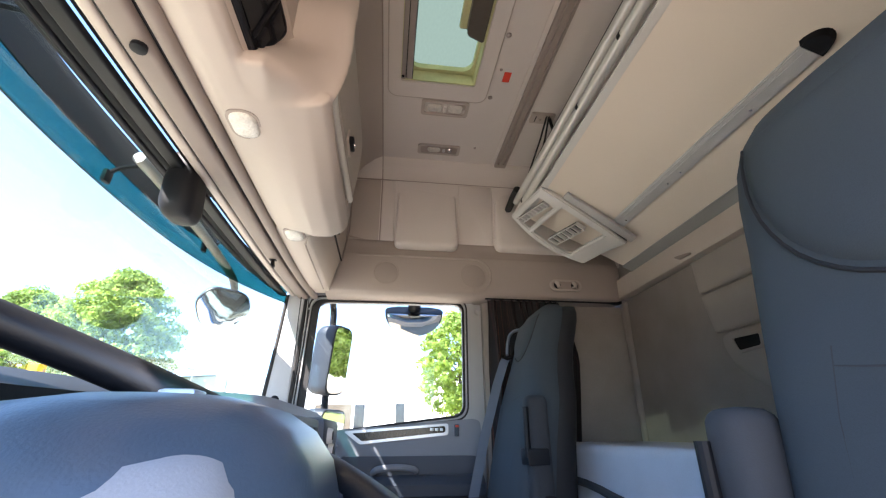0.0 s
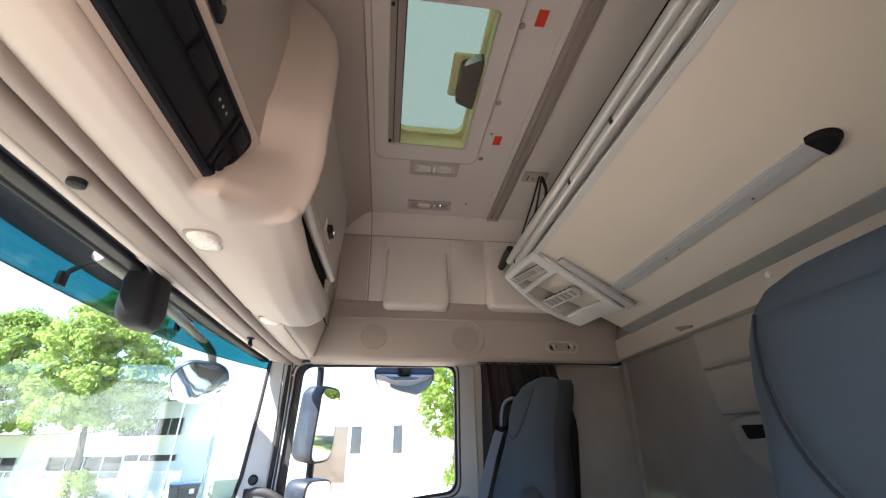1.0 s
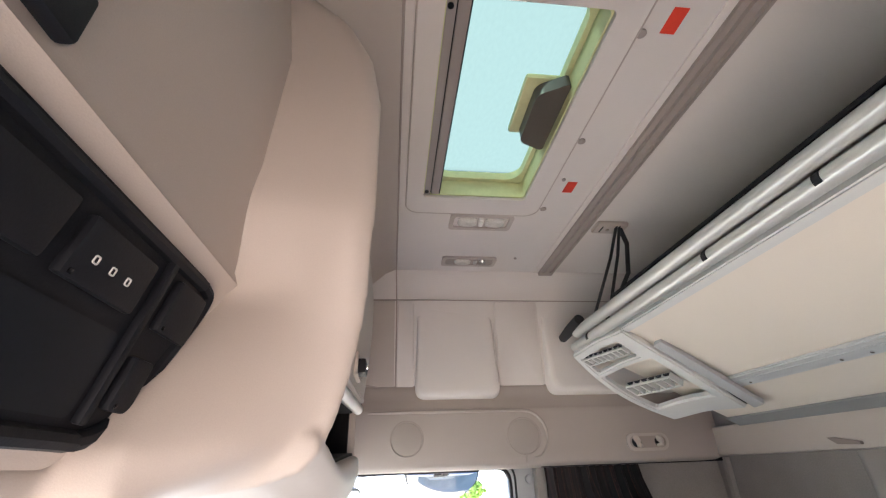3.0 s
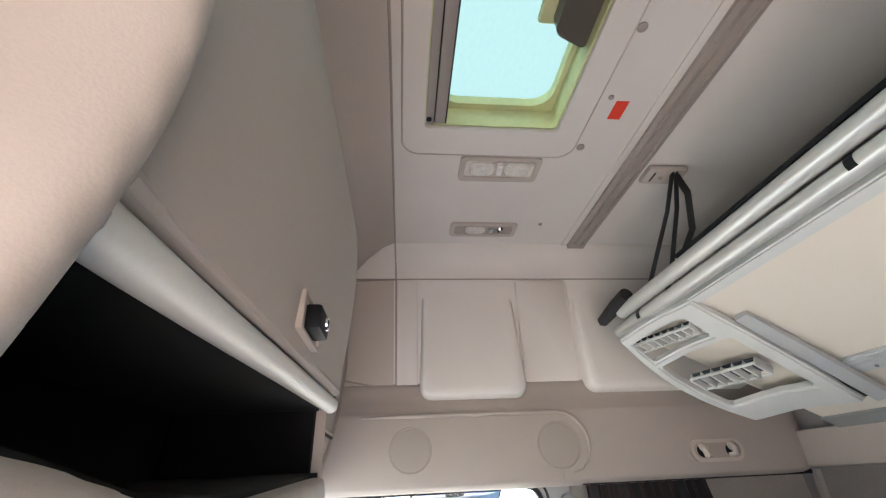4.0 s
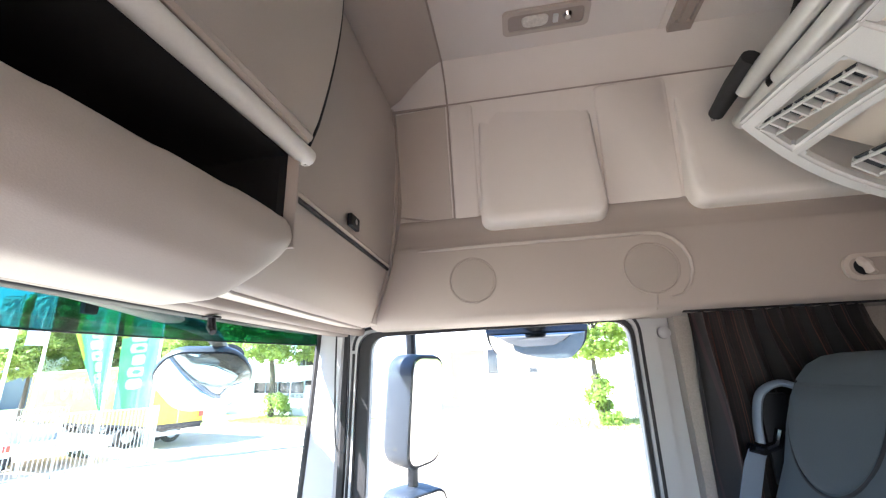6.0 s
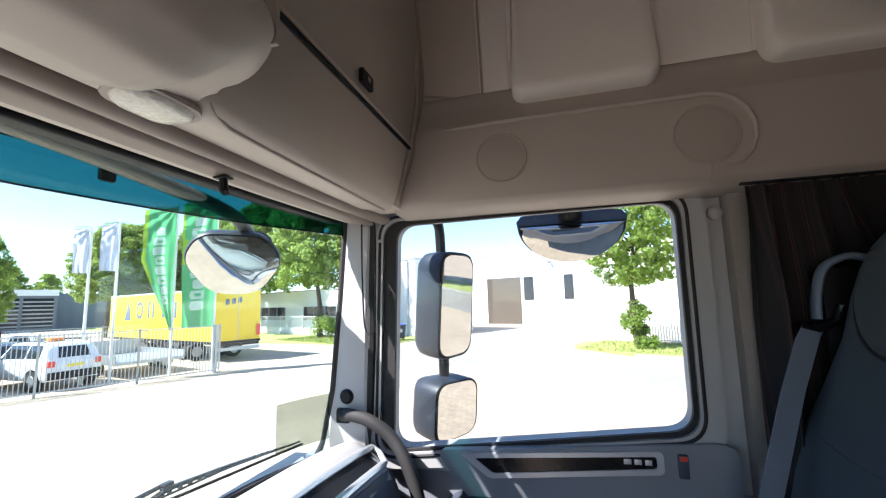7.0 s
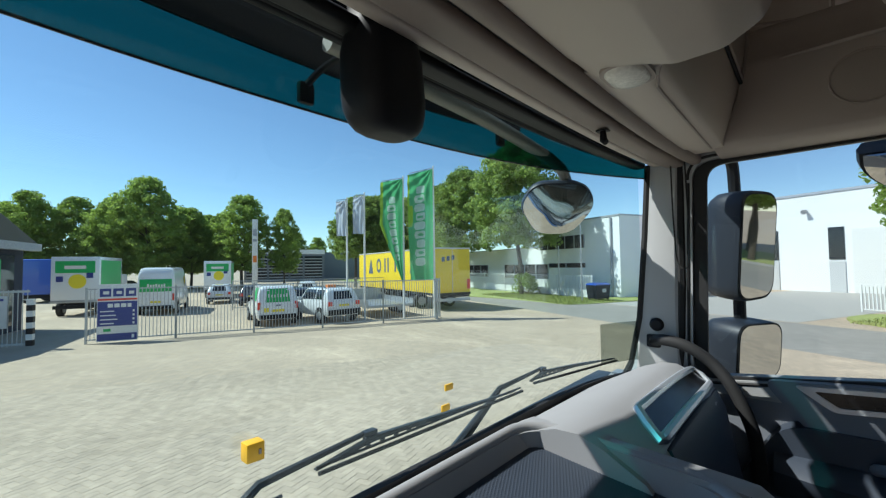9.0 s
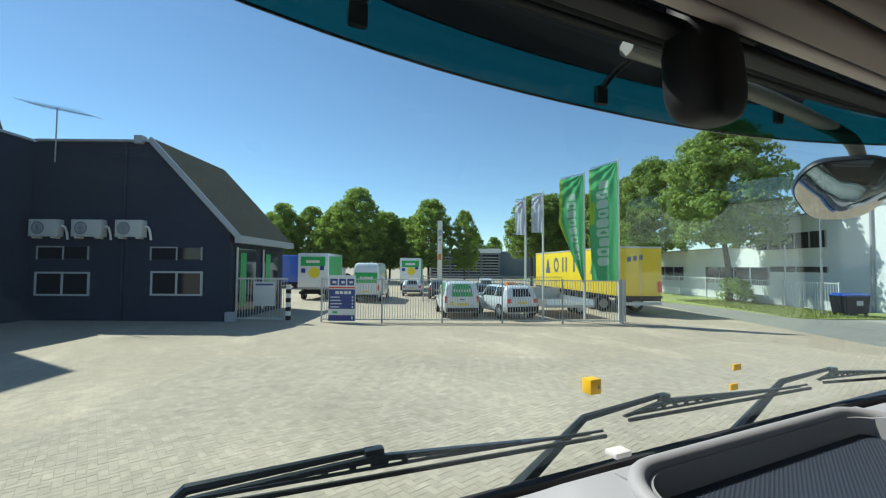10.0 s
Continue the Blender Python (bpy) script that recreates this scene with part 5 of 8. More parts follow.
spot = part("loudspeaker_ring", tubed([(0.30 + 0.09 * math.cos(a), 1.966, 1.95 + 0.09 * math.sin(a)) for a in [2 * math.pi * k / 28 for k in range(29)]], 0.008, 8), BLACK, door, "black loudspeaker ring")

# ---- dashboard ----
dash = thing("dashboard", "grey and dark blue-grey dashboard with a tray and silver trim", "dashboard", (0, 0, 0))
def dash_ring(y, shift, lift):
    o = [(-0.600, 2.285), (-0.580, 2.318), (-0.52, 2.360 + lift), (-0.45, 2.398 + lift), (-0.40, 2.415 + lift), (-0.365, 2.416 + lift), (-0.335, 2.404 + lift), (-0.283, 2.374 + lift), (-0.266, 2.352 + lift), (-0.25, 2.25), (-0.235, 2.0), (-0.27, 1.5), (-0.60, 1.5)]
    return [(max(-0.60, p[0] - shift * (p[0] + 0.6) / 0.3), y, p[1]) for p in o]
part("passenger_top", loft([dash_ring(y, s, l) for y, s, l in ((1.20, -0.02, 0.010), (1.35, -0.005, 0.004), (1.55, 0.0, 0.0), (1.75, 0.0, -0.006), (1.88, 0.01, -0.018), (1.95, 0.04, -0.035), (1.995, 0.12, -0.06))]), DASHTOP, dash, "soft grey passenger side", True, 45)
def trim_edge(pts, lift=0.0):
    return [p + Vector((0, 0, lift)) for p in smoothed(pts, 6)]
TRIM_UP = [(-0.333, 1.41, 2.410), (-0.334, 1.55, 2.409), (-0.336, 1.70, 2.403), (-0.341, 1.85, 2.390), (-0.348, 1.925, 2.378)]
TRIM_LOW = [(-0.282, 1.355, 2.384), (-0.283, 1.50, 2.383), (-0.286, 1.68, 2.377), (-0.294, 1.83, 2.364), (-0.304, 1.905, 2.352)]
up_, low_ = trim_edge(TRIM_UP), trim_edge(TRIM_LOW)
part("silver_trim", tubed(up_ + [(up_[-1] + low_[-1]) / 2 + Vector((0, 0.008, 0.002))] + low_[::-1] + [(up_[0] + low_[0]) / 2 + Vector((0, -0.006, 0.002)), up_[0]], 0.009, 8), SILVERTRIM, dash, "silver trim round the inlay")
part("inlay", loft([[tuple(a + Vector((0, 0, -0.008))), tuple(a + Vector((0, 0, 0.002))), tuple((a + b) / 2 + Vector((0.002, 0, -0.001))), tuple(b + Vector((0, 0, 0.002))), tuple(b + Vector((0, 0, -0.008)))] for a, b in zip(up_, low_)]), GLOSSBLACK, dash, "glossy dark inlay between the strips")
part("glove_box", loft([[(p.x - 0.02, p.y, p.z - 0.012), (p.x + 0.014, p.y, p.z - 0.010), (p.x + 0.034, p.y, p.z - 0.05), (p.x + 0.07, p.y, p.z - 0.25), (p.x + 0.0, p.y, p.z - 0.26)] for p in low_]), DASHDARK, dash, "dark glove box lid", True, 40)
# middle block with the tray
tray = [(-0.600, 2.29), (-0.575, 2.335), (-0.51, 2.378), (-0.475, 2.402), (-0.450, 2.415), (-0.432, 2.417), (-0.424, 2.392), (-0.175, 2.365), (-0.165, 2.398), (-0.148, 2.402), (-0.125, 2.385), (-0.105, 2.33), (-0.10, 1.8), (-0.2, 1.5), (-0.6, 1.5)]
part("middle_block", prism(tray, "y", 0.735, 1.212), DASHTOP, dash, "grey middle block", True, 40)
side = [(-0.600, 2.29), (-0.575, 2.335), (-0.51, 2.378), (-0.475, 2.402), (-0.450, 2.415), (-0.30, 2.412), (-0.17, 2.404), (-0.148, 2.402), (-0.125, 2.385), (-0.105, 2.33), (-0.10, 1.8), (-0.2, 1.5), (-0.6, 1.5)]
def end_ring(y, s):
    return [(p[0], y, p[1] - s * max(0.0, p[1] - 2.2) / 0.23) for p in side]
part("tray_wall", loft([end_ring(1.2125, 0.0), end_ring(1.25, 0.0), end_ring(1.268, 0.012), end_ring(1.295, 0.05), end_ring(1.345, 0.085)]), DASHTOP, dash, "rounded wall of the tray", True, 50)
part("tray_wall", loft([end_ring(0.60, 0.09), end_ring(0.635, 0.05), end_ring(0.665, 0.012), end_ring(0.685, 0.0), end_ring(0.7345, 0.0)]), DASHTOP, dash, "rounded wall of the tray", True, 50)
def fillet(cx, cy, ax, ay, top):
    """A concave upright fillet in a corner of the tray."""
    r = 0.055
    arc = [(cx + ax * r - ax * r * math.cos(math.pi / 2 * k / 8), cy + ay * r - ay * r * math.sin(math.pi / 2 * k / 8)) for k in range(9)]
    return prism([(cx, cy)] + arc[::-1], "z", 2.35, top)
for cx, cy, ax, ay, top in ((-0.4315, 1.2125, 1, -1, 2.4155), (-0.4315, 0.7345, 1, 1, 2.4155), (-0.1665, 1.2125, -1, -1, 2.399), (-0.1665, 0.7345, -1, 1, 2.399)):
    part("tray_corner", fillet(cx, cy, ax, ay, top), DASHTOP, dash, "", True, 40)
lip_path = [(x, y, 2.4165 - (x + 0.441) * 0.072) for x, y in rounded(-0.443, -0.155, 0.7215, 1.2255, 0.062, 8)]
part("tray_lip", tubed(lip_path + lip_path[:2], 0.0095, 12), DASHTOP, dash, "rounded lip of the tray", True, 70)
mat_bm = bmesh.new()
for i in range(52):
    for j in range(102):
        x0, y0 = -0.420 + i * 0.0046 + (0.0023 if j % 2 else 0), 0.739 + j * 0.0046
        zz = 2.392 - (x0 + 0.424) * 0.1084
        vs = [mat_bm.verts.new((x0 + dx_, y0 + dy_, zz + 0.0005)) for dx_, dy_ in ((0, 0.0015), (0.0015, 0), (0.0030, 0.0015), (0.0015, 0.0030))]
        tp = mat_bm.verts.new((x0 + 0.0015, y0 + 0.0015, zz + 0.0010))
        for k in range(4):
            mat_bm.faces.new((vs[k], vs[(k + 1) % 4], tp))
part("tray_floor", loft([[(-0.4235, y, 2.3921), (-0.1755, y, 2.3652), (-0.1755, y, 2.3646), (-0.4235, y, 2.3915)] for y in (0.737, 1.210)]), DASHDARK, dash, "dark blue-grey rubber floor of the tray", False)
tagged(part("tray_mat", mat_bm, DASHDARK, dash, "dark dimpled rubber mat", False), kind="stuff")
# driver's side: binnacle and switch panels
part("binnacle", loft([[(-0.60, y, 2.28), (-0.56, y, 2.33), (-0.42, y, 2.36 + h), (-0.30, y, 2.37 + h), (-0.235, y, 2.35 + h), (-0.24, y, 2.30), (-0.30, y, 2.2), (-0.28, y, 1.6), (-0.6, y, 1.5)] for y, h in ((-0.05, -0.01), (0.02, 0.012), (0.10, 0.028), (0.35, 0.032), (0.50, 0.036), (0.5995, 0.030))]), BLACK, dash, "black instrument hood", True, 45)
ang = thing("switch_panel", "dark centre panel with pale-marked rocker switches and a display", "switch panel", (-0.103, 0.66, 2.30))
part("body", boxed(-0.004, 0.012, -0.26, 0.24, -0.10, 0.075, 0.006), DASHDARK, ang, "dark panel")
part("pocket", boxed(0.012, 0.014, -0.22, -0.03, -0.06, 0.055, 0.004), GLOSSBLACK, ang, "gloss black display")
part("pocket_frame", ring_plate(rounded(-0.225, -0.025, -0.065, 0.06, 0.01), rounded(-0.22, -0.03, -0.06, 0.055, 0.008), "x", 0.012, 0.017), DOORGREY, ang)
for r_ in range(2):
    for c_ in range(4):
        y0, z0 = 0.0 + c_ * 0.052, 0.012 - r_ * 0.06
        sw = part("rocker_switch", boxed(0.012, 0.018, y0, y0 + 0.044, z0, z0 + 0.048, 0.004), BLACK, ang)
        part("symbol", boxed(0.018, 0.0186, y0 + 0.014, y0 + 0.030, z0 + 0.020, z0 + 0.030), LIGHTGREY, sw, "pale symbol")
vent = thing("air_vents", "row of pale ringed air vents beside the centre panel", "air vent", (-0.10, 1.0, 2.33))
part("housing", boxed(-0.03, 0.02, -0.085, 0.17, -0.16, 0.05, 0.015), DASHDARK, vent, "grey vent housing")
for k in range(5):
    ring_ = part("ring", tubed([(0.018, -0.03 + k * 0.035, 0.015 - k * 0.03), (0.030, -0.03 + k * 0.035, 0.015 - k * 0.03)], [0.017, 0.014], 14), LIGHTGREY, vent, "pale ring")
    part("bore", tubed([(0.0295, -0.03 + k * 0.035, 0.015 - k * 0.03), (0.0315, -0.03 + k * 0.035, 0.015 - k * 0.03)], 0.009, 12), BLACK, ring_, "black bore")

# grab handle at the pillar
gh = thing("grab_handle", "black curved grab handle at the passenger windscreen pillar", "grab handle", (0, 0, 0))
part("bar", tubed(smoothed([(-0.455, 1.985, 2.435), (-0.42, 1.955, 2.445), (-0.36, 1.945, 2.435), (-0.30, 1.945, 2.395), (-0.25, 1.93, 2.33), (-0.21, 1.915, 2.22), (-0.205, 1.93, 2.08)], 6), 0.016, 12), RUBBER, gh, "ribbed black grip")
part("foot", boxed(-0.475, -0.435, 1.975, 2.0, 2.415, 2.455, 0.008), BLACK, gh)

# steering wheel
WHEEL_M = pose(-0.135, 0.20, 2.372, 0, 23, 0)
wheel = thing("steering_wheel", "dark thick-rimmed steering wheel with a silver-edged hub", "steering wheel", (0, 0, 0))
def on_wheel(bm):
    return turned(bm, WHEEL_M)
part("rim", on_wheel(tubed([(0.21 * math.cos(a), 0.21 * math.sin(a), 0) for a in [2 * math.pi * k / 48 for k in range(49)]], 0.0165, 12)), LEATHER, wheel, "black leather rim")
def wheel_dome(cx, cy, rx, ry, z0, z1):
    """A cushion-like dome with a soft shoulder."""
    return loft([[(cx + x * k, cy + y * k, z0 + (z1 - z0) * f) for x, y in rounded(-rx, rx, -ry, ry, 0.85 * min(rx, ry), 10)] for f, k in ((0.0, 0.90), (0.25, 1.0), (0.45, 0.99), (0.65, 0.93), (0.82, 0.80), (0.93, 0.62), (0.985, 0.40), (1.0, 0.15))])
part("hub", wheel_dome(-0.086, 0.262, 0.098, 0.130, 2.262, 2.368), WHEELHUB, wheel, "grey padded hub", True, 70)
for a in (35, 145, 215, 325):
    c, q = math.cos(radians(a)), math.sin(radians(a))
    sp_ = part("spoke", on_wheel(tubed([(0.06 * c, 0.07 * q, -0.055), (0.15 * c, 0.16 * q, -0.03), (0.208 * c, 0.208 * q, 0)], [0.026, 0.020, 0.016], 10, 0.5)), DASHDARK, wheel)
part("pad", wheel_dome(-0.044, 0.186, 0.036, 0.056, 2.262, 2.343), DASHTOP, wheel, "pale centre pad", True, 70)
part("badge_plate", boxed(-0.082, -0.062, 0.228, 0.246, 2.362, 2.370, 0.003), SILVERTRIM, wheel, "silver badge plate")
part("column", on_wheel(tubed([(0, 0, -0.09), (-0.02, 0, -0.33)], [0.06, 0.075], 16)), BLACK, wheel, "black column shroud")

# ---- windscreen fittings ----
cb = thing("windscreen_camera", "black camera housing behind the top of the windscreen", "camera housing", (-0.50, 0.972, 2.848))
part("shell", loft([[(p[0] * s + dx_, p[1] * s, z) for p in rounded(-0.042, 0.042, -0.054, 0.054, 0.034, 7)] for z, s, dx_ in ((-0.014, 0.40, 0.008), (-0.012, 0.58, 0.007), (-0.006, 0.76, 0.005), (0.004, 0.89, 0.003), (0.018, 0.97, 0.001), (0.034, 1.0, 0.0), (0.09, 0.98, -0.004), (0.125, 0.85, -0.006), (0.15, 0.78, -0.006), (0.165, 0.80, -0.006))]), BLACK, cb, "", True, 60)
part("arm_plate", boxed(-0.03, 0.055, 0.0, 0.150, 0.142, 0.158, 0.004), BLACK, cb, "black base plate")
part("arm_rib", boxed(0.0, 0.012, 0.02, 0.16, 0.136, 0.142, 0.002), GLOSSBLACK, cb)
blind = thing("roller_blind", "rolled dark sun blind along the top of the windscreen", "sun blind", (0, 0, 0))
def along(x, z, r, y0=0.0, y1=1.93, n=18):
    return tubed([(x + 0.075 * abs((y0 + (y1 - y0) * k / n - CY) / 1.07) ** 4, y0 + (y1 - y0) * k / n, z) for k in range(n + 1)], r, 12)
part("roll", along(-0.548, 2.993, 0.018), DARKFABRIC, blind, "rolled dark cloth")
part("hem_bar", along(-0.576, 2.990, 0.008), BLACK, blind, "black hem bar")
part("cassette", bowed(2.992, 3.005, 0.02, 0.03, 0.0, 1.95), BLACK, blind, "black cassette")
tab = thing("windscreen_sticker", "thin grey-green transparent vignette stuck inside the windscreen", "sticker", (0, 0, 0))
STK = glass_material("grey_vignette_film", (0.62, 0.645, 0.62), 0.1)
part("film", loft([[(ws_x(y) + 0.004 + 0.0, y, 2.372), (ws_x(y) + 0.004, y, 2.490), (ws_x(y) + 0.0055, y, 2.490), (ws_x(y) + 0.0055, y, 2.372)] for y in (1.845, 1.88, 1.92, 1.955, 1.99)]), STK, tab)
for yy, zz, sx in ((0.846, 2.455, 0.018), (1.198, 2.411, 0.004), (1.208, 2.446, 0.004)):
    yb = thing("toll_tag", "small yellow plastic tag stuck to the windscreen", "tag", (ws_x(yy) + 0.002, yy, zz), "yellow tags")
    h2 = 0.011 if sx > 0.01 else 0.006
    part("body", boxed(0.0, sx, -0.0105 if sx > 0.01 else -0.011, 0.0105 if sx > 0.01 else 0.011, -h2, h2, 0.002), YELLOW, yb)
    if sx > 0.01:
        part("slit", boxed(sx - 0.0005, sx + 0.001, 0.003, 0.006, -0.003, 0.003), BEIGE_DARK, yb, "small dark mark")

# ---- outside of the cab ----
WIPERBLACK = material("satin_black_wiper_paint", (0.018, 0.022, 0.028), 0.32, vary=0.15, grain=200, stain=9, bump=0.1)
def wiper(y0, z0, y1, z1, ya, za, yb, zb, yp, zp):
    """Blade from (y0, z0) to (y1, z1); arm from the pivot (yp, zp) by an elbow at (yb, zb) to (ya, za)."""
    w = thing("wiper", "black windscreen wiper with skeletal blade and bent arm", "wiper", (0, 0, 0), "wipers")
    def gx(y):
        return ws_x(y) - 0.022
    def foot(f):
        """A point on the blade's straight lower edge."""
        y = y0 + (y1 - y0) * f
        return gx(y), y, z0 + (z1 - z0) * f
    part("rubber", tubed([(foot(0)[0] + 0.010, y0, z0), (foot(1)[0] + 0.010, y1, z1)], 0.0032, 6), RUBBER, w)
    fa_ = (ya - y0) / (y1 - y0)
    rise = 0.72 * (za - foot(fa_)[2])
    def bridge_h(f):
        """The bridge rises to the arm's end and falls towards both tips."""
        return 0.003 + rise * (f / fa_ if f < fa_ else max(0.0, 1 - (f - fa_) / (0.93 - fa_)))
    fr_ = [k / 24 for k in range(24)]
    part("bridge", loft([[(x - 0.004, y, z + bridge_h(f)), (x + 0.003, y, z + bridge_h(f)), (x + 0.005, y, z + bridge_h(f) * 0.62), (x - 0.002, y, z + bridge_h(f) * 0.62)] for f, (x, y, z) in [(f, foot(f)) for f in fr_]]), WIPERBLACK, w, "flat tapering bridge")
    part("carrier", tubed([(foot(f)[0] + 0.004, foot(f)[1], foot(f)[2] + 0.006) for f in (0.0, 0.5, 1.0)], 0.0022, 6), WIPERBLACK, w, "thin steel carrier strip")
    for f in [0.06 + 0.055 * k for k in range(16)]:
        x, y, z = foot(f)
        d = 0.004 if int(round(f * 100)) % 3 else 0.011
        part("link", boxed(x + 0.0005, x + 0.0045, y - d, y + d, z + 0.004, z + 0.004 + bridge_h(f) * 0.6), WIPERBLACK, w, "", False)
    part("arm", tubed([(gx(ya) - 0.010, ya, za), (gx(yb) - 0.014, yb, zb), (gx(yp) - 0.03, yp, zp)], [0.0042, 0.0062, 0.0125], 8), WIPERBLACK, w, "bent steel arm")
    part("joint", boxed(gx(ya) - 0.014, gx(ya) + 0.0, ya - 0.012, ya + 0.012, za - 0.0035, za + 0.0035, 0.002), WIPERBLACK, w)
    ym = ya
    zm = za - 0.008
    part("blade_joint", boxed(gx(ym) - 0.008, gx(ym) + 0.003, ym - 0.014, ym + 0.014, zm - 0.002, zm + 0.005, 0.003), WIPERBLACK, w, "joint on the blade")

clip = thing("clip", "small white plastic clip on the dashboard edge", "clip", (0, 0, 0))
part("body", boxed(-0.592, -0.570, 0.868, 0.900, 2.352, 2.361, 0.003), WHITE, clip)
wiper(0.30, 2.391, 0.897, 2.365, 0.528, 2.402, 0.33, 2.398, 0.21, 2.28)
wiper(0.948, 2.382, 1.486, 2.372, 1.050, 2.404, 0.875, 2.388, 0.735, 2.28)
wiper(1.537, 2.379, 1.935, 2.372, 1.605, 2.399, 1.430, 2.386, 1.27, 2.28)

MIRRORSHELL = material("mirror_shell_paint", (0.018, 0.024, 0.036), 0.5, vary=0.06, grain=30, stain=4, bump=0.02)

def side_mirror(name, label, at, hw_, hh, turn, r_low):
    m = thing(name, label, "side mirror", at, "side mirrors")
    m.rotation_euler = (radians(5), 0, radians(turn))
    o = roundpoly([(-hw_, -hh), (hw_, -hh + r_low * 0.25), (hw_, hh), (-hw_, hh)], r_low, 6)
    def out(s, s2, y, dx=0.0):
        return [(p[0] * s + dx, y, p[1] * s2) for p in o]
    part("housing", loft([out(1.0, 1.0, 0.0), out(1.07, 1.035, -0.006), out(1.10, 1.05, 0.006), out(1.10, 1.05, 0.06), out(1.05, 1.03, 0.10), out(0.9, 0.96, 0.125), out(0.6, 0.8, 0.14)]), MIRRORSHELL, m, "dark blue-grey shell", True, 50)
    part("rim", loft([out(1.02, 1.012, -0.009), out(1.06, 1.03, -0.004), out(1.0, 1.0, 0.004), out(0.96, 0.975, -0.003)]), RUBBER, m, "black inner rim", True, 50)
    part("glass", loft([out(0.975, 0.985, -0.002), out(0.965, 0.98, -0.010)]), MIRROR, m, "mirror glass")
    return m

side_mirror("side_mirror", "tall dark-shelled main mirror outside the passenger door", (-0.230, 2.37, 2.718), 0.080, 0.180, 60, 0.055)
side_mirror("wide_mirror", "square dark-shelled wide-angle mirror below the main one", (-0.236, 2.36, 2.366), 0.094, 0.096, 58, 0.05)
ma = thing("mirror_arm", "dark bracket tube that carries the side mirrors", "bracket", (0, 0, 0))
part("tube", tubed(smoothed([(-0.29, 2.10, 3.06), (-0.29, 2.24, 3.06), (-0.29, 2.36, 3.03), (-0.285, 2.40, 2.92), (-0.285, 2.40, 2.35), (-0.285, 2.37, 2.26), (-0.285, 2.12, 2.20)], 5), 0.019, 10), BLACK, ma)
km = thing("kerb_mirror", "half-round kerb mirror hung above the passenger window", "kerb mirror", (0.17, 2.205, 2.945))
km.rotation_euler = (radians(46), 0, 0)
ko = [(-0.155, 0.0)] + [(0.155 * math.cos(a), -0.138 * math.sin(-a)) for a in [math.pi + math.pi * k / 20 for k in range(21)]] + [(0.155, 0.0)]
ko = [(x, z + (0.012 if abs(z) < 1e-6 else 0)) for x, z in ko]
part("shell", loft([[(p[0] * s, y, p[1] * s) for p in ko] for y, s in ((0.0, 1.0), (0.02, 1.03), (0.05, 0.95), (0.075, 0.6))]), MIRRORSHELL, km, "dark shell", True, 50)
part("glass", loft([[(p[0] * s, y + 0.25 * p[1] * 0.12, p[1] * s - 0.003) for p in ko] for y, s in ((-0.004, 0.95), (-0.012, 0.7), (-0.016, 0.35))]), MIRROR, km, "bulged mirror glass")
part("arm", tubed([(0, -0.047, 0.135), (0, 0.000, 0.092), (0, 0.026, 0.053), (0, 0.04, 0.0)], [0.030, 0.030, 0.034, 0.036], 12), BLACK, km, "black arm")
fm = thing("front_mirror", "shield-shaped front mirror on a bent arm outside the windscreen", "front mirror", (0, 0, 0))
fm.matrix_world = Matrix.Translation((-0.672, 1.812, 2.842)) @ Matrix.Rotation(radians(40), 4, "Z") @ Matrix.Rotation(radians(42), 4, "X")
fo = roundpoly([(-0.118, 0.010), (-0.080, 0.088), (0.070, 0.088), (0.118, 0.010), (0.060, -0.100), (-0.055, -0.100)], 0.045, 6)
part("shell", loft([[(p[0] * k, y, p[1] * k) for p in fo] for y, k in ((0.0, 1.0), (0.008, 1.02), (0.03, 0.93), (0.05, 0.6))]), MIRRORSHELL, fm, "dark shell", True, 50)
part("glass", loft([[(p[0] * k, -0.003 - 0.022 * (1 - k * k), p[1] * k) for p in fo] for k in (0.975, 0.85, 0.7, 0.55, 0.4, 0.25, 0.1)]), MIRROR, fm, "bulged mirror glass", True, 80)
# the dark tube's grey-taupe highlight is put into this paler colour
TUBEGREY = material("highlight_grey_tube_paint", (0.26, 0.235, 0.21), 0.5, vary=0.1, grain=120, stain=8, bump=0.1)
fa = thing("tube_bracket", "bent dark tube bracket of the front mirror", "bracket", (0, 0, 0))
part("tube", tubed(smoothed([(-0.642, 0.98, 3.020), (-0.638, 1.11, 3.016), (-0.636, 1.23, 3.008), (-0.635, 1.35, 3.002), (-0.634, 1.48, 2.991), (-0.634, 1.60, 2.978), (-0.634, 1.70, 2.966), (-0.638, 1.78, 2.948), (-0.650, 1.85, 2.905)], 5), 0.0165, 12), TUBEGREY, fa)
part("clamp", tubed([(-0.630, 1.862, 2.915), (-0.665, 1.872, 2.880)], 0.026, 12), BLACK, fa, "black clamp")
visor = thing("sun_visor", "teal translucent outer sun visor on black brackets above the windscreen", "sun visor", (0, 0, 0))
def visor_x(y):
    """The visor's bow."""
    return -0.705 + 0.27 * abs((y - CY) / 1.07) ** 2.4
part("panel", loft([[(visor_x(y), y, 2.930), (visor_x(y) - 0.012, y, 3.02), (visor_x(y) - 0.030, y, 3.105), (visor_x(y) - 0.034, y, 3.105), (visor_x(y) - 0.016, y, 3.02), (visor_x(y) - 0.004, y, 2.930)] for y in [-0.05 + 2.05 * k / 24 for k in range(25)]]), SHADEBAND, visor, "teal acrylic panel")
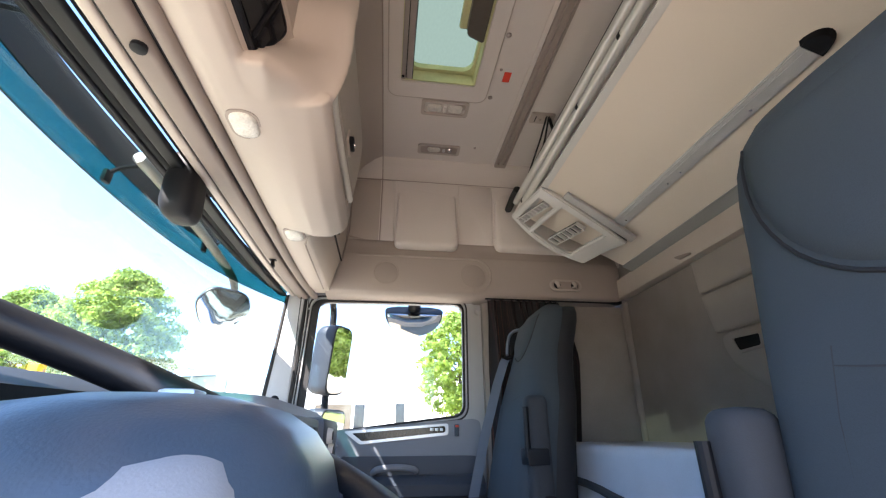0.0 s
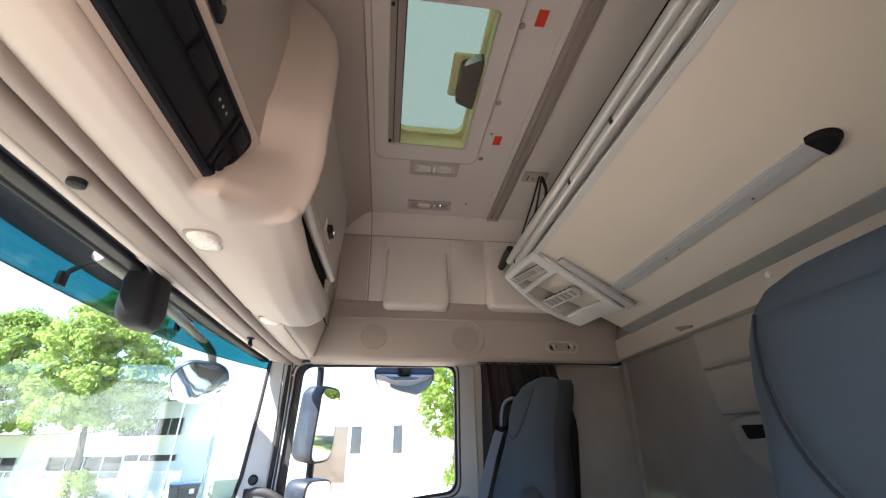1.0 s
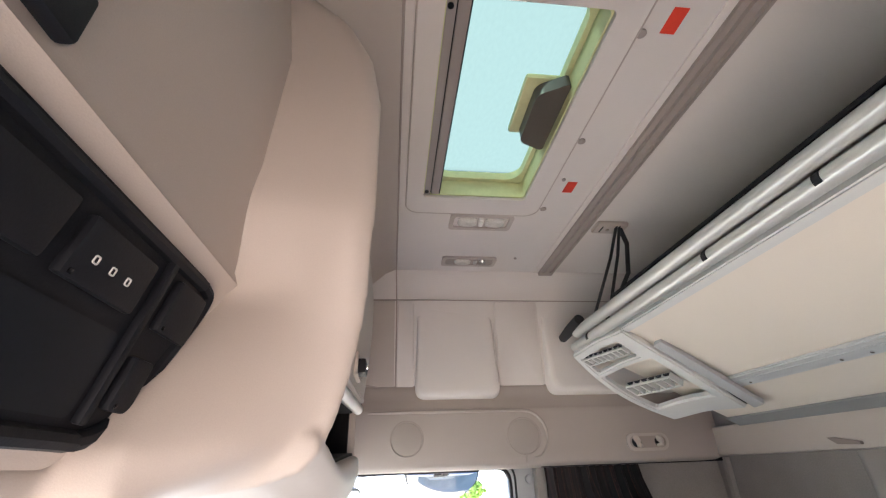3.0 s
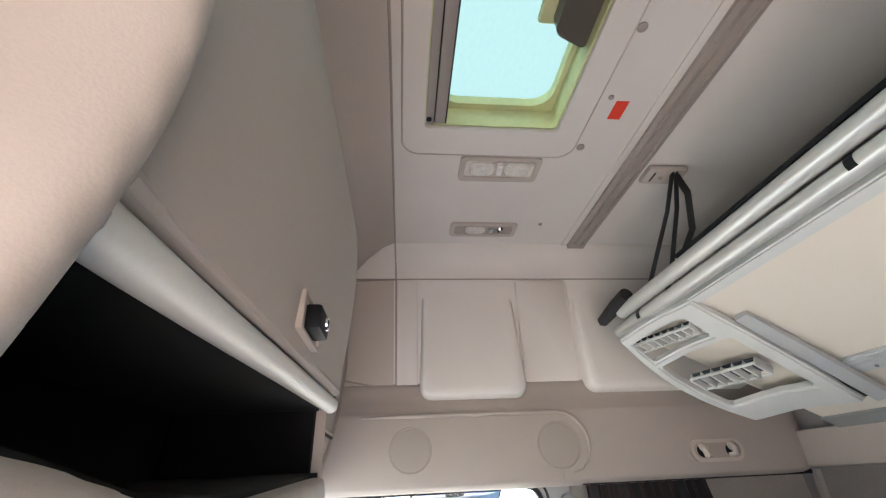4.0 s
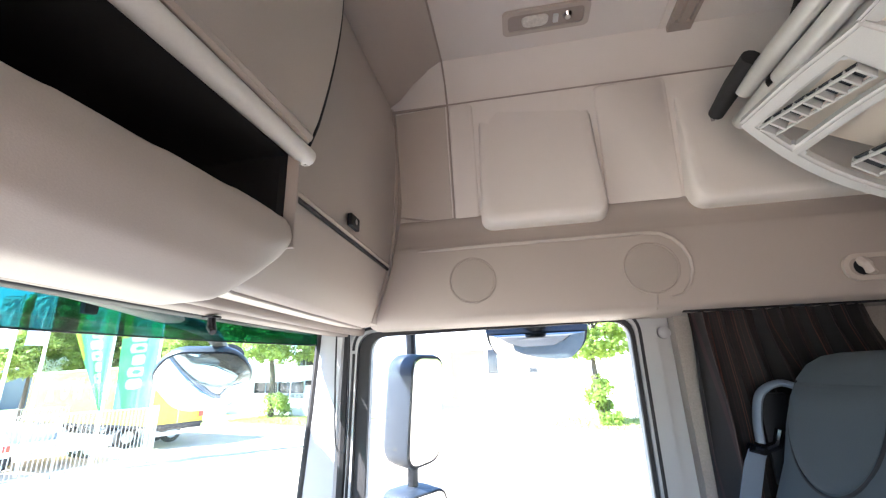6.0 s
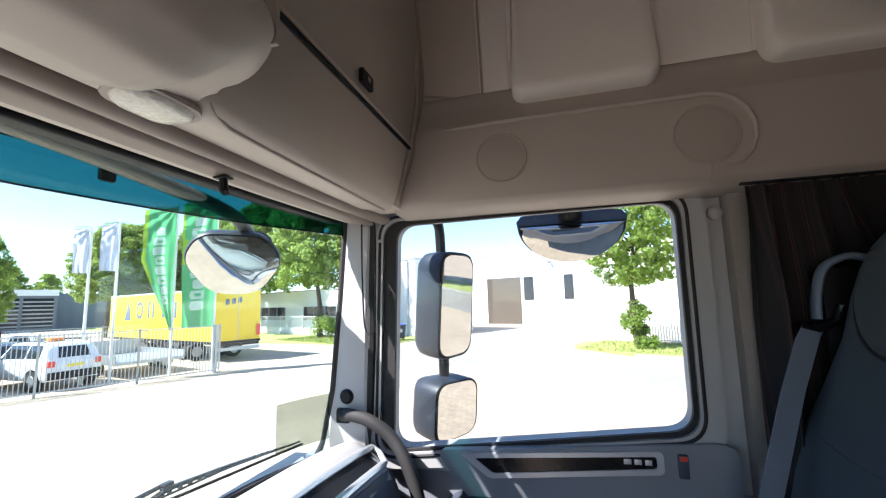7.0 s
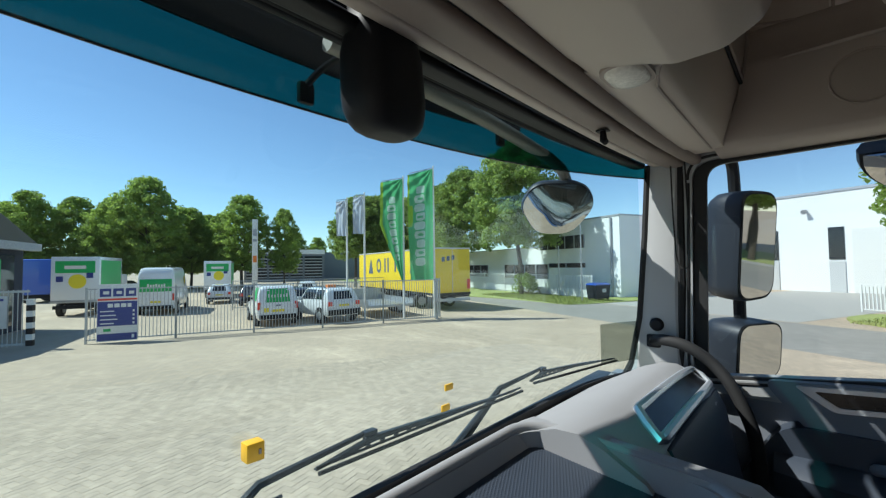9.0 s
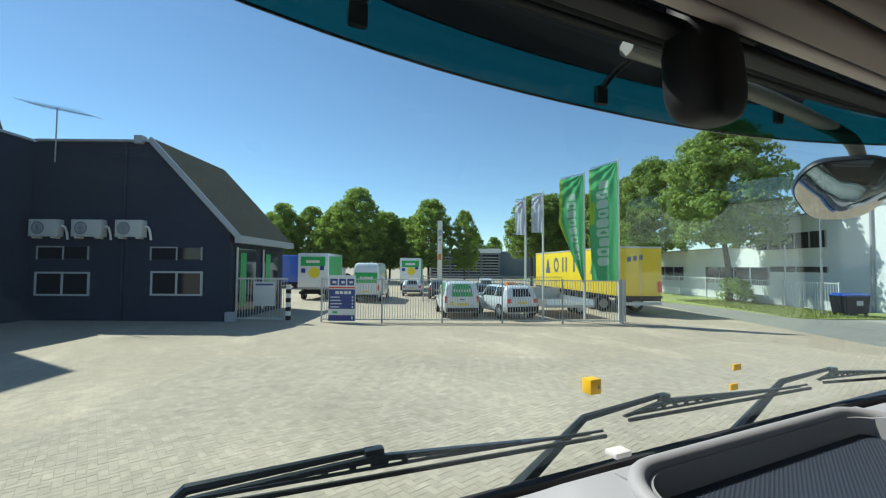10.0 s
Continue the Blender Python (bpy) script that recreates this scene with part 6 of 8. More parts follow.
part("mount", loft([[(visor_x(y) - 0.006 + d, y, 3.002 + 0.10 * max(0.0, abs(y - CY) - 0.44)), (visor_x(y) - 0.026 + d, y, 3.118), (visor_x(y) - 0.022 + d, y, 3.118), (visor_x(y) - 0.002 + d, y, 3.002 + 0.10 * max(0.0, abs(y - CY) - 0.44))] for y, d in [(CY - 0.58 + 1.16 * k / 20, 0.002) for k in range(21)]]), BLACK, visor, "black mounting rail behind the panel's upper half")
part("edge_bead", tubed([(visor_x(y) - 0.002, y, 2.929) for y in [-0.05 + 2.05 * k / 24 for k in range(25)]], 0.0022, 6), GLOSSBLACK, visor, "thin dark lower edge")
for yy, zz in ((0.506, 2.964), (0.975, 2.953), (1.475, 2.980)):
    vb = part("bracket", boxed(visor_x(yy) + 0.001, visor_x(yy) + 0.014, yy - 0.014, yy + 0.014, zz - 0.019, zz + 0.017, 0.006), BLACK, visor, "black visor bracket")
    part("bracket_arm", tubed(smoothed([(visor_x(yy) + 0.010, yy, zz + 0.012), (visor_x(yy) + 0.030, yy + 0.025, 3.0), (-0.625, yy + 0.075, 3.045)], 4), 0.006, 8), BLACK, vb, "bent black arm")
nose = thing("truck_front", "blue painted cab front below the windscreen", "cab front", (0, 0, 0))
part("panel", boxed(-0.70, -0.665, -0.12, 2.07, 0.5, 2.24, 0.03), CABPAINT, nose)

# ---- outside: the yard, in site axes u (along the fence) and v (away from the truck) ----
SITE = radians(65.48)
SU, SV = Vector((math.cos(SITE), math.sin(SITE), 0)), Vector((-math.sin(SITE), math.cos(SITE), 0))

def site_thing(name, label, category, u, v, group="", kind="", turn=0.0, z=0.0):
    p = SU * u + SV * v
    ob = thing(name, label, category, (p.x, p.y, z), group, kind)
    ob.rotation_euler = (0, 0, SITE + radians(turn))
    return ob

def site_bm(bm):
    return turned(bm, Matrix.Rotation(SITE, 4, "Z"))


# the paving is laid at a slant to the fence
PAVE = SITE + radians(40)
PU, PV = Vector((math.cos(PAVE), math.sin(PAVE), 0)), Vector((-math.sin(PAVE), math.cos(PAVE), 0))
# ground materials
def ground_material(name, color, scale_note, stain_color=None, vary=0.17, bricks=False):
    m = material(name, color, 0.9, vary=vary, grain=8.0 if bricks else 2.5, stain=0.22, bump=0.3, bump_scale=40)
    if bricks:
        nt = m.node_tree
        b = nt.nodes["Principled BSDF"]
        old = b.inputs["Base Color"].links[0].from_socket
        tc = nt.nodes.new("ShaderNodeTexCoord")
        mp = nt.nodes.new("ShaderNodeMapping")
        mp.inputs["Rotation"].default_value = (0, 0, -PAVE)
        br = nt.nodes.new("ShaderNodeTexBrick")
        br.inputs["Scale"].default_value, br.inputs["Mortar Size"].default_value = 1.0, 0.008
        br.inputs["Brick Width"].default_value, br.inputs["Row Height"].default_value = 0.21, 0.105
        br.inputs["Color1"].default_value, br.inputs["Color2"].default_value, br.inputs["Mortar"].default_value = (1.12, 1.10, 1.07, 1), (0.92, 0.92, 0.93, 1), (0.80, 0.78, 0.76, 1)
        mul = nt.nodes.new("ShaderNodeVectorMath")
        mul.operation = "MULTIPLY"
        nt.links.new(tc.outputs["Object"], mp.inputs[0])
        nt.links.new(mp.outputs[0], br.inputs["Vector"])
        nt.links.new(old, mul.inputs[0])
        nt.links.new(br.outputs["Color"], mul.inputs[1])
        # pale dusty stains with soft edges
        n = nt.nodes.new("ShaderNodeTexNoise")
        n.inputs["Scale"].default_value, n.inputs["Detail"].default_value = 0.55, 6
        n.inputs["Roughness"].default_value = 0.65
        mp2 = nt.nodes.new("ShaderNodeMapping")
        mp2.inputs["Rotation"].default_value, mp2.inputs["Scale"].default_value = (0, 0, -SITE), (0.45, 1.1, 1.0)
        nt.links.new(tc.outputs["Object"], mp2.inputs[0])
        nt.links.new(mp2.outputs[0], n.inputs["Vector"])
        r = nt.nodes.new("ShaderNodeMapRange")
        r.inputs["From Min"].default_value, r.inputs["From Max"].default_value = 0.52, 0.70
        r.inputs["To Min"].default_value, r.inputs["To Max"].default_value = 0.95, 1.22
        nt.links.new(n.outputs["Fac"], r.inputs["Value"])
        sc = nt.nodes.new("ShaderNodeVectorMath")
        sc.operation = "SCALE"
        nt.links.new(mul.outputs[0], sc.inputs[0])
        nt.links.new(r.outputs[0], sc.inputs["Scale"])
        nt.links.new(sc.outputs[0], b.inputs["Base Color"])
    return m


PAVING = ground_material("sand_grey_block_paving", (0.50, 0.390, 0.281), "", bricks=True)
ASPHALT = ground_material("worn_grey_asphalt", (0.30, 0.270, 0.232), "")
GRASS = ground_material("dry_grass", (0.31, 0.34, 0.10), "", vary=0.35)
WHITEWALL = material("white_cladding", (0.80, 0.80, 0.79), 0.6, vary=0.05, grain=3, stain=0.3, bump=0.05)
GREYWALL = material("grey_cladding", (0.36, 0.37, 0.39), 0.6, vary=0.06, grain=3, stain=0.3, bump=0.05)
DARKWALL = material("dark_blue_cladding", (0.024, 0.035, 0.062), 0.9, vary=0.2, grain=6, stain=0.4, bump=0.1)
SLATEWALL = material("blue_grey_cladding", (0.16, 0.18, 0.21), 0.6, vary=0.06, grain=3, stain=0.3, bump=0.05)
DARKGLASS = material("dark_window_glass", (0.02, 0.024, 0.03), 0.06, vary=0.1, grain=1, stain=0.3, bump=0.0)
ROOFMETAL = material("brown_ribbed_roofing", (0.20, 0.17, 0.115), 0.7, vary=0.15, grain=5, stain=0.5, bump=0.1)
ZINC = material("pale_zinc_edge", (0.42, 0.44, 0.48), 0.5, 0.3, vary=0.08, grain=8, stain=1, bump=0.05)
CARWHITE = material("white_car_paint", (0.78, 0.79, 0.80), 0.25, vary=0.02, grain=5, stain=1, bump=0.0, coat=0.7)
CARGREY = material("dark_car_paint", (0.06, 0.07, 0.09), 0.25, vary=0.03, grain=5, stain=1, bump=0.0, coat=0.7)
CARBLUE = material("blue_truck_paint", (0.03, 0.10, 0.45), 0.3, vary=0.03, grain=5, stain=1, bump=0.0, coat=0.5)
GREEN = material("rental_green", (0.03, 0.40, 0.10), 0.45, vary=0.05, grain=5, stain=2, bump=0.0)
SIGNYELLOW = material("sign_yellow", (0.85, 0.68, 0.03), 0.5, vary=0.04, grain=5, stain=2, bump=0.0)
TARP = material("yellow_trailer_tarpaulin", (0.82, 0.58, 0.02), 0.5, vary=0.06, grain=1.2, stain=0.6, bump=0.3, bump_scale=2.5)
SIGNBLUE = material("sign_blue", (0.03, 0.045, 0.22), 0.4, vary=0.04, grain=5, stain=2, bump=0.0)
BARK = material("tree_bark", (0.10, 0.08, 0.06), 0.95, vary=0.25, grain=12, stain=2, bump=0.6)
FLAGGREEN = translucent_material("green_flag_cloth", (0.07, 0.29, 0.13), (0.12, 0.46, 0.20))
FLAGWHITE = translucent_material("white_flag_cloth", (0.66, 0.70, 0.78), (0.50, 0.54, 0.62))
LEAF = translucent_material("tree_leaves", (0.18, 0.25, 0.065), (0.42, 0.52, 0.12))
LEAFDARK = translucent_material("dark_tree_leaves", (0.18, 0.255, 0.065), (0.47, 0.59, 0.12))
LEAFBRIGHT = translucent_material("sunny_tree_leaves", (0.18, 0.26, 0.065), (0.44, 0.56, 0.11))
PRINTBLUE = material("faded_blue_print", (0.10, 0.13, 0.19), 0.5, vary=0.08, grain=4, stain=1, bump=0.0)
BINBLUE = material("dark_navy_bin_plastic", (0.010, 0.013, 0.022), 0.5, vary=0.1, grain=8, stain=1, bump=0.05)
ORANGE = material("orange_sign_plastic", (0.75, 0.20, 0.03), 0.4, vary=0.05, grain=9, stain=2, bump=0.0)
TYRE = material("tyre_rubber", (0.02, 0.02, 0.02), 0.85, vary=0.2, grain=30, stain=4, bump=0.2)

# one sheet of ground to the horizon, cut along the road and verge
def sheet(u0, u1, v0, v1, z=0.0, n=1):
    bm = bmesh.new()
    vs = [bm.verts.new((u, v, z)) for u, v in ((u0, v0), (u1, v0), (u1, v1), (u0, v1))]
    bm.faces.new(vs)
    return site_bm(bm)

structure("ground", sheet(-1500, 1500, -1500, 1500, 0.0), PAVING, "sand-grey concrete block paving of the yard", "paving", False)
structure("road", site_bm(box(bmesh.new(), 15.2, 21.6, -400, 500, -0.1, 0.004)), ASPHALT, "worn grey asphalt road beside the yard", "road", False)
def verge_plate(outline, z):
    return site_bm(prism(outline, "z", -0.1, z))
structure("verge", verge_plate(roundpoly([(15.6, 60), (15.9, 37), (17.2, 31.2), (18.2, 28.3), (18.65, 25.2), (18.9, 22.1), (20.0, 21.6), (28.0, 21.6), (28.0, 120), (15.6, 120)], 0.6, 4), 0.05), GRASS, "dry grass verge along the road", "verge", False)
structure("verge_far", verge_plate(roundpoly([(21.75, -60), (27.6, -60), (27.6, 10.3), (24.2, 10.2), (21.75, 6.4)], 1.2, 5), 0.10), GRASS, "dry grass verge along the road", "verge", False)
CONCRETE = material("pale_concrete", (0.40, 0.375, 0.335), 0.9, vary=0.12, grain=20, stain=1.5, bump=0.3)
structure("kerb_far", site_bm(box(bmesh.new(), 21.6, 21.75, -60, 6.0, -0.1, 0.115)), CONCRETE, "pale concrete kerb of the road", "kerb", False)

structure("pavement_forecourt", site_bm(box(bmesh.new(), 21.76, 44.4, 10.6, 21.55, -0.1, 0.008)), CONCRETE, "pale concrete forecourt before the white hall", "pavement", False)
# block paving laid as real stones where the camera looks down on it most closely
pv_v, pv_f, single_stones = [], [], []
rs = random.Random(7)
cell, g_ = 0.105, 0.0018
for i in range(-110, 111):
    for j in range(-110, 111):
        k = (i - j) % 4
        if k not in (0, 3):
            continue
        # herringbone: a stone along the rows, or one across them
        o = PU * ((i + (k == 3)) * cell) + PV * (j * cell) + SU * 1.2 + SV * 8.4
        turn_ = PAVE + (radians(90) if k == 3 else 0.0)
        ax, ay = Vector((math.cos(turn_), math.sin(turn_), 0)), Vector((-math.sin(turn_), math.cos(turn_), 0))
        u, v = o.dot(SU), o.dot(SV)
        if not (-6.0 < u < 8.4 and 4.6 < v < 12.2):
            continue
        if v < 5.15 and len(single_stones) < 300:
            single_stones.append((o, turn_))
            continue
        zt = 0.0036 + rs.uniform(-0.0008, 0.0010)
        n = len(pv_v)
        for (a, b, z) in ((g_, g_, 0.001), (2 * cell - g_, g_, 0.001), (2 * cell - g_, cell - g_, 0.001), (g_, cell - g_, 0.001), (g_ + 0.003, g_ + 0.003, zt), (2 * cell - 0.003 - g_, g_ + 0.003, zt), (2 * cell - 0.003 - g_, cell - 0.003 - g_, zt), (g_ + 0.003, cell - 0.003 - g_, zt)):
            p = o + ax * a + ay * b
            pv_v.append((p.x, p.y, z))
        pv_f += [(n + 4, n + 5, n + 6, n + 7), (n, n + 1, n + 5, n + 4), (n + 1, n + 2, n + 6, n + 5), (n + 2, n + 3, n + 7, n + 6), (n + 3, n, n + 4, n + 7)]
pv_me = bpy.data.meshes.new("paving_stones")
pv_me.from_pydata(pv_v, [], pv_f)
STONE = material("sand_grey_paving_stone", (0.475, 0.372, 0.270), 0.9, vary=0.22, grain=5.0, stain=0.35, bump=0.3, bump_scale=40, islands=0.08)
pv_me.materials.append(STONE)
stones = new("paving_stones", pv_me)
tagged(stones, "sand-grey concrete paving stones laid in herringbone", kind="stuff")
stones.parent = bpy.data.objects["ground"]


# ---- fences ----
def fence_panel(u0, u1, v, h, label, mat, step=0.12, r=0.011, posts=True, group="yard fence"):
    f = site_thing("fence", label, "fence", u0, v, group)
    L = u1 - u0
    part("top_rail", boxed(0, L, -0.02, 0.02, h - 0.06, h - 0.02), mat, f, "", False)
    part("bottom_rail", boxed(0, L, -0.02, 0.02, 0.12, 0.16), mat, f, "", False)
    bar_bm = boxed(-r, r, -r, r, 0.10, h)
    me = bpy.data.meshes.new("bar")
    bar_bm.to_mesh(me)
    bar_bm.free()
    me.materials.append(mat)
    for k in range(1, int(L / step)):
        b = new("bar", me)
        b.parent, b.location = f, (k * step, 0, 0)
    pme = bpy.data.meshes.new("post")
    pb = boxed(-0.035, 0.035, -0.035, 0.035, 0, h + 0.03, 0.004)
    pb.to_mesh(pme)
    pb.free()
    pme.materials.append(mat)
    for x in (0.0, L):
        b = new("post", pme)
        b.parent, b.location = f, (x, 0, 0)
    return f

for k in range(5):
    fence_panel(-5.2 + k * 2.78, -5.2 + (k + 1) * 2.78, 19.5, 2.02, "grey steel bar fence panel closing the rental yard", STEEL)
g_end = fence_panel(8.75, 9.35, 19.75, 2.0, "short grey steel fence end beside the flagpole", STEEL)
g_end.rotation_euler = (0, 0, SITE + radians(50))
for k in range(3):
    fence_panel(-1.0 + k * 4.0, 3.0 + k * 4.0, 30.5, 1.9, "grey steel bar fence behind the parked cars", STEEL, 0.16)
WHITEFENCE = material("white_fence_paint", (0.74, 0.74, 0.72), 0.5, vary=0.05, grain=8, stain=2, bump=0.05)
for k in range(7):
    f = fence_panel(0, 4.0, 0, 1.75, "white steel bar fence before the white building", WHITEFENCE, 0.17, 0.012, group="white fence")
    p = SU * 23.2 + SV * (24.1 + 4.0 * k)
    f.location = (p.x, p.y, 0.05)
    f.rotation_euler = (0, 0, SITE + radians(90))
structure("wall_low", site_bm(boxed(23.26, 23.40, 24.0, 54.0, 0.0, 0.70)), WHITEWALL, "low white plinth wall behind the white fence", "wall", False)
for k in range(6):
    f = fence_panel(0, 3.6, 0, 1.3, "white picket fence across the far lawn", WHITEFENCE, 0.15, 0.025, group="white picket fence")
    p = SU * 27.9 + SV * (10.8 - 3.6 * k)
    f.location = (p.x, p.y, 0.1)
    f.rotation_euler = (0, 0, SITE - radians(90 + 8))

# sign on the fence
sign = site_thing("yard_sign", "white and dark blue dealer sign board tied to the fence", "sign", -4.25, 19.42)
part("board", boxed(-0.62, 0.62, -0.02, 0.02, 0.06, 2.16, 0.005), WHITE, sign, "white board")
part("field", boxed(-0.60, 0.60, -0.024, -0.0205, 0.62, 1.52), SIGNBLUE, sign, "dark blue field", False)
part("field", boxed(-0.60, 0.60, -0.024, -0.0205, 0.09, 0.34), SIGNBLUE, sign, "dark blue field", False)
part("stripe", boxed(-0.60, 0.60, -0.024, -0.0205, 1.56, 1.63), RED, sign, "red stripe", False)
for x0, x1 in ((-0.54, -0.20), (-0.14, 0.18), (0.24, 0.56)):
    part("logo_bar", boxed(x0, x1, -0.024, -0.0205, 1.70, 2.0), SIGNBLUE, sign, "dark blue logo block", False)
    part("logo_gap", boxed(x0 + 0.10, x1 - 0.06, -0.0265, -0.0242, 1.79, 1.90), WHITE, sign, "white gap in the logo block", False)
for k, (x0, x1) in enumerate(((-0.30, -0.14), (-0.10, 0.06), (0.10, 0.26), (0.30, 0.42))):
    part("word_bar", boxed(x0, x1, -0.0265, -0.0242, 1.30, 1.44), WHITE, sign, "white lettering bar", False)
for k in range(4):
    part("text_bar", boxed(-0.52, -0.10 + 0.05 * (k % 3), -0.0265, -0.0242, 1.14 - k * 0.15, 1.18 - k * 0.15), WHITE, sign, "thin white text bar", False)
    part("text_bar", boxed(0.46, 0.52, -0.0265, -0.0242, 1.12 - k * 0.15, 1.20 - k * 0.15), WHITE, sign, "thin white text bar", False)
part("mark", boxed(-0.42, -0.20, -0.024, -0.0205, 0.42, 0.52), GREEN, sign, "green mark", False)
part("mark", boxed(0.44, 0.52, -0.0265, -0.0242, 0.15, 0.28), WHITE, sign, "white mark", False)


# ---- flags ----
FLAGPALE = translucent_material("pale_green_flag_print", (0.42, 0.54, 0.46), (0.40, 0.56, 0.46))
FLAGLIME = translucent_material("lime_flag_print", (0.26, 0.42, 0.04), (0.32, 0.52, 0.05))
def flag(u, v, h, w, fh, mat, prints, label, taper, sag):
    """Cloth hung from a pole and a short top bar; taper draws its free edge in below the middle."""
    f = site_thing("flag", label, "flag", u, v, "flags")
    part("pole", tubed([(0, 0, 0), (0, 0, h * 0.6), (0, 0, h + 0.1)], [0.06, 0.05, 0.035], 12), WHITE, f, "white pole")
    part("top_bar", tubed([(0, 0, h), (-w, -0.1, h - sag)], 0.02, 6), STEEL, f)
    vs, fs = [], []
    nx, nz = 44, 150
    for j in range(nz + 1):
        t = j / nz
        wf = w * (1.0 - taper * max(0.0, t - 0.42) / 0.58)
        for i in range(nx + 1):
            q = i / nx
            fan = math.atan2(q * w + 0.04, t * fh + 0.08)
            fold = 0.10 * math.sin(5.5 * q + 3.2 * t + u) * q + 0.035 * math.sin(15 * fan + u) * min(1.0, 4 * q) + 0.025 * math.sin(17 * q + 4 * t + 2 * math.sin(5 * t))
            vs.append((-0.03 - wf * q, fold, h - 0.05 - fh * t - sag * q * (1 - t)))
    for j in range(nz):
        for i in range(nx):
            a = j * (nx + 1) + i
            fs.append((a, a + 1, a + nx + 2, a + nx + 1))
    me = mesh_of("cloth", vs, fs, mat)
    slots = {}
    for t0, t1, q0, q1, m_ in prints:
        if m_.name not in slots:
            me.materials.append(m_)
            slots[m_.name] = len(me.materials) - 1
        for j in range(nz):
            for i in range(nx):
                a, b = ((j + 0.5) / nz - t0) / (t1 - t0) * 2 - 1, ((i + 0.5) / nx - q0) / (q1 - q0) * 2 - 1
                if abs(a) ** 4 + abs(b) ** 4 <= 1.0:
                    me.polygons[j * nx + i].material_index = slots[m_.name]
    part("cloth", me, mat, f, "waving cloth with pale upright lettering blocks" if prints else "waving cloth")

def flag_print(t0, n, step, wide):
    """Upright row of pale lettering blocks with a narrow slot in each second one."""
    rows = []
    for k in range(n):
        a = t0 + k * step
        rows.append((a, a + step * 0.86, 0.34, 0.34 + wide * (1.0 if k % 3 else 0.82), FLAGPALE))
        if k % 2:
            rows.append((a + step * 0.30, a + step * 0.56, 0.42, 0.30 + wide * 0.8, FLAGGREEN))
    return rows

flag(8.77, 20.0, 7.75, 1.35, 5.75, FLAGGREEN, [(-0.2, 0.46, 0.93, 1.2, FLAGLIME), (0.30, 0.50, 0.80, 1.05, FLAGLIME)] + flag_print(0.13, 9, 0.083, 0.40), "tall green rental flag with pale upright lettering on a pole", 0.04, 0.42)
flag(7.30, 20.5, 7.22, 1.17, 5.3, FLAGGREEN, [(-0.2, 0.62, 0.88, 1.2, FLAGLIME)] + flag_print(0.16, 8, 0.080, 0.36), "green rental flag with pale lettering on a white pole", 0.94, 0.28)
flag(5.40, 21.0, 6.33, 0.56, 1.95, FLAGWHITE, [], "slack white flag on a white pole", 0.05, 0.12)
flag(4.58, 21.3, 6.08, 0.52, 1.80, FLAGWHITE, [], "slack white flag on a white pole", 0.12, 0.08)
tot = site_thing("sign_pillar", "tall narrow white sign pillar with coloured marks", "sign", 0.12, 55.3)
part("slab", boxed(-0.31, 0.31, -0.15, 0.15, 0, 8.6, 0.02), WHITE, tot)
for z0, z1, m_ in ((6.6, 7.4, GREYWALL), (5.9, 6.2, GREYWALL), (3.4, 4.2, ORANGE)):
    part("mark", boxed(-0.22, 0.20, -0.17, -0.152, z0, z1), m_, tot, "coloured mark", False)


# ---- vehicles ----
def wheel_at(parent, x, y, r, w=0.2):
    t = part("wheel", tubed([(x, y - w / 2, r), (x, y - w * 0.42, r), (x, y + w * 0.42, r), (x, y + w / 2, r)], [r * 0.9, r, r, r * 0.9], 20), TYRE, parent, "black tyre")
    for s in (-1, 1):
        part("rim", tubed([(x, y + s * w * 0.45, r), (x, y + s * w * 0.54, r)], [r * 0.62, r * 0.55], 14), STEEL, t, "silver rim")

def stations(rows, x):
    """Interpolates (x, sill, belt, roof, half width at the belt, half width at the roof)."""
    for p, q in zip(rows, rows[1:]):
        if x <= q[0]:
            f_ = (x - p[0]) / (q[0] - p[0])
            return [a_ + (b_ - a_) * f_ for a_, b_ in zip(p, q)]
    return list(rows[-1])


def half_section(rows, x):
    """One side of the body at x, from the sill up to the roof's middle, as (y, z)."""
    _, zs_, zb_, zr_, wb_, wr_ = stations(rows, x)
    return [(wb_ * 0.90, zs_), (wb_ * 0.985, zs_ + 0.10), (wb_, zs_ + (zb_ - zs_) * 0.55), (wb_ * 0.985, zb_), (wr_ + (wb_ - wr_) * 0.12, zb_ + (zr_ - zb_) * 0.80), (wr_ * 0.93, zb_ + (zr_ - zb_) * 0.955), (wr_ * 0.72, zr_ - 0.006), (0.0, zr_)]


def car(name, label, u, v, turn, rows, paint, wheels, r=0.32, group="parked vehicles"):
    """A body lofted from its rear (x = 0) to its nose; turn 90 sets its rear towards the yard."""
    c = site_thing(name, label, "van" if "van" in name else "car", u, v, group, turn=turn)
    xs = sorted({round(rows[0][0] + (rows[-1][0] - rows[0][0]) * k / 40, 4) for k in range(41)} | {p[0] for p in rows})
    rings = []
    for x in xs:
        h_ = half_section(rows, x)
        rings.append([(x, y, z) for y, z in h_] + [(x, -y, z) for y, z in h_[-2::-1]])
    part("body", loft(rings), paint, c, "", True, 40)
    wb_ = max(p[4] for p in rows)
    for x, y in wheels:
        part("wheel_arch", tubed([(x, y * (wb_ - 0.18), r), (x, y * (wb_ + 0.004), r)], r * 1.16, 20), BLACK, c, "black wheel arch")
        wheel_at(c, x, y * (wb_ - 0.09), r)
    return c


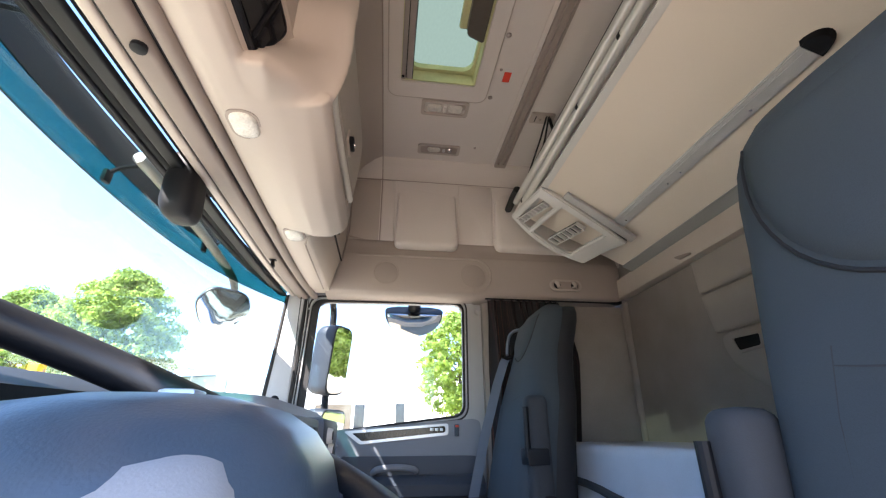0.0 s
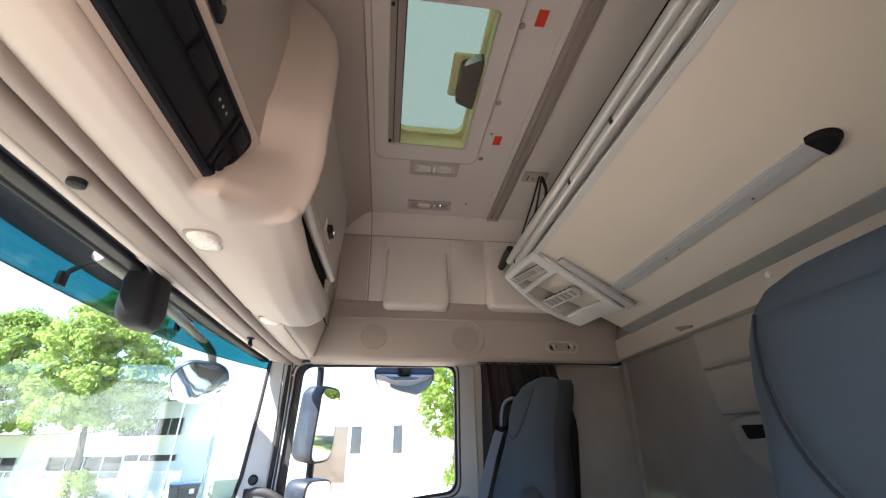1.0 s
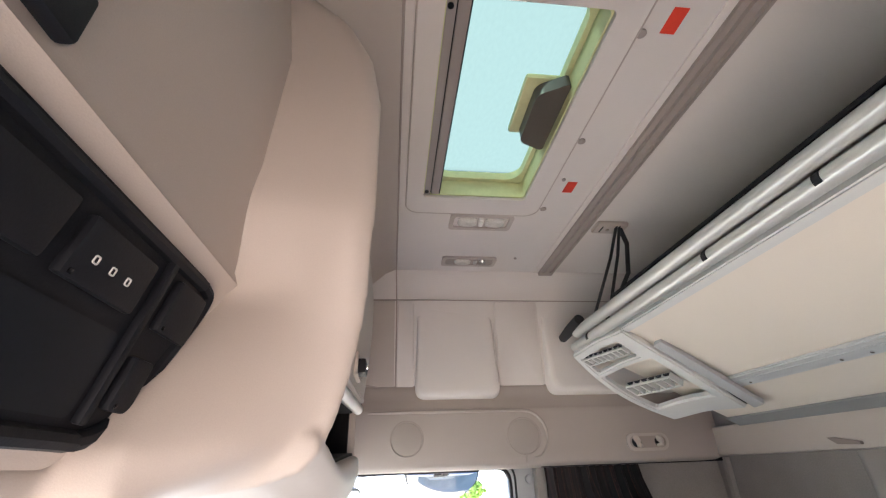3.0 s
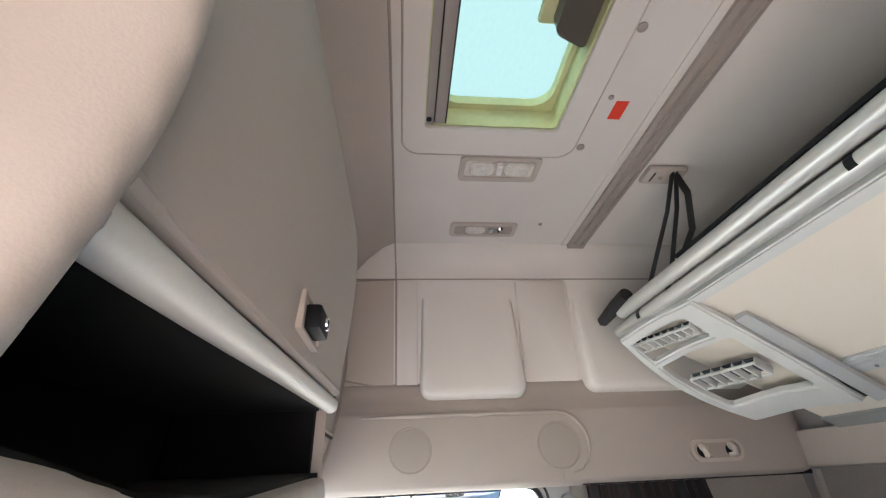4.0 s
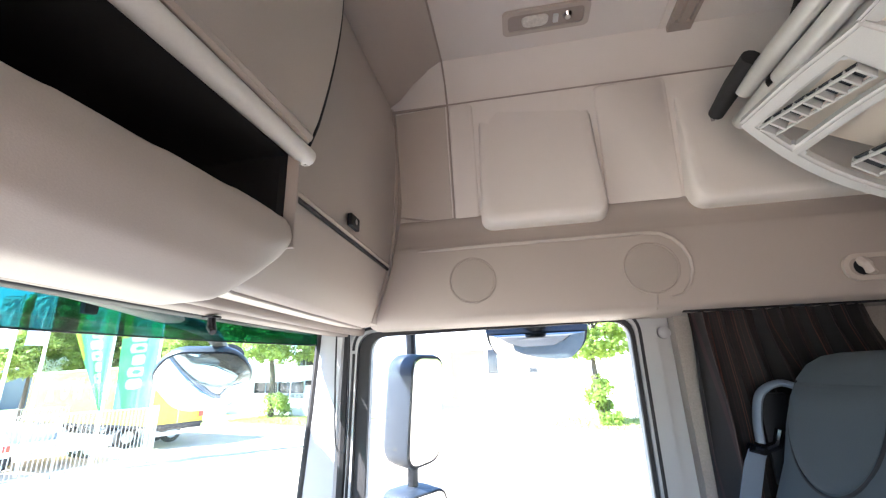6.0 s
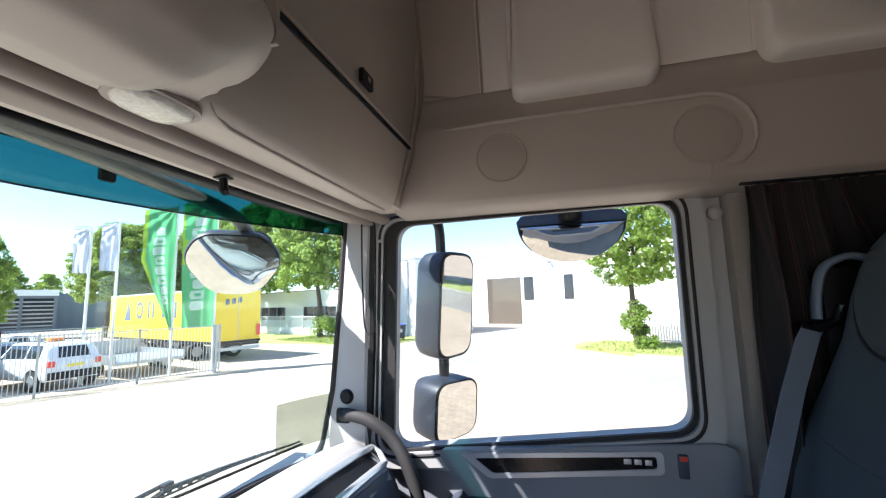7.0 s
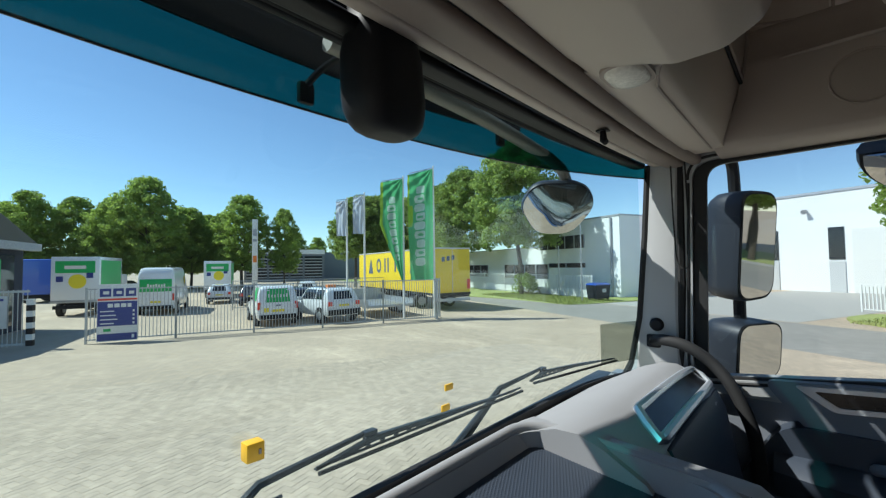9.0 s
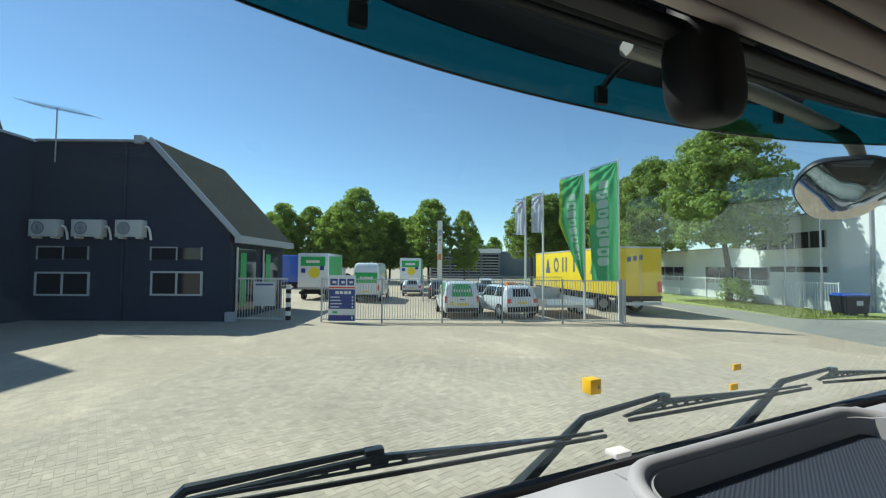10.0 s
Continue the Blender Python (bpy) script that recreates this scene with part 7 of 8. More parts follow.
def side_pane(c, rows, x0, x1, slant0, slant1, mat, name, label, lo=0.10, hi=0.86):
    """Panes on both flanks between belt and roof."""
    for sgn in (-1, 1):
        vs, fs = [], []
        for i in range(9):
            for j in range(5):
                q = lo + (hi - lo) * j / 4
                xa, xb = x0 + slant0 * q, x1 + slant1 * q
                x = xa + (xb - xa) * i / 8
                _, zs_, zb_, zr_, wb_, wr_ = stations(rows, x)
                top = wr_ + (wb_ - wr_) * 0.12
                y = wb_ * 0.985 + (top - wb_ * 0.985) * min(1.0, q / 0.80) - max(0.0, q - 0.80) * 0.35
                vs.append((x, sgn * (y + 0.012), zb_ + (zr_ - zb_) * q))
        for i in range(8):
            for j in range(4):
                k = i * 5 + j
                fs.append((k, k + 1, k + 6, k + 5))
        part(name, mesh_of(name, vs, fs, mat), mat, c, label)


def rear_pane(c, rows, z0, z1, w0, w1, mat, name, label, out=0.014, shift=0.0):
    """A pane on the sloping tail, between the heights z0 and z1."""
    def tail_x(z):
        for p, q in zip(rows, rows[1:]):
            if q[3] >= z and q[3] > p[3]:
                return p[0] + (q[0] - p[0]) * max(0.0, (z - p[3]) / (q[3] - p[3]))
        return 0.0
    vs, fs = [], []
    for i in range(7):
        z = z0 + (z1 - z0) * i / 6
        w = w0 + (w1 - w0) * i / 6
        for j in range(9):
            t = j / 4 - 1
            vs.append((tail_x(z) - out + 0.05 * abs(t) ** 4, w * t + shift, z + 0.004))
    for i in range(6):
        for j in range(8):
            k = i * 9 + j
            fs.append((k, k + 1, k + 10, k + 9))
    return part(name, mesh_of(name, vs, fs, mat), mat, c, label)


def tail_block(c, y0, y1, z0, z1, x, mat, name, label, d=0.03):
    return part(name, boxed(x - d, x + 0.03, y0, y1, z0, z1, 0.010), mat, c, label)


CADDY = [(0.0, 0.36, 0.92, 1.02, 0.80, 0.76), (0.03, 0.32, 1.02, 1.16, 0.86, 0.80), (0.13, 0.30, 1.06, 1.66, 0.895, 0.77), (0.22, 0.30, 1.07, 1.79, 0.905, 0.76), (0.38, 0.30, 1.08, 1.85, 0.91, 0.76), (2.3, 0.30, 1.06, 1.86, 0.91, 0.76), (2.75, 0.30, 1.04, 1.78, 0.91, 0.74), (3.45, 0.30, 1.02, 1.20, 0.90, 0.74), (4.15, 0.32, 0.90, 1.03, 0.86, 0.68), (4.4, 0.36, 0.70, 0.84, 0.76, 0.58)]
def caddy(u, v, turn):
    c = car("van", "white small delivery van with green rental panels on its rear windows", u, v, turn, CADDY, CARWHITE, ((0.75, -1), (0.75, 1), (3.45, -1), (3.45, 1)))
    rear_pane(c, CADDY, 1.10, 1.72, 0.72, 0.62, GREEN, "green_panel", "green rental film over the rear windows")
    for k, (w_, h_) in enumerate(((0.05, 0.16), (0.04, 0.13), (0.05, 0.13), (0.035, 0.15), (0.05, 0.12), (0.04, 0.13), (0.04, 0.16))):
        rear_pane(c, CADDY, 1.32, 1.32 + h_, w_, w_, WHITE, "lettering_bar", "white lettering bar", 0.020, -0.39 + k * 0.13)
    side_pane(c, CADDY, 0.45, 1.35, 0.05, 0.0, GREEN, "side_panel", "green rental film")
    side_pane(c, CADDY, 1.75, 2.75, 0.0, -0.42, DARKGLASS, "side_window", "dark side window")
    for s in (-1, 1):
        tail_block(c, s * 0.80 - 0.07, s * 0.80 + 0.07, 0.78, 1.12, 0.03, RED, "tail_lamp", "red tail lamp")
        part("door_mirror", boxed(2.55, 2.72, s * 1.0 - 0.10, s * 1.0 + 0.10, 1.02, 1.22, 0.03), BLACK, c, "black door mirror")
    tail_block(c, -0.28, 0.28, 0.66, 0.78, 0.0, SIGNYELLOW, "plate", "yellow plate", 0.012)
    tail_block(c, -0.12, 0.12, 0.92, 0.99, 0.0, DOORGREY, "handle", "grey tailgate handle", 0.02)
    tail_block(c, -0.80, 0.80, 0.34, 0.54, 0.0, BLACK, "bumper", "dark bumper", 0.06)
    tail_block(c, 0.40, 0.60, 0.66, 0.86, 0.0, SIGNYELLOW, "sticker_patch", "round yellow sticker", 0.010)
    return c

caddy(1.36, 21.0, 97)
SUV = [(0.0, 0.42, 0.92, 0.98, 0.80, 0.76), (0.05, 0.36, 1.02, 1.10, 0.87, 0.80), (0.24, 0.34, 1.10, 1.52, 0.90, 0.74), (0.36, 0.34, 1.10, 1.63, 0.905, 0.73), (0.55, 0.34, 1.09, 1.67, 0.91, 0.73), (2.2, 0.34, 1.05, 1.68, 0.91, 0.73), (2.5, 0.34, 1.04, 1.62, 0.91, 0.72), (3.0, 0.34, 1.03, 1.16, 0.90, 0.74), (3.9, 0.36, 0.92, 1.04, 0.87, 0.70), (4.15, 0.40, 0.80, 0.92, 0.80, 0.62), (4.2, 0.45, 0.70, 0.78, 0.74, 0.56)]
suv = car("car", "white compact off-road car with dark windows and roof sign", 4.3, 20.6, 110, SUV, CARWHITE, ((0.75, -1), (0.75, 1), (3.3, -1), (3.3, 1)), 0.36)
rear_pane(suv, SUV, 1.14, 1.52, 0.66, 0.58, DARKGLASS, "rear_window", "dark rear window")
side_pane(suv, SUV, 0.42, 1.20, 0.10, 0.0, DARKGLASS, "side_window", "dark side window")
side_pane(suv, SUV, 1.28, 2.80, 0.0, -0.50, DARKGLASS, "side_window", "dark side window")
tail_block(suv, -0.82, 0.82, 0.40, 0.66, 0.0, BLACK, "bumper", "dark bumper", 0.06)
tail_block(suv, -0.26, 0.26, 0.80, 0.91, 0.0, SIGNYELLOW, "plate", "yellow plate", 0.012)
part("roof_sign", boxed(1.15, 1.45, -0.22, 0.22, 1.68, 1.80, 0.02), ORANGE, suv, "orange roof sign")
for s in (-1, 1):
    tail_block(suv, s * 0.74 - 0.10, s * 0.74 + 0.10, 0.84, 1.04, 0.02, RED, "tail_lamp", "red tail lamp", 0.05)
    part("roof_rail", tubed([(0.55, s * 0.66, 1.68), (0.7, s * 0.66, 1.72), (2.0, s * 0.66, 1.72), (2.2, s * 0.66, 1.68)], 0.018, 8), BLACK, suv, "black roof rail")
    part("door_mirror", boxed(2.62, 2.78, s * 1.0 - 0.10, s * 1.0 + 0.10, 1.04, 1.20, 0.03), CARWHITE, suv, "white door mirror")

HATCH = [(0.0, 0.40, 0.80, 0.88, 0.76, 0.70), (0.05, 0.32, 0.90, 0.98, 0.82, 0.74), (0.36, 0.30, 0.96, 1.36, 0.86, 0.66), (0.6, 0.30, 0.96, 1.45, 0.865, 0.65), (2.0, 0.30, 0.94, 1.48, 0.87, 0.65), (2.35, 0.30, 0.93, 1.40, 0.87, 0.64), (2.95, 0.30, 0.90, 1.00, 0.86, 0.68), (3.7, 0.32, 0.74, 0.86, 0.82, 0.62), (3.9, 0.38, 0.58, 0.68, 0.74, 0.54)]
def low_car(u, v, turn, paint, label):
    c = car("car", label, u, v, turn, HATCH, paint, ((0.65, -1), (0.65, 1), (3.1, -1), (3.1, 1)), 0.30)
    rear_pane(c, HATCH, 1.00, 1.34, 0.60, 0.50, DARKGLASS, "rear_window", "dark rear window")
    side_pane(c, HATCH, 0.55, 2.75, 0.15, -0.52, DARKGLASS, "side_window", "dark side window")
    tail_block(c, -0.24, 0.24, 0.66, 0.76, 0.0, SIGNYELLOW, "plate", "yellow plate", 0.012)
    tail_block(c, -0.74, 0.74, 0.36, 0.52, 0.0, BLACK, "bumper", "dark bumper", 0.05)
    for s in (-1, 1):
        tail_block(c, s * 0.68 - 0.10, s * 0.68 + 0.10, 0.72, 0.90, 0.02, RED, "tail_lamp", "red tail lamp", 0.05)
    return c

low_car(-2.2, 36.0, 90, CARWHITE, "white hatchback parked among the rental vans")
low_car(0.1, 33.0, 84, CARGREY, "dark hatchback parked behind the fence")
low_car(2.7, 26.5, 95, CARGREY, "dark hatchback parked behind the white van")
low_car(-14.5, 58.0, 60, CARGREY, "dark car parked at the far end of the yard")
low_car(4.4, 38.0, 85, CARWHITE, "white hatchback parked at the far end of the yard")

def box_truck(u, v, turn, L, W, H, z0, label):
    t = site_thing("box_truck", label, "truck", u, v, "parked vehicles", turn=turn)
    part("box", boxed(0, L, -W / 2, W / 2, z0, H, 0.03), CARWHITE, t, "white cargo box")
    part("green_band", boxed(-0.02, 0.004, -W / 2 + 0.2, W / 2 - 0.2, H - 0.95, H - 0.25), GREEN, t, "green band", False)
    part("lettering_bar", boxed(-0.03, -0.0205, -0.5, 0.5, H - 0.72, H - 0.52), WHITE, t, "white lettering bar", False)
    part("green_side", boxed(0.3, L - 0.3, -W / 2 - 0.012, -W / 2 + 0.004, z0 + 0.3, H - 0.2), GREEN, t, "green side panel", False)
    part("yellow_spot", tubed([(-0.02, -0.1, z0 + 1.1), (0.0, -0.1, z0 + 1.1)], 0.42, 24), SIGNYELLOW, t, "round yellow mark")
    for yy, zz in ((W / 2 - 0.4, z0 + 1.25), (-W / 2 + 0.45, z0 + 1.45)):
        part("blue_mark", boxed(-0.02, 0.004, yy - 0.16, yy + 0.16, zz - 0.16, zz + 0.16), SIGNBLUE, t, "square blue mark", False)
    part("edge", boxed(-0.015, 0.05, -W / 2 - 0.01, W / 2 + 0.01, z0 - 0.15, z0, 0.01), STEEL, t, "steel tail frame")
    part("cab", boxed(L + 0.05, L + 1.9, -W / 2 + 0.12, W / 2 - 0.12, 0.5, 2.4, 0.15, 4), CARWHITE, t, "white cab")
    part("chassis", boxed(0.1, L + 1.5, -0.45, 0.45, 0.45, z0 - 0.155), BLACK, t)
    part("bumper", boxed(0.0, 0.15, -W / 2 + 0.1, W / 2 - 0.1, 0.45, 0.65, 0.02), BLACK, t, "dark bumper")
    for x in (0.9, L + 0.8):
        for s in (-1, 1):
            wheel_at(t, x, s * (W / 2 - 0.2), 0.42, 0.28)

box_truck(-9.3, 31.4, 90, 4.5, 2.25, 3.5, 0.95, "white box truck with green band and yellow spot")
box_truck(-2.9, 43.4, 90, 4.5, 2.2, 3.4, 0.95, "white box truck with green band further back")
HIGHVAN = [(0.0, 0.42, 1.30, 2.36, 0.92, 0.84), (0.05, 0.36, 1.34, 2.56, 0.97, 0.86), (0.16, 0.34, 1.36, 2.72, 0.99, 0.86), (0.35, 0.34, 1.36, 2.80, 0.99, 0.86), (3.8, 0.34, 1.34, 2.82, 0.99, 0.86), (4.4, 0.34, 1.30, 2.50, 0.99, 0.84), (5.1, 0.36, 1.16, 1.42, 0.97, 0.80), (5.75, 0.40, 0.98, 1.16, 0.90, 0.70), (5.95, 0.46, 0.74, 0.86, 0.80, 0.60)]
hv = car("van", "tall white van with green rental panel on its rear doors", -5.0, 29.6, 90, HIGHVAN, CARWHITE, ((1.0, -1), (1.0, 1), (4.8, -1), (4.8, 1)), 0.35)
tail_block(hv, -0.80, 0.80, 1.38, 2.12, 0.0, GREEN, "green_panel", "green rental panel", 0.010)
for k in range(7):
    tail_block(hv, -0.47 + k * 0.135, -0.38 + k * 0.135, 1.66, 1.80 + 0.04 * (k % 3 == 0), 0.0, WHITE, "lettering_bar", "white lettering bar", 0.018)
tail_block(hv, -0.86, 0.86, 0.36, 0.56, 0.0, BLACK, "bumper", "dark bumper", 0.08)
tail_block(hv, -0.26, 0.26, 0.72, 0.84, 0.0, SIGNYELLOW, "plate", "yellow plate", 0.012)
for s in (-1, 1):
    tail_block(hv, s * 0.88 - 0.05, s * 0.88 + 0.05, 0.85, 1.25, 0.02, RED, "tail_lamp", "red tail lamp", 0.04)
side_pane(hv, HIGHVAN, 3.3, 4.75, 0.0, -0.55, DARKGLASS, "side_window", "dark side window", 0.08, 0.6)
bt_ = site_thing("tractor_unit", "blue truck cab parked behind the dark building", "truck", -17.5, 47.0, "parked vehicles")
part("cab", boxed(0, 2.3, -1.1, 1.1, 0.7, 3.7, 0.15, 4), CARBLUE, bt_, "blue cab")
part("chassis", boxed(0.1, 2.2, -0.9, 4.0, 0.4, 0.9), BLACK, bt_)
for x in (0.3, 2.0):
    for y in (-0.4, 3.0):
        wheel_at(bt_, x, y, 0.5, 0.3)

# yellow tarpaulin trailer, its rear to the road
tr = site_thing("semi_trailer", "yellow tarpaulin semi-trailer standing beside the road", "trailer", 9.9, 22.8, "parked vehicles", turn=6)
part("tarpaulin", boxed(0.0, 2.55, 0.0, 13.4, 1.05, 3.68, 0.03), TARP, tr, "yellow tarpaulin")
part("roof_edge", boxed(-0.02, 2.57, -0.02, 13.42, 3.68, 3.76, 0.02), LIGHTGREY, tr, "pale roof edge")
part("floor_frame", boxed(-0.02, 2.57, -0.03, 13.42, 0.92, 1.05, 0.01), BLACK, tr, "dark side rave")
part("bumper", boxed(0.05, 2.5, -0.05, 0.08, 0.55, 0.72, 0.02), LIGHTGREY, tr, "pale rear bumper")
part("light_bar", boxed(0.1, 2.45, -0.08, 0.0, 0.78, 0.95, 0.02), BLACK, tr, "dark lamp bar")
part("reflector", boxed(2.30, 2.54, -0.035, -0.02, 1.25, 1.85), RED, tr, "orange-red reflector panel", False)
def print_shape(kind, y, w, z, h):
    """A plain printed shape: wedge, ring, bar or pair of bars."""
    if kind == "wedge":
        return prism([(y, z - h / 2), (y + w, z - h / 2), (y + w * 0.55, z + h / 2), (y + w * 0.40, z + h / 2)], "x", -0.012, 0.002)
    if kind == "ring":
        oval = [(math.cos(a), math.sin(a)) for a in [2 * math.pi * k / 28 for k in range(28)]]
        return ring_plate([(y + w / 2 + c * w / 2, z + q * h / 2) for c, q in oval], [(y + w / 2 + c * w * 0.30, z + q * h * 0.30) for c, q in oval], "x", -0.012, 0.002)
    return prism([(y, z - h / 2), (y + w, z - h / 2), (y + w, z + h / 2), (y, z + h / 2)], "x", -0.012, 0.002)
for kind, y0, w_, h_ in (("wedge", 2.5, 0.75, 0.90), ("bar", 4.0, 0.24, 0.95), ("bar", 5.5, 0.24, 1.0), ("bar", 6.8, 0.24, 1.05), ("bar", 7.4, 0.24, 1.05), ("ring", 8.3, 0.95, 1.10), ("wedge", 10.0, 1.0, 1.10)):
    zc = 2.62 + 0.16 * math.sin(math.pi * (y0 - 2.0) / 9.0)
    part("lettering_bar", print_shape(kind, y0, w_, zc, h_), PRINTBLUE, tr, "grey-blue printed shape", False)
for k in range(3):
    part("lettering_bar", prism(roundpoly([(0.55 + k * 0.34, 2.90 + 0.05 * k), (0.76 + k * 0.34, 2.93 + 0.05 * k), (0.76 + k * 0.34, 3.22 + 0.05 * k), (0.55 + k * 0.34, 3.19 + 0.05 * k)], 0.05), "y", -0.012, 0.002), PRINTBLUE, tr, "grey-blue lettering block", False)
part("door_rod", tubed([(1.28, -0.02, 1.0), (1.28, -0.02, 3.66)], 0.014, 6), LIGHTGREY, tr, "thin door rod")
for y in (9.0, 10.3, 11.6, 2.2, 3.5):
    for x in (0.25, 2.3):
        wheel_at(tr, x, y, 0.48, 0.3)
ft_ = site_thing("flat_trailer", "empty galvanised flat car trailer with mesh sides", "trailer", 5.6, 21.2, "parked vehicles", turn=8)
part("deck", boxed(0.0, 2.6, 0.0, 4.4, 0.55, 0.68, 0.01), STEEL, ft_, "steel deck")
for x in (0.0, 2.57):
    part("side_rail", boxed(x, x + 0.03, 0.0, 4.4, 0.68, 0.95), STEEL, ft_, "steel side rail", False)
part("head_board", boxed(0.0, 2.6, 4.36, 4.4, 0.68, 1.35), STEEL, ft_, "steel head board", False)
for x in (-0.05, 2.65):
    for y in (1.8, 2.6):
        wheel_at(ft_, x, y, 0.33, 0.2)

# ---- dark office building on the left ----
off = site_thing("office_building", "dark blue clad office with a steep ribbed mansard roof", "building", -9.5, 19.5)
gable = [(-14.0, 0.0), (0.0, 0.0), (0.0, 4.15), (-3.85, 8.3), (-7.4, 8.30), (-14.0, 8.30)]
part("wall", prism(gable, "y", 0.0, 6.4), DARKWALL, off, "dark blue clad gable", False)
part("roof", loft([[(0.35, y, 3.78), (0.45, y, 3.95), (-3.80, y, 8.50), (-3.86, y, 8.32)] for y in (-0.12, 6.6)]), ROOFMETAL, off, "brown ribbed mansard", False)
for k in range(28):
    y = 0.05 + k * 0.235
    rbm = loft([[(a[0] + 0.0, y, a[1]), (a[0] + 0.03, y + 0.02, a[1] + 0.035), (a[0] + 0.03, y + 0.05, a[1] + 0.035), (a[0], y + 0.07, a[1])] for a in ((0.44, 3.97), (-3.80, 8.505))])
    part("roof_rib", rbm, ROOFMETAL, off, "", False)
part("verge_board", loft([[(0.35, -0.16, 3.85), (0.55, -0.16, 3.95), (0.55, -0.05, 3.95), (0.35, -0.05, 3.85)], [(-3.88, -0.16, 8.36), (-3.70, -0.16, 8.52), (-3.70, -0.05, 8.52), (-3.88, -0.05, 8.36)]]), ZINC, off, "pale zinc verge", False)
part("coping", boxed(-9.1, -3.75, -0.14, 0.1, 8.30, 8.40), ZINC, off, "pale zinc coping", False)
part("wing", boxed(-14.0, -9.2, -3.2, -0.01, 0.0, 8.25), DARKWALL, off, "dark clad wing at a right angle", False)
part("wing_coping", boxed(-9.35, -9.1, -3.25, -0.14, 8.25, 8.36), ZINC, off, "pale zinc coping", False)
part("wing_roof", prism([(-14.0, 8.25), (-10.5, 8.26), (-11.0, 9.6), (-14.0, 9.6)], "y", -3.2, 0.0), ROOFMETAL, off, "brown ribbed mansard of the wing", False)
part("rear_block", boxed(-14.0, -9.2, -11.5, -3.21, 0.0, 13.2), DARKWALL, off, "tall dark clad block", False)
part("fascia", boxed(0.30, 0.60, -0.14, 6.6, 3.62, 3.96), ZINC, off, "pale zinc eaves fascia", False)
part("ridge_box", boxed(-4.45, -4.10, -0.22, 0.15, 8.2, 8.58), ZINC, off, "pale box on the ridge")
def off_window(x0, x1, z0, z1, panes=2):
    w = part("window", ring_plate(rounded(x0, x1, z0, z1, 0.01, 1), rounded(x0 + 0.08, x1 - 0.08, z0 + 0.08, z1 - 0.08, 0.01, 1), "y", -0.06, 0.0), LIGHTGREY, off, "pale framed window", False)
    part("pane", boxed(x0 + 0.08, x1 - 0.08, -0.02, -0.005, z0 + 0.08, z1 - 0.08), DARKGLASS, w, "dark glass", False)
    for k in range(1, panes):
        xm = x0 + (x1 - x0) * k / panes
        part("mullion", boxed(xm - 0.04, xm + 0.04, -0.055, -0.021, z0 + 0.08, z1 - 0.08), LIGHTGREY, w, "", False)
off_window(-3.58, -1.2, 1.17, 2.29)
off_window(-8.9, -6.39, 1.13, 2.23)
for x0 in (-3.62, -8.85):
    ul = part("upper_light", boxed(x0, x0 + 2.35, -0.012, 0.0, 2.85, 3.38), DARKGLASS, off, "dark shuttered upper light", False)
    for xx in (x0, x0 + 1.2, x0 + 2.35):
        part("post", boxed(xx - 0.03, xx + 0.03, -0.045, 0.0, 2.80, 3.42), GREYWALL, ul, "", False)
    part("top_rail", boxed(x0, x0 + 1.2, -0.04, -0.012, 3.36, 3.42), GREYWALL, ul, "", False)
part("downpipe", tubed([(-4.9, -0.06, 0.0), (-4.9, -0.06, 8.3)], 0.06, 8), DARKWALL, off)
part("plinth_block", boxed(-0.05, 0.40, -0.22, 0.05, 0.0, 0.45, 0.02), GREYWALL, off, "grey concrete block")
part("side_wall", boxed(-0.5, 0.02, 0.05, 6.4, 0.0, 3.7), DARKWALL, off, "", False)
for k in range(2):
    y = 0.6 + k * 2.9
    pw_ = part("glass_bay", boxed(0.02, 0.08, y, y + 2.0, 0.3, 3.4), DARKGLASS, off, "tall shop window", False)
    part("bay_frame", boxed(0.081, 0.12, y - 0.12, y + 0.02, 0.2, 3.45), LIGHTGREY, pw_, "", False)
    part("green_film", boxed(0.085, 0.10, y + 0.3, y + 0.9, 0.6, 3.2), GREEN, pw_, "green film panel", False)
for x0, w_ in ((-8.93, 1.30), (-7.0, 1.36), (-5.02, 1.22)):
    ac = site_thing("air_conditioner", "white outdoor air-conditioner unit on the dark wall", "air conditioner", -9.5 + x0, 19.5, "air conditioners", z=3.84)
    part("case", boxed(0, w_, -0.42, -0.05, 0.0, 0.78, 0.03), LIGHTGREY, ac)
    part("fan_grille", tubed([(w_ * 0.33, -0.415, 0.39), (w_ * 0.33, -0.43, 0.39)], 0.29, 28), DOORGREY, ac, "dark round fan grille")
    for q in (0.12, 0.2):
        part("grille_ring", tubed([(w_ * 0.33 + q * math.cos(a), -0.434, 0.39 + q * math.sin(a)) for a in [2 * math.pi * k / 20 for k in range(21)]], 0.008, 5), WHITE, ac)
    part("pipe", tubed(smoothed([(w_, -0.2, 0.5), (w_ + 0.12, -0.15, 0.45), (w_ + 0.16, -0.08, 0.2), (w_ + 0.18, -0.05, -0.12)], 4), 0.05, 8), WHITE, ac, "white lagged pipe")
    part("bracket", boxed(0.2, 0.25, -0.45, 0.0, -0.08, 0.0), WHITE, ac)
    part("bracket", boxed(w_ - 0.25, w_ - 0.2, -0.45, 0.0, -0.08, 0.0), WHITE, ac)
ant = site_thing("roof_aerial", "thin metal television aerial on the office gable", "aerial", -17.6, 19.35, z=7.3)
part("mast", tubed([(0, 0, 0), (0, 0, 2.55)], 0.03, 8), STEEL, ant)
part("boom", tubed([(-1.3, -0.1, 2.75), (1.4, 0.2, 2.25)], 0.018, 6), STEEL, ant)
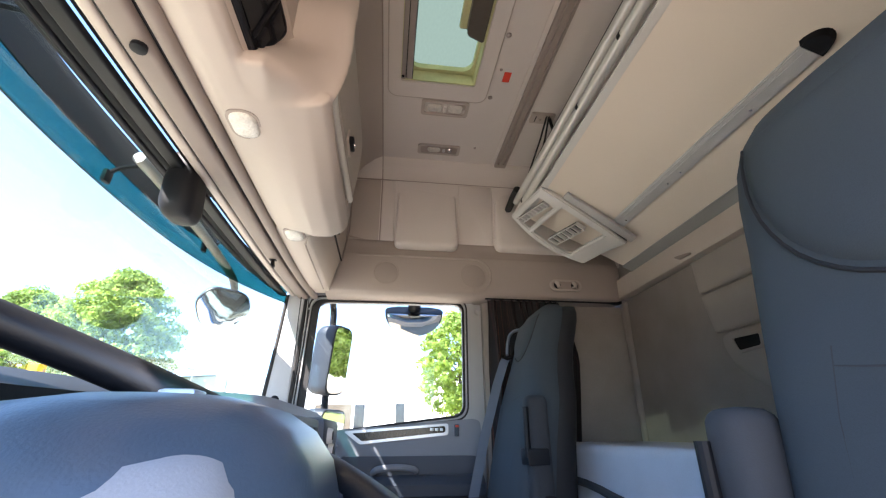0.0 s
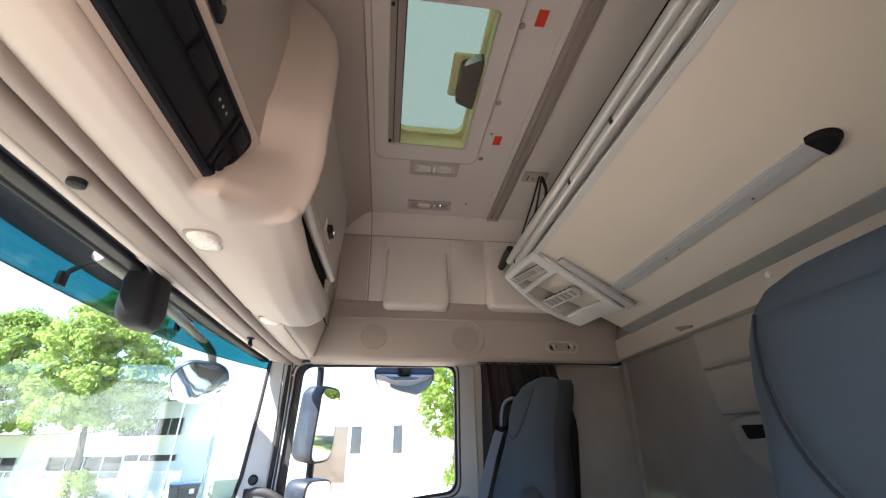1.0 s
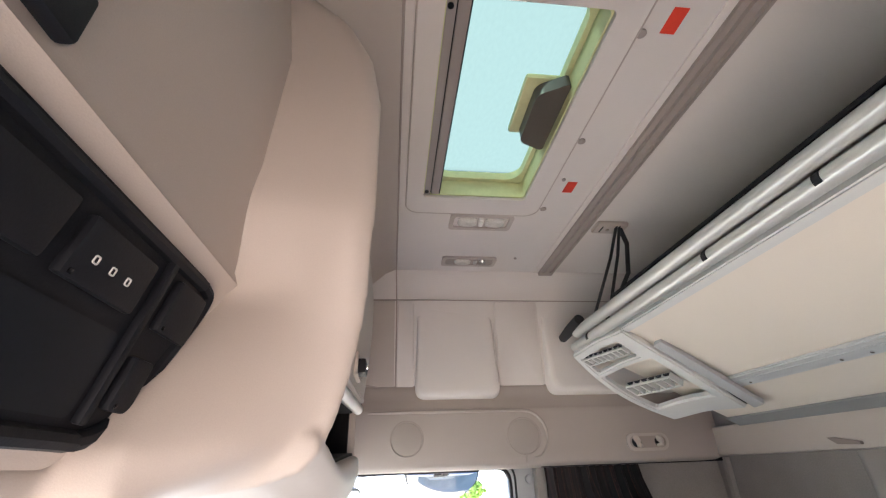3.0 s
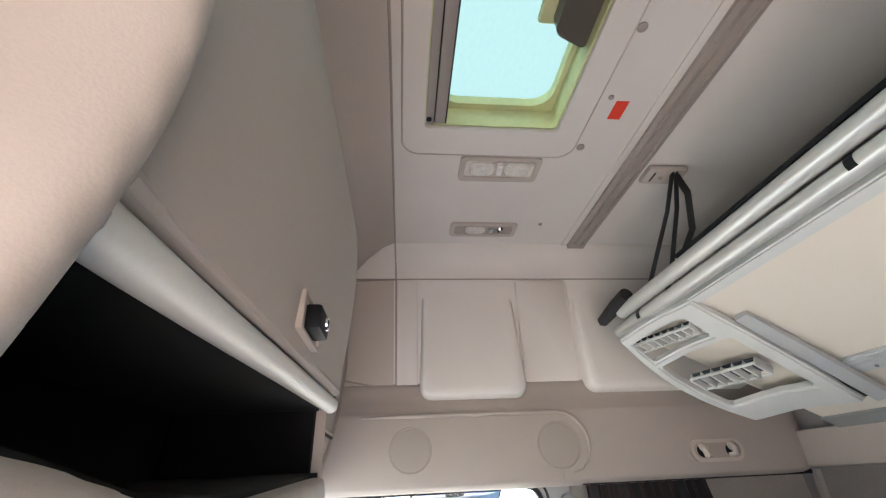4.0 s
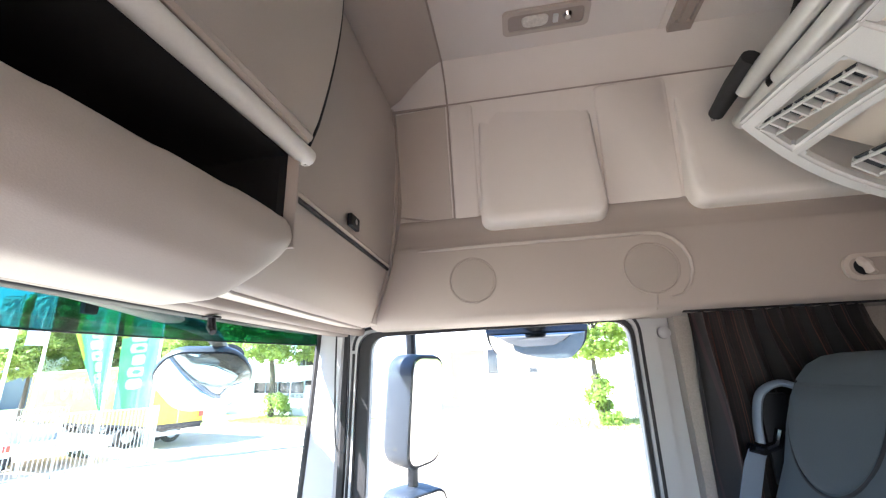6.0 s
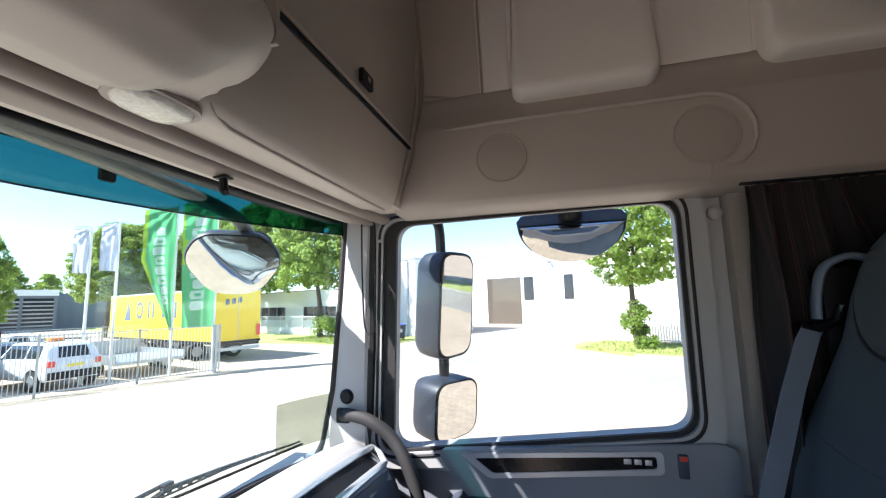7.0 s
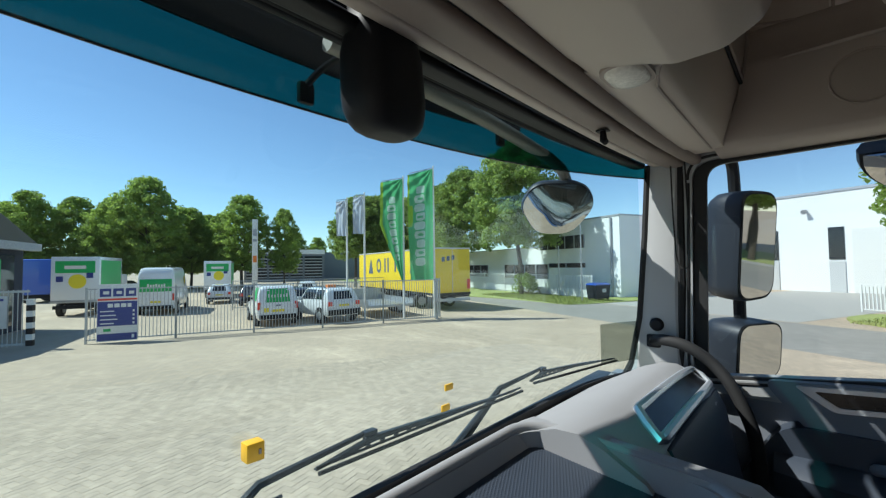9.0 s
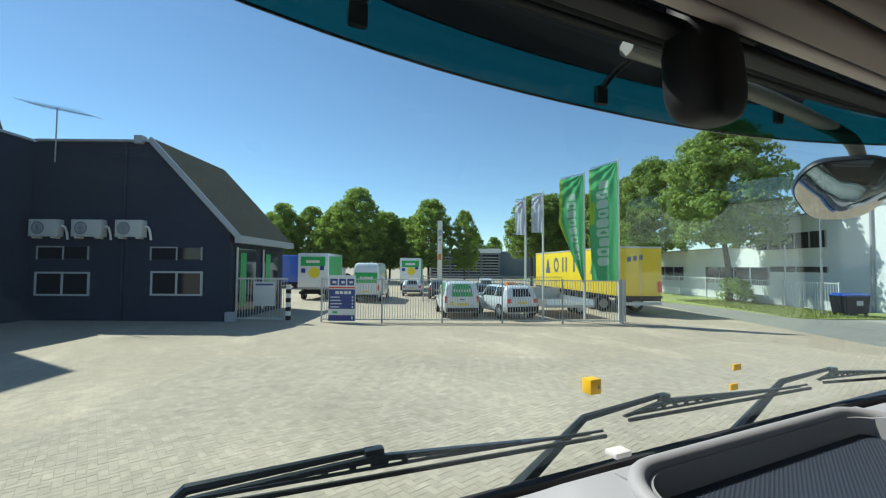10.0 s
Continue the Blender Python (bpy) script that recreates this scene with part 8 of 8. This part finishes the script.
for k in range(9):
    f_ = k / 8
    part("element", tubed([(-1.3 + 2.7 * f_ - 0.1, -0.65, 2.75 - 0.5 * f_), (-1.3 + 2.7 * f_ + 0.1, 0.7, 2.78 - 0.5 * f_)], 0.010, 5), STEEL, ant)
gate = site_thing("yard_gate", "grey bar gate leaf beside the office with a striped post", "gate", -9.0, 19.3)
part("frame_top", boxed(0, 2.3, -0.03, 0.03, 1.95, 2.02), STEEL, gate)
part("frame_bottom", boxed(0, 2.3, -0.03, 0.03, 0.15, 0.22), STEEL, gate)
for k in range(19):
    part("bar", boxed(k * 0.125 - 0.01, k * 0.125 + 0.01, -0.01, 0.01, 0.1, 2.05), STEEL, gate, "", False)
part("plate", boxed(0.75, 1.75, -0.05, -0.035, 0.75, 1.85, 0.01), LIGHTGREY, gate, "pale notice board")
part("plate_bar", boxed(0.85, 1.65, -0.056, -0.0505, 1.68, 1.76), SIGNBLUE, gate, "dark lettering bar", False)
for k in range(8):
    part("post_band", boxed(2.25, 2.43, -0.09, 0.09, 0.12 + k * 0.2, 0.32 + k * 0.2), WHITE if k % 2 else BLACK, gate, "", False)

# ---- white buildings beyond the road ----
wb = site_thing("white_building", "long white industrial building with dark window bands", "building", 26.0, 21.6)
part("wall", boxed(0.0, 8.0, 2.4, 12.5, 0.0, 6.4), WHITEWALL, wb, "white clad front", False)
part("low_wing", boxed(0.0, 8.0, 12.51, 60.0, 0.0, 4.35), WHITEWALL, wb, "lower white wing", False)
part("roof_edge", boxed(-0.06, 8.06, 2.34, 12.56, 6.4, 6.52), ZINC, wb, "zinc roof edge", False)
part("roof_edge", boxed(-0.06, 8.06, 12.57, 60.06, 4.35, 4.45), ZINC, wb, "zinc roof edge", False)
def band(y0, y1, z0, z1, n):
    w = part("window_band", boxed(-0.03, 0.0, y0, y1, z0, z1), DARKGLASS, wb, "dark window band", False)
    for k in range(n + 1):
        y = y0 + (y1 - y0) * k / n
        part("mullion", boxed(-0.06, -0.031, y - 0.05, y + 0.05, z0, z1), ZINC, w, "", False)
band(6.2, 12.3, 4.05, 5.2, 5)
band(6.1, 11.0, 2.35, 2.75, 2)
band(11.1, 18.8, 1.25, 2.68, 4)
band(22.5, 28.0, 1.25, 2.68, 3)
band(31.0, 38.0, 1.25, 2.68, 3)
part("downpipe", tubed([(-0.08, 3.2, 0.0), (-0.08, 3.2, 6.3)], 0.09, 8), GREYWALL, wb, "grey downpipe")
hb_ = site_thing("white_hall", "white industrial hall with loading doors across the road", "building", 44.5, -14.0)
part("wall", boxed(0.0, 20.0, 0.0, 49.0, 0.0, 8.4), WHITEWALL, hb_, "white clad front", False)
part("roof_edge", boxed(-0.08, 20.0, -0.05, 49.0, 8.4, 8.6), ZINC, hb_, "zinc roof edge", False)
part("loading_door", boxed(-0.06, -0.001, 38.4, 43.1, 0.0, 5.5), BARK, hb_, "dark open doorway", False)
part("window", boxed(-0.06, -0.001, 36.75, 38.0, 2.75, 5.45), DARKGLASS, hb_, "dark window", False)
part("door", boxed(-0.07, -0.061, 36.75, 38.0, 0.0, 2.65), LIGHTGREY, hb_, "pale door", False)
part("window", boxed(-0.06, -0.001, 32.0, 33.05, 2.75, 5.45), DARKGLASS, hb_, "dark window", False)
part("door", boxed(-0.07, -0.061, 32.0, 33.05, 0.0, 2.6), LIGHTGREY, hb_, "pale door", False)
part("roller_door", boxed(-0.06, -0.001, 26.7, 31.5, 0.0, 5.2), LIGHTGREY, hb_, "pale ribbed roller door", False)
for k in range(12):
    part("door_slat", boxed(-0.066, -0.061, 26.7, 31.5, 0.04 + k * 0.43, 0.455 + k * 0.43), WHITE, hb_, "", False)
part("window", boxed(-0.06, -0.001, 3.0, 7.0, 2.2, 5.0), DARKGLASS, hb_, "dark window", False)
part("flood_lamp", tubed([(-0.05, 34.5, 7.1), (-0.5, 34.5, 6.9)], [0.06, 0.22], 10), GREYWALL, hb_, "grey flood lamp")
part("wall_sign", boxed(-0.10, -0.002, 24.0, 29.5, 6.2, 7.6), WHITE, hb_, "white sign board", False)
far = site_thing("grey_sheds", "low grey industrial sheds far behind the yard", "building", 4.0, 88.0)
part("wall", boxed(-6.0, 8.8, 0.0, 8.0, 0.0, 5.4), SLATEWALL, far, "", False)
part("wall", boxed(9.1, 22.0, 4.0, 9.0, 0.0, 5.9), SLATEWALL, far, "dark shed", False)
part("roof_edge", boxed(-6.1, 8.9, -0.1, 8.0, 5.4, 6.3), WHITEWALL, far, "pale fascia", False)
for x0, x1 in ((-5.6, -2.0), (-1.6, 1.9), (2.3, 4.6), (5.0, 8.4)):
    sh = part("window", boxed(x0, x1, -0.05, -0.002, 0.6, 5.0), DARKGLASS, far, "dark louvred front", False)
    for k in range(7):
        part("slat", boxed(x0, x1, -0.14, -0.052, 0.75 + k * 0.6, 0.97 + k * 0.6), GREYWALL, sh, "", False)
lp_ = site_thing("street_lamp", "slim grey street lamp post on the verge", "street lamp", 21.3, 23.1)
part("post", tubed([(0, 0, 0.03), (0, 0, 3.0), (0, 0, 6.1)], [0.06, 0.05, 0.04], 10), STEEL, lp_)
part("head", boxed(-0.55, 0.05, -0.09, 0.09, 6.08, 6.2, 0.03), STEEL, lp_, "flat lamp head")
lp2 = site_thing("street_lamp", "slim pale pole behind the white fence", "street lamp", 23.2, 27.8)
part("post", tubed([(0, 0, 0.0), (0, 0, 4.2)], 0.05, 8), LIGHTGREY, lp2)
bin_ = site_thing("waste_bin", "dark blue wheeled waste container on the verge", "waste container", 22.65, 22.95, z=0.05)
part("body", loft([[(x * s, y * s, z) for x, y in rounded(-0.68, 0.68, -0.5, 0.5, 0.06)] for z, s in ((0.16, 0.88), (0.9, 0.98), (1.05, 1.0), (1.1, 1.02))]), BINBLUE, bin_, "", True, 50)
part("lid", loft([[(x * s, y * s, z) for x, y in rounded(-0.70, 0.70, -0.52, 0.52, 0.06)] for z, s in ((1.105, 1.0), (1.18, 0.98), (1.26, 0.7))]), CARBLUE, bin_, "blue lid", True, 50)
part("label_patch", boxed(-0.1, 0.25, -0.505, -0.49, 0.6, 0.85), LIGHTGREY, bin_, "pale label", False)
for x in (-0.5, 0.5):
    for y in (-0.35, 0.35):
        part("castor", tubed([(x, y - 0.03, 0.09), (x, y + 0.03, 0.09)], 0.09, 12), TYRE, bin_, "black castor")

# ---- trees ----
def tree_meshes(seed, height, crown_r, crown_base, leaf_n, leaf, mat):
    rr = random.Random(seed)
    bm = bmesh.new()
    trunk_r = 0.035 * height ** 0.8 * 0.5 + 0.05
    top = height * 0.80
    lean = [(rr.uniform(-0.15, 0.15) * k, rr.uniform(-0.15, 0.15) * k) for k in range(5)]
    tube(bm, [(lean[k][0], lean[k][1], top * k / 4 - (0.1 if k == 0 else 0)) for k in range(5)], [trunk_r * 1.25, trunk_r, trunk_r * 0.7, trunk_r * 0.42, trunk_r * 0.15], 10)
    tips = []
    nb = 16
    for b in range(nb):
        f = b / (nb - 1)
        z0 = crown_base + (height * 0.74 - crown_base) * f
        a = b * 2.4 + rr.uniform(-0.4, 0.4)
        ln = crown_r * (0.55 + 0.45 * math.sin(math.pi * min(1, 0.18 + f * 0.85))) * rr.uniform(0.75, 1.05)
        up = 0.30 + 0.55 * f
        p0 = Vector((lean[2][0] * f, lean[2][1] * f, z0))
        p1 = p0 + Vector((math.cos(a) * ln * 0.5, math.sin(a) * ln * 0.5, ln * up * 0.45))
        p2 = p0 + Vector((math.cos(a) * ln * 0.92, math.sin(a) * ln * 0.92, ln * up * 0.7))
        tube(bm, [p0, p1, p2], [trunk_r * 0.32, trunk_r * 0.2, trunk_r * 0.06], 6)
        tips += [(p1, 0.42), (p2, 0.36), ((p1 + p2) / 2 + Vector((0, 0, 0.3)), 0.40)]
    tips.append((Vector((lean[4][0], lean[4][1], height * 0.86)), 0.4))
    tips.append((Vector((lean[4][0], lean[4][1], height * 0.94)), 0.25))
    clumps = []
    for k in range(430):
        f = rr.random()
        wide = crown_r * (0.30 + 0.72 * math.sin(math.pi * min(1.0, 0.16 + 0.80 * f)) ** 0.8) * (1.0 if f < 0.75 else 1.0 - 1.6 * (f - 0.75))
        a, q = rr.uniform(0, 2 * math.pi), wide * rr.random() ** 0.42 * rr.uniform(0.82, 1.06)
        z = crown_base * 0.85 + (height - crown_base * 0.85) * f
        clumps.append((Vector((lean[3][0] * f + q * math.cos(a), lean[3][1] * f + q * math.sin(a), z)), crown_r * rr.uniform(0.09, 0.20)))
    clumps += [(p + Vector((0, 0, 0.2)), crown_r * 0.16) for p, q in tips]
    vs, fs = [], []
    while len(fs) < leaf_n:
        c, q = clumps[rr.randrange(len(clumps))]
        d = Vector((rr.gauss(0, 1), rr.gauss(0, 1), rr.gauss(0, 1))).normalized()
        p = c + Vector((d.x, d.y, d.z * 0.7)) * q * rr.random() ** 0.35
        ax = d.cross(Vector((rr.gauss(0, 1), rr.gauss(0, 1), rr.gauss(0, 1)))).normalized()
        bx = ax.cross(d + Vector((rr.gauss(0, 0.5), rr.gauss(0, 0.5), rr.gauss(0, 0.5) + 0.4))).normalized()
        q = leaf * rr.uniform(0.6, 1.3)
        k = len(vs)
        vs += [p - ax * q, p + bx * q * 0.62, p + ax * q, p - bx * q * 0.62]
        fs.append((k, k + 1, k + 2, k + 3))
    tm = bpy.data.meshes.new("trunk")
    bm.to_mesh(tm)
    bm.free()
    finish(tm, BARK)
    lm = bpy.data.meshes.new("crown")
    lm.from_pydata([tuple(v) for v in vs], [], fs)
    lm.materials.append(mat)
    return tm, lm

def plant(meshes, label, u, v, turn, s=1.0, group="trees", sx=1.0):
    t = site_thing("tree", label, "tree", u, v, group, turn=turn)
    t.scale = (s * sx, s * sx, s)
    part("trunk", meshes[0], BARK, t)
    part("crown", meshes[1], LEAF, t)

T_YARD = [tree_meshes(11 + k, 12.5, 3.8, 2.9, 28000, 0.14, LEAFDARK) for k in range(3)]
T_ROAD = tree_meshes(31, 11.5, 3.6, 4.4, 34000, 0.12, LEAF)
T_ROAD2 = tree_meshes(41, 8.2, 2.2, 3.7, 15000, 0.10, LEAFBRIGHT)
for k, (u, v, s) in enumerate(((-34, 66, 0.95), (-29, 63, 0.9), (-24.5, 64, 0.95), (-20.5, 66, 0.93), (-16.2, 64, 0.92), (-12.0, 63, 1.12), (-8.0, 67, 0.88), (-9.5, 70, 0.9), (-1.6, 64.5, 1.02), (-4.5, 69, 0.85), (3.9, 64, 0.88), (9, 110, 0.9), (14, 108, 0.8), (-27, 70, 0.85), (-18, 71, 0.85), (-14, 69, 0.9), (-6, 72, 0.85))):
    plant(T_YARD[k % 3], "broad dark green tree behind the rental yard", u, v, k * 67, s, "yard trees", 0.72 if k == 10 else 1.0)
for k, (u, v, s) in enumerate(((17.6, 60, 1.05), (21.6, 58, 1.1), (21.8, 50, 1.12), (21.8, 42.5, 1.16), (12.4, 56, 1.04), (14.9, 57.5, 1.08), (21.7, 31.1, 1.18))):
    plant(T_ROAD, "leafy green roadside tree on the verge", u, v, k * 51, s, "roadside trees")
plant(T_ROAD2, "young leafy roadside tree with sucker growth at its foot", 24.3, 6.5, 20, 1.12, "roadside trees")
plant(T_ROAD2, "young leafy roadside tree on the far verge", 22.0, -9.0, 110, 1.0, "roadside trees")

for k, (u, v) in enumerate(((22.5, -16), (23.5, -25), (22.8, -34), (24.5, -43), (23.0, -52), (26.0, -30), (27.0, -20))):
    plant(T_ROAD, "leafy green roadside tree on the far verge", u, v, 30 + k * 77, 0.85, "roadside trees")

def bush(u, v, r, h, n, seed, label):
    rr = random.Random(seed)
    b = site_thing("bush", label, "bush", u, v, "bushes", z=0.08)
    vs, fs = [], []
    clumps = []
    for k in range(13):
        a, q, zz = rr.uniform(0, 2 * math.pi), r * 0.8 * rr.random() ** 0.6, h * rr.uniform(0.12, 0.85)
        q *= 1.0 - 0.5 * zz / h
        clumps.append((Vector((q * math.cos(a), q * math.sin(a), zz)), r * rr.uniform(0.25, 0.5)))
    for i in range(n):
        c_, cr = clumps[rr.randrange(len(clumps))]
        p = c_ + Vector((rr.gauss(0, 1), rr.gauss(0, 1), rr.gauss(0, 1))).normalized() * cr * rr.random() ** 0.45
        if p.z < 0.02:
            p.z = 0.02 + 0.1 * rr.random()
        ax = Vector((rr.gauss(0, 1), rr.gauss(0, 1), rr.gauss(0, 1))).normalized()
        bx = ax.cross(Vector((rr.gauss(0, 1), rr.gauss(0, 1), rr.gauss(0, 1)))).normalized()
        l_ = rr.uniform(0.05, 0.12)
        k = len(vs)
        vs += [p - ax * l_, p + bx * l_ * 0.6, p + ax * l_, p - bx * l_ * 0.6]
        fs.append((k, k + 1, k + 2, k + 3))
    lm = bpy.data.meshes.new("leaves")
    lm.from_pydata([tuple(v) for v in vs], [], fs)
    lm.materials.append(LEAFBRIGHT)
    part("leaves", lm, LEAFBRIGHT, b)
    sb = bmesh.new()
    for k in range(9):
        a = k * 0.7
        tube(sb, [(0.05 * math.cos(a), 0.05 * math.sin(a), 0), (r * 0.6 * math.cos(a), r * 0.6 * math.sin(a), h * 0.8)], [0.02, 0.006], 5)
    part("stems", sb, BARK, b)

bush(24.2, 6.4, 0.95, 2.6, 3200, 5, "bushy green growth round the young tree's foot")
bush(21.9, 30.6, 1.35, 1.75, 2600, 6, "bushy green growth round the roadside tree's foot")

# grass blades along the near verges
rg = random.Random(3)
gv, gf = [], []
for n_, (u0, u1, v0, v1) in ((9000, (18.8, 23.2, 21.8, 33.0)), (6000, (22.4, 27.5, -6.0, 9.2))):
    for i in range(n_):
        u, v = rg.uniform(u0, u1), rg.uniform(v0, v1)
        p = SU * u + SV * v
        a, h = rg.uniform(0, 6.28), rg.uniform(0.04, 0.17)
        k = len(gv)
        zg = 0.05 if v > 15 else 0.1
        gv += [(p.x - 0.03 * math.cos(a), p.y - 0.03 * math.sin(a), zg), (p.x + 0.03 * math.cos(a), p.y + 0.03 * math.sin(a), zg), (p.x + rg.uniform(-0.06, 0.06), p.y + rg.uniform(-0.06, 0.06), zg + h)]
        gf.append((k, k + 1, k + 2))
gm = bpy.data.meshes.new("grass_blades")
gm.from_pydata(gv, [], gf)
gm.materials.append(GRASS)
tagged(new("grass_blades", gm), "dry tufted grass on the verge", "grass", kind="stuff")

# the nearest rows of paving as single stones
PAVER = material("single_paving_stone", (0.475, 0.372, 0.270), 0.9, vary=0.12, grain=60, stain=9, bump=0.3, bump_scale=90)
_pn = PAVER.node_tree
_pi, _pr, _ps = _pn.nodes.new("ShaderNodeObjectInfo"), _pn.nodes.new("ShaderNodeMapRange"), _pn.nodes.new("ShaderNodeVectorMath")
_ps.operation = "SCALE"
_pr.inputs["To Min"].default_value, _pr.inputs["To Max"].default_value = 0.90, 1.08
_pb = _pn.nodes["Principled BSDF"]
_pn.links.new(_pi.outputs["Random"], _pr.inputs["Value"])
_pn.links.new(_pb.inputs["Base Color"].links[0].from_socket, _ps.inputs[0])
_pn.links.new(_pr.outputs[0], _ps.inputs["Scale"])
_pn.links.new(_ps.outputs[0], _pb.inputs["Base Color"])
stone_bm = loft([[(g_, g_, 0.001), (0.21 - g_, g_, 0.001), (0.21 - g_, 0.105 - g_, 0.001), (g_, 0.105 - g_, 0.001)], [(g_ + 0.003, g_ + 0.003, 0.0036), (0.207 - g_, g_ + 0.003, 0.0036), (0.207 - g_, 0.102 - g_, 0.0036), (g_ + 0.003, 0.102 - g_, 0.0036)]])
stone_me = bpy.data.meshes.new("paving_stone")
stone_bm.to_mesh(stone_me)
stone_bm.free()
stone_me.materials.append(PAVER)
for p, turn_ in single_stones:
    st_ = new("paving_stone", stone_me)
    st_.location, st_.rotation_euler = (p.x, p.y, rs.uniform(-0.0008, 0.0010)), (0, 0, turn_)
    st_.parent = bpy.data.objects["ground"]
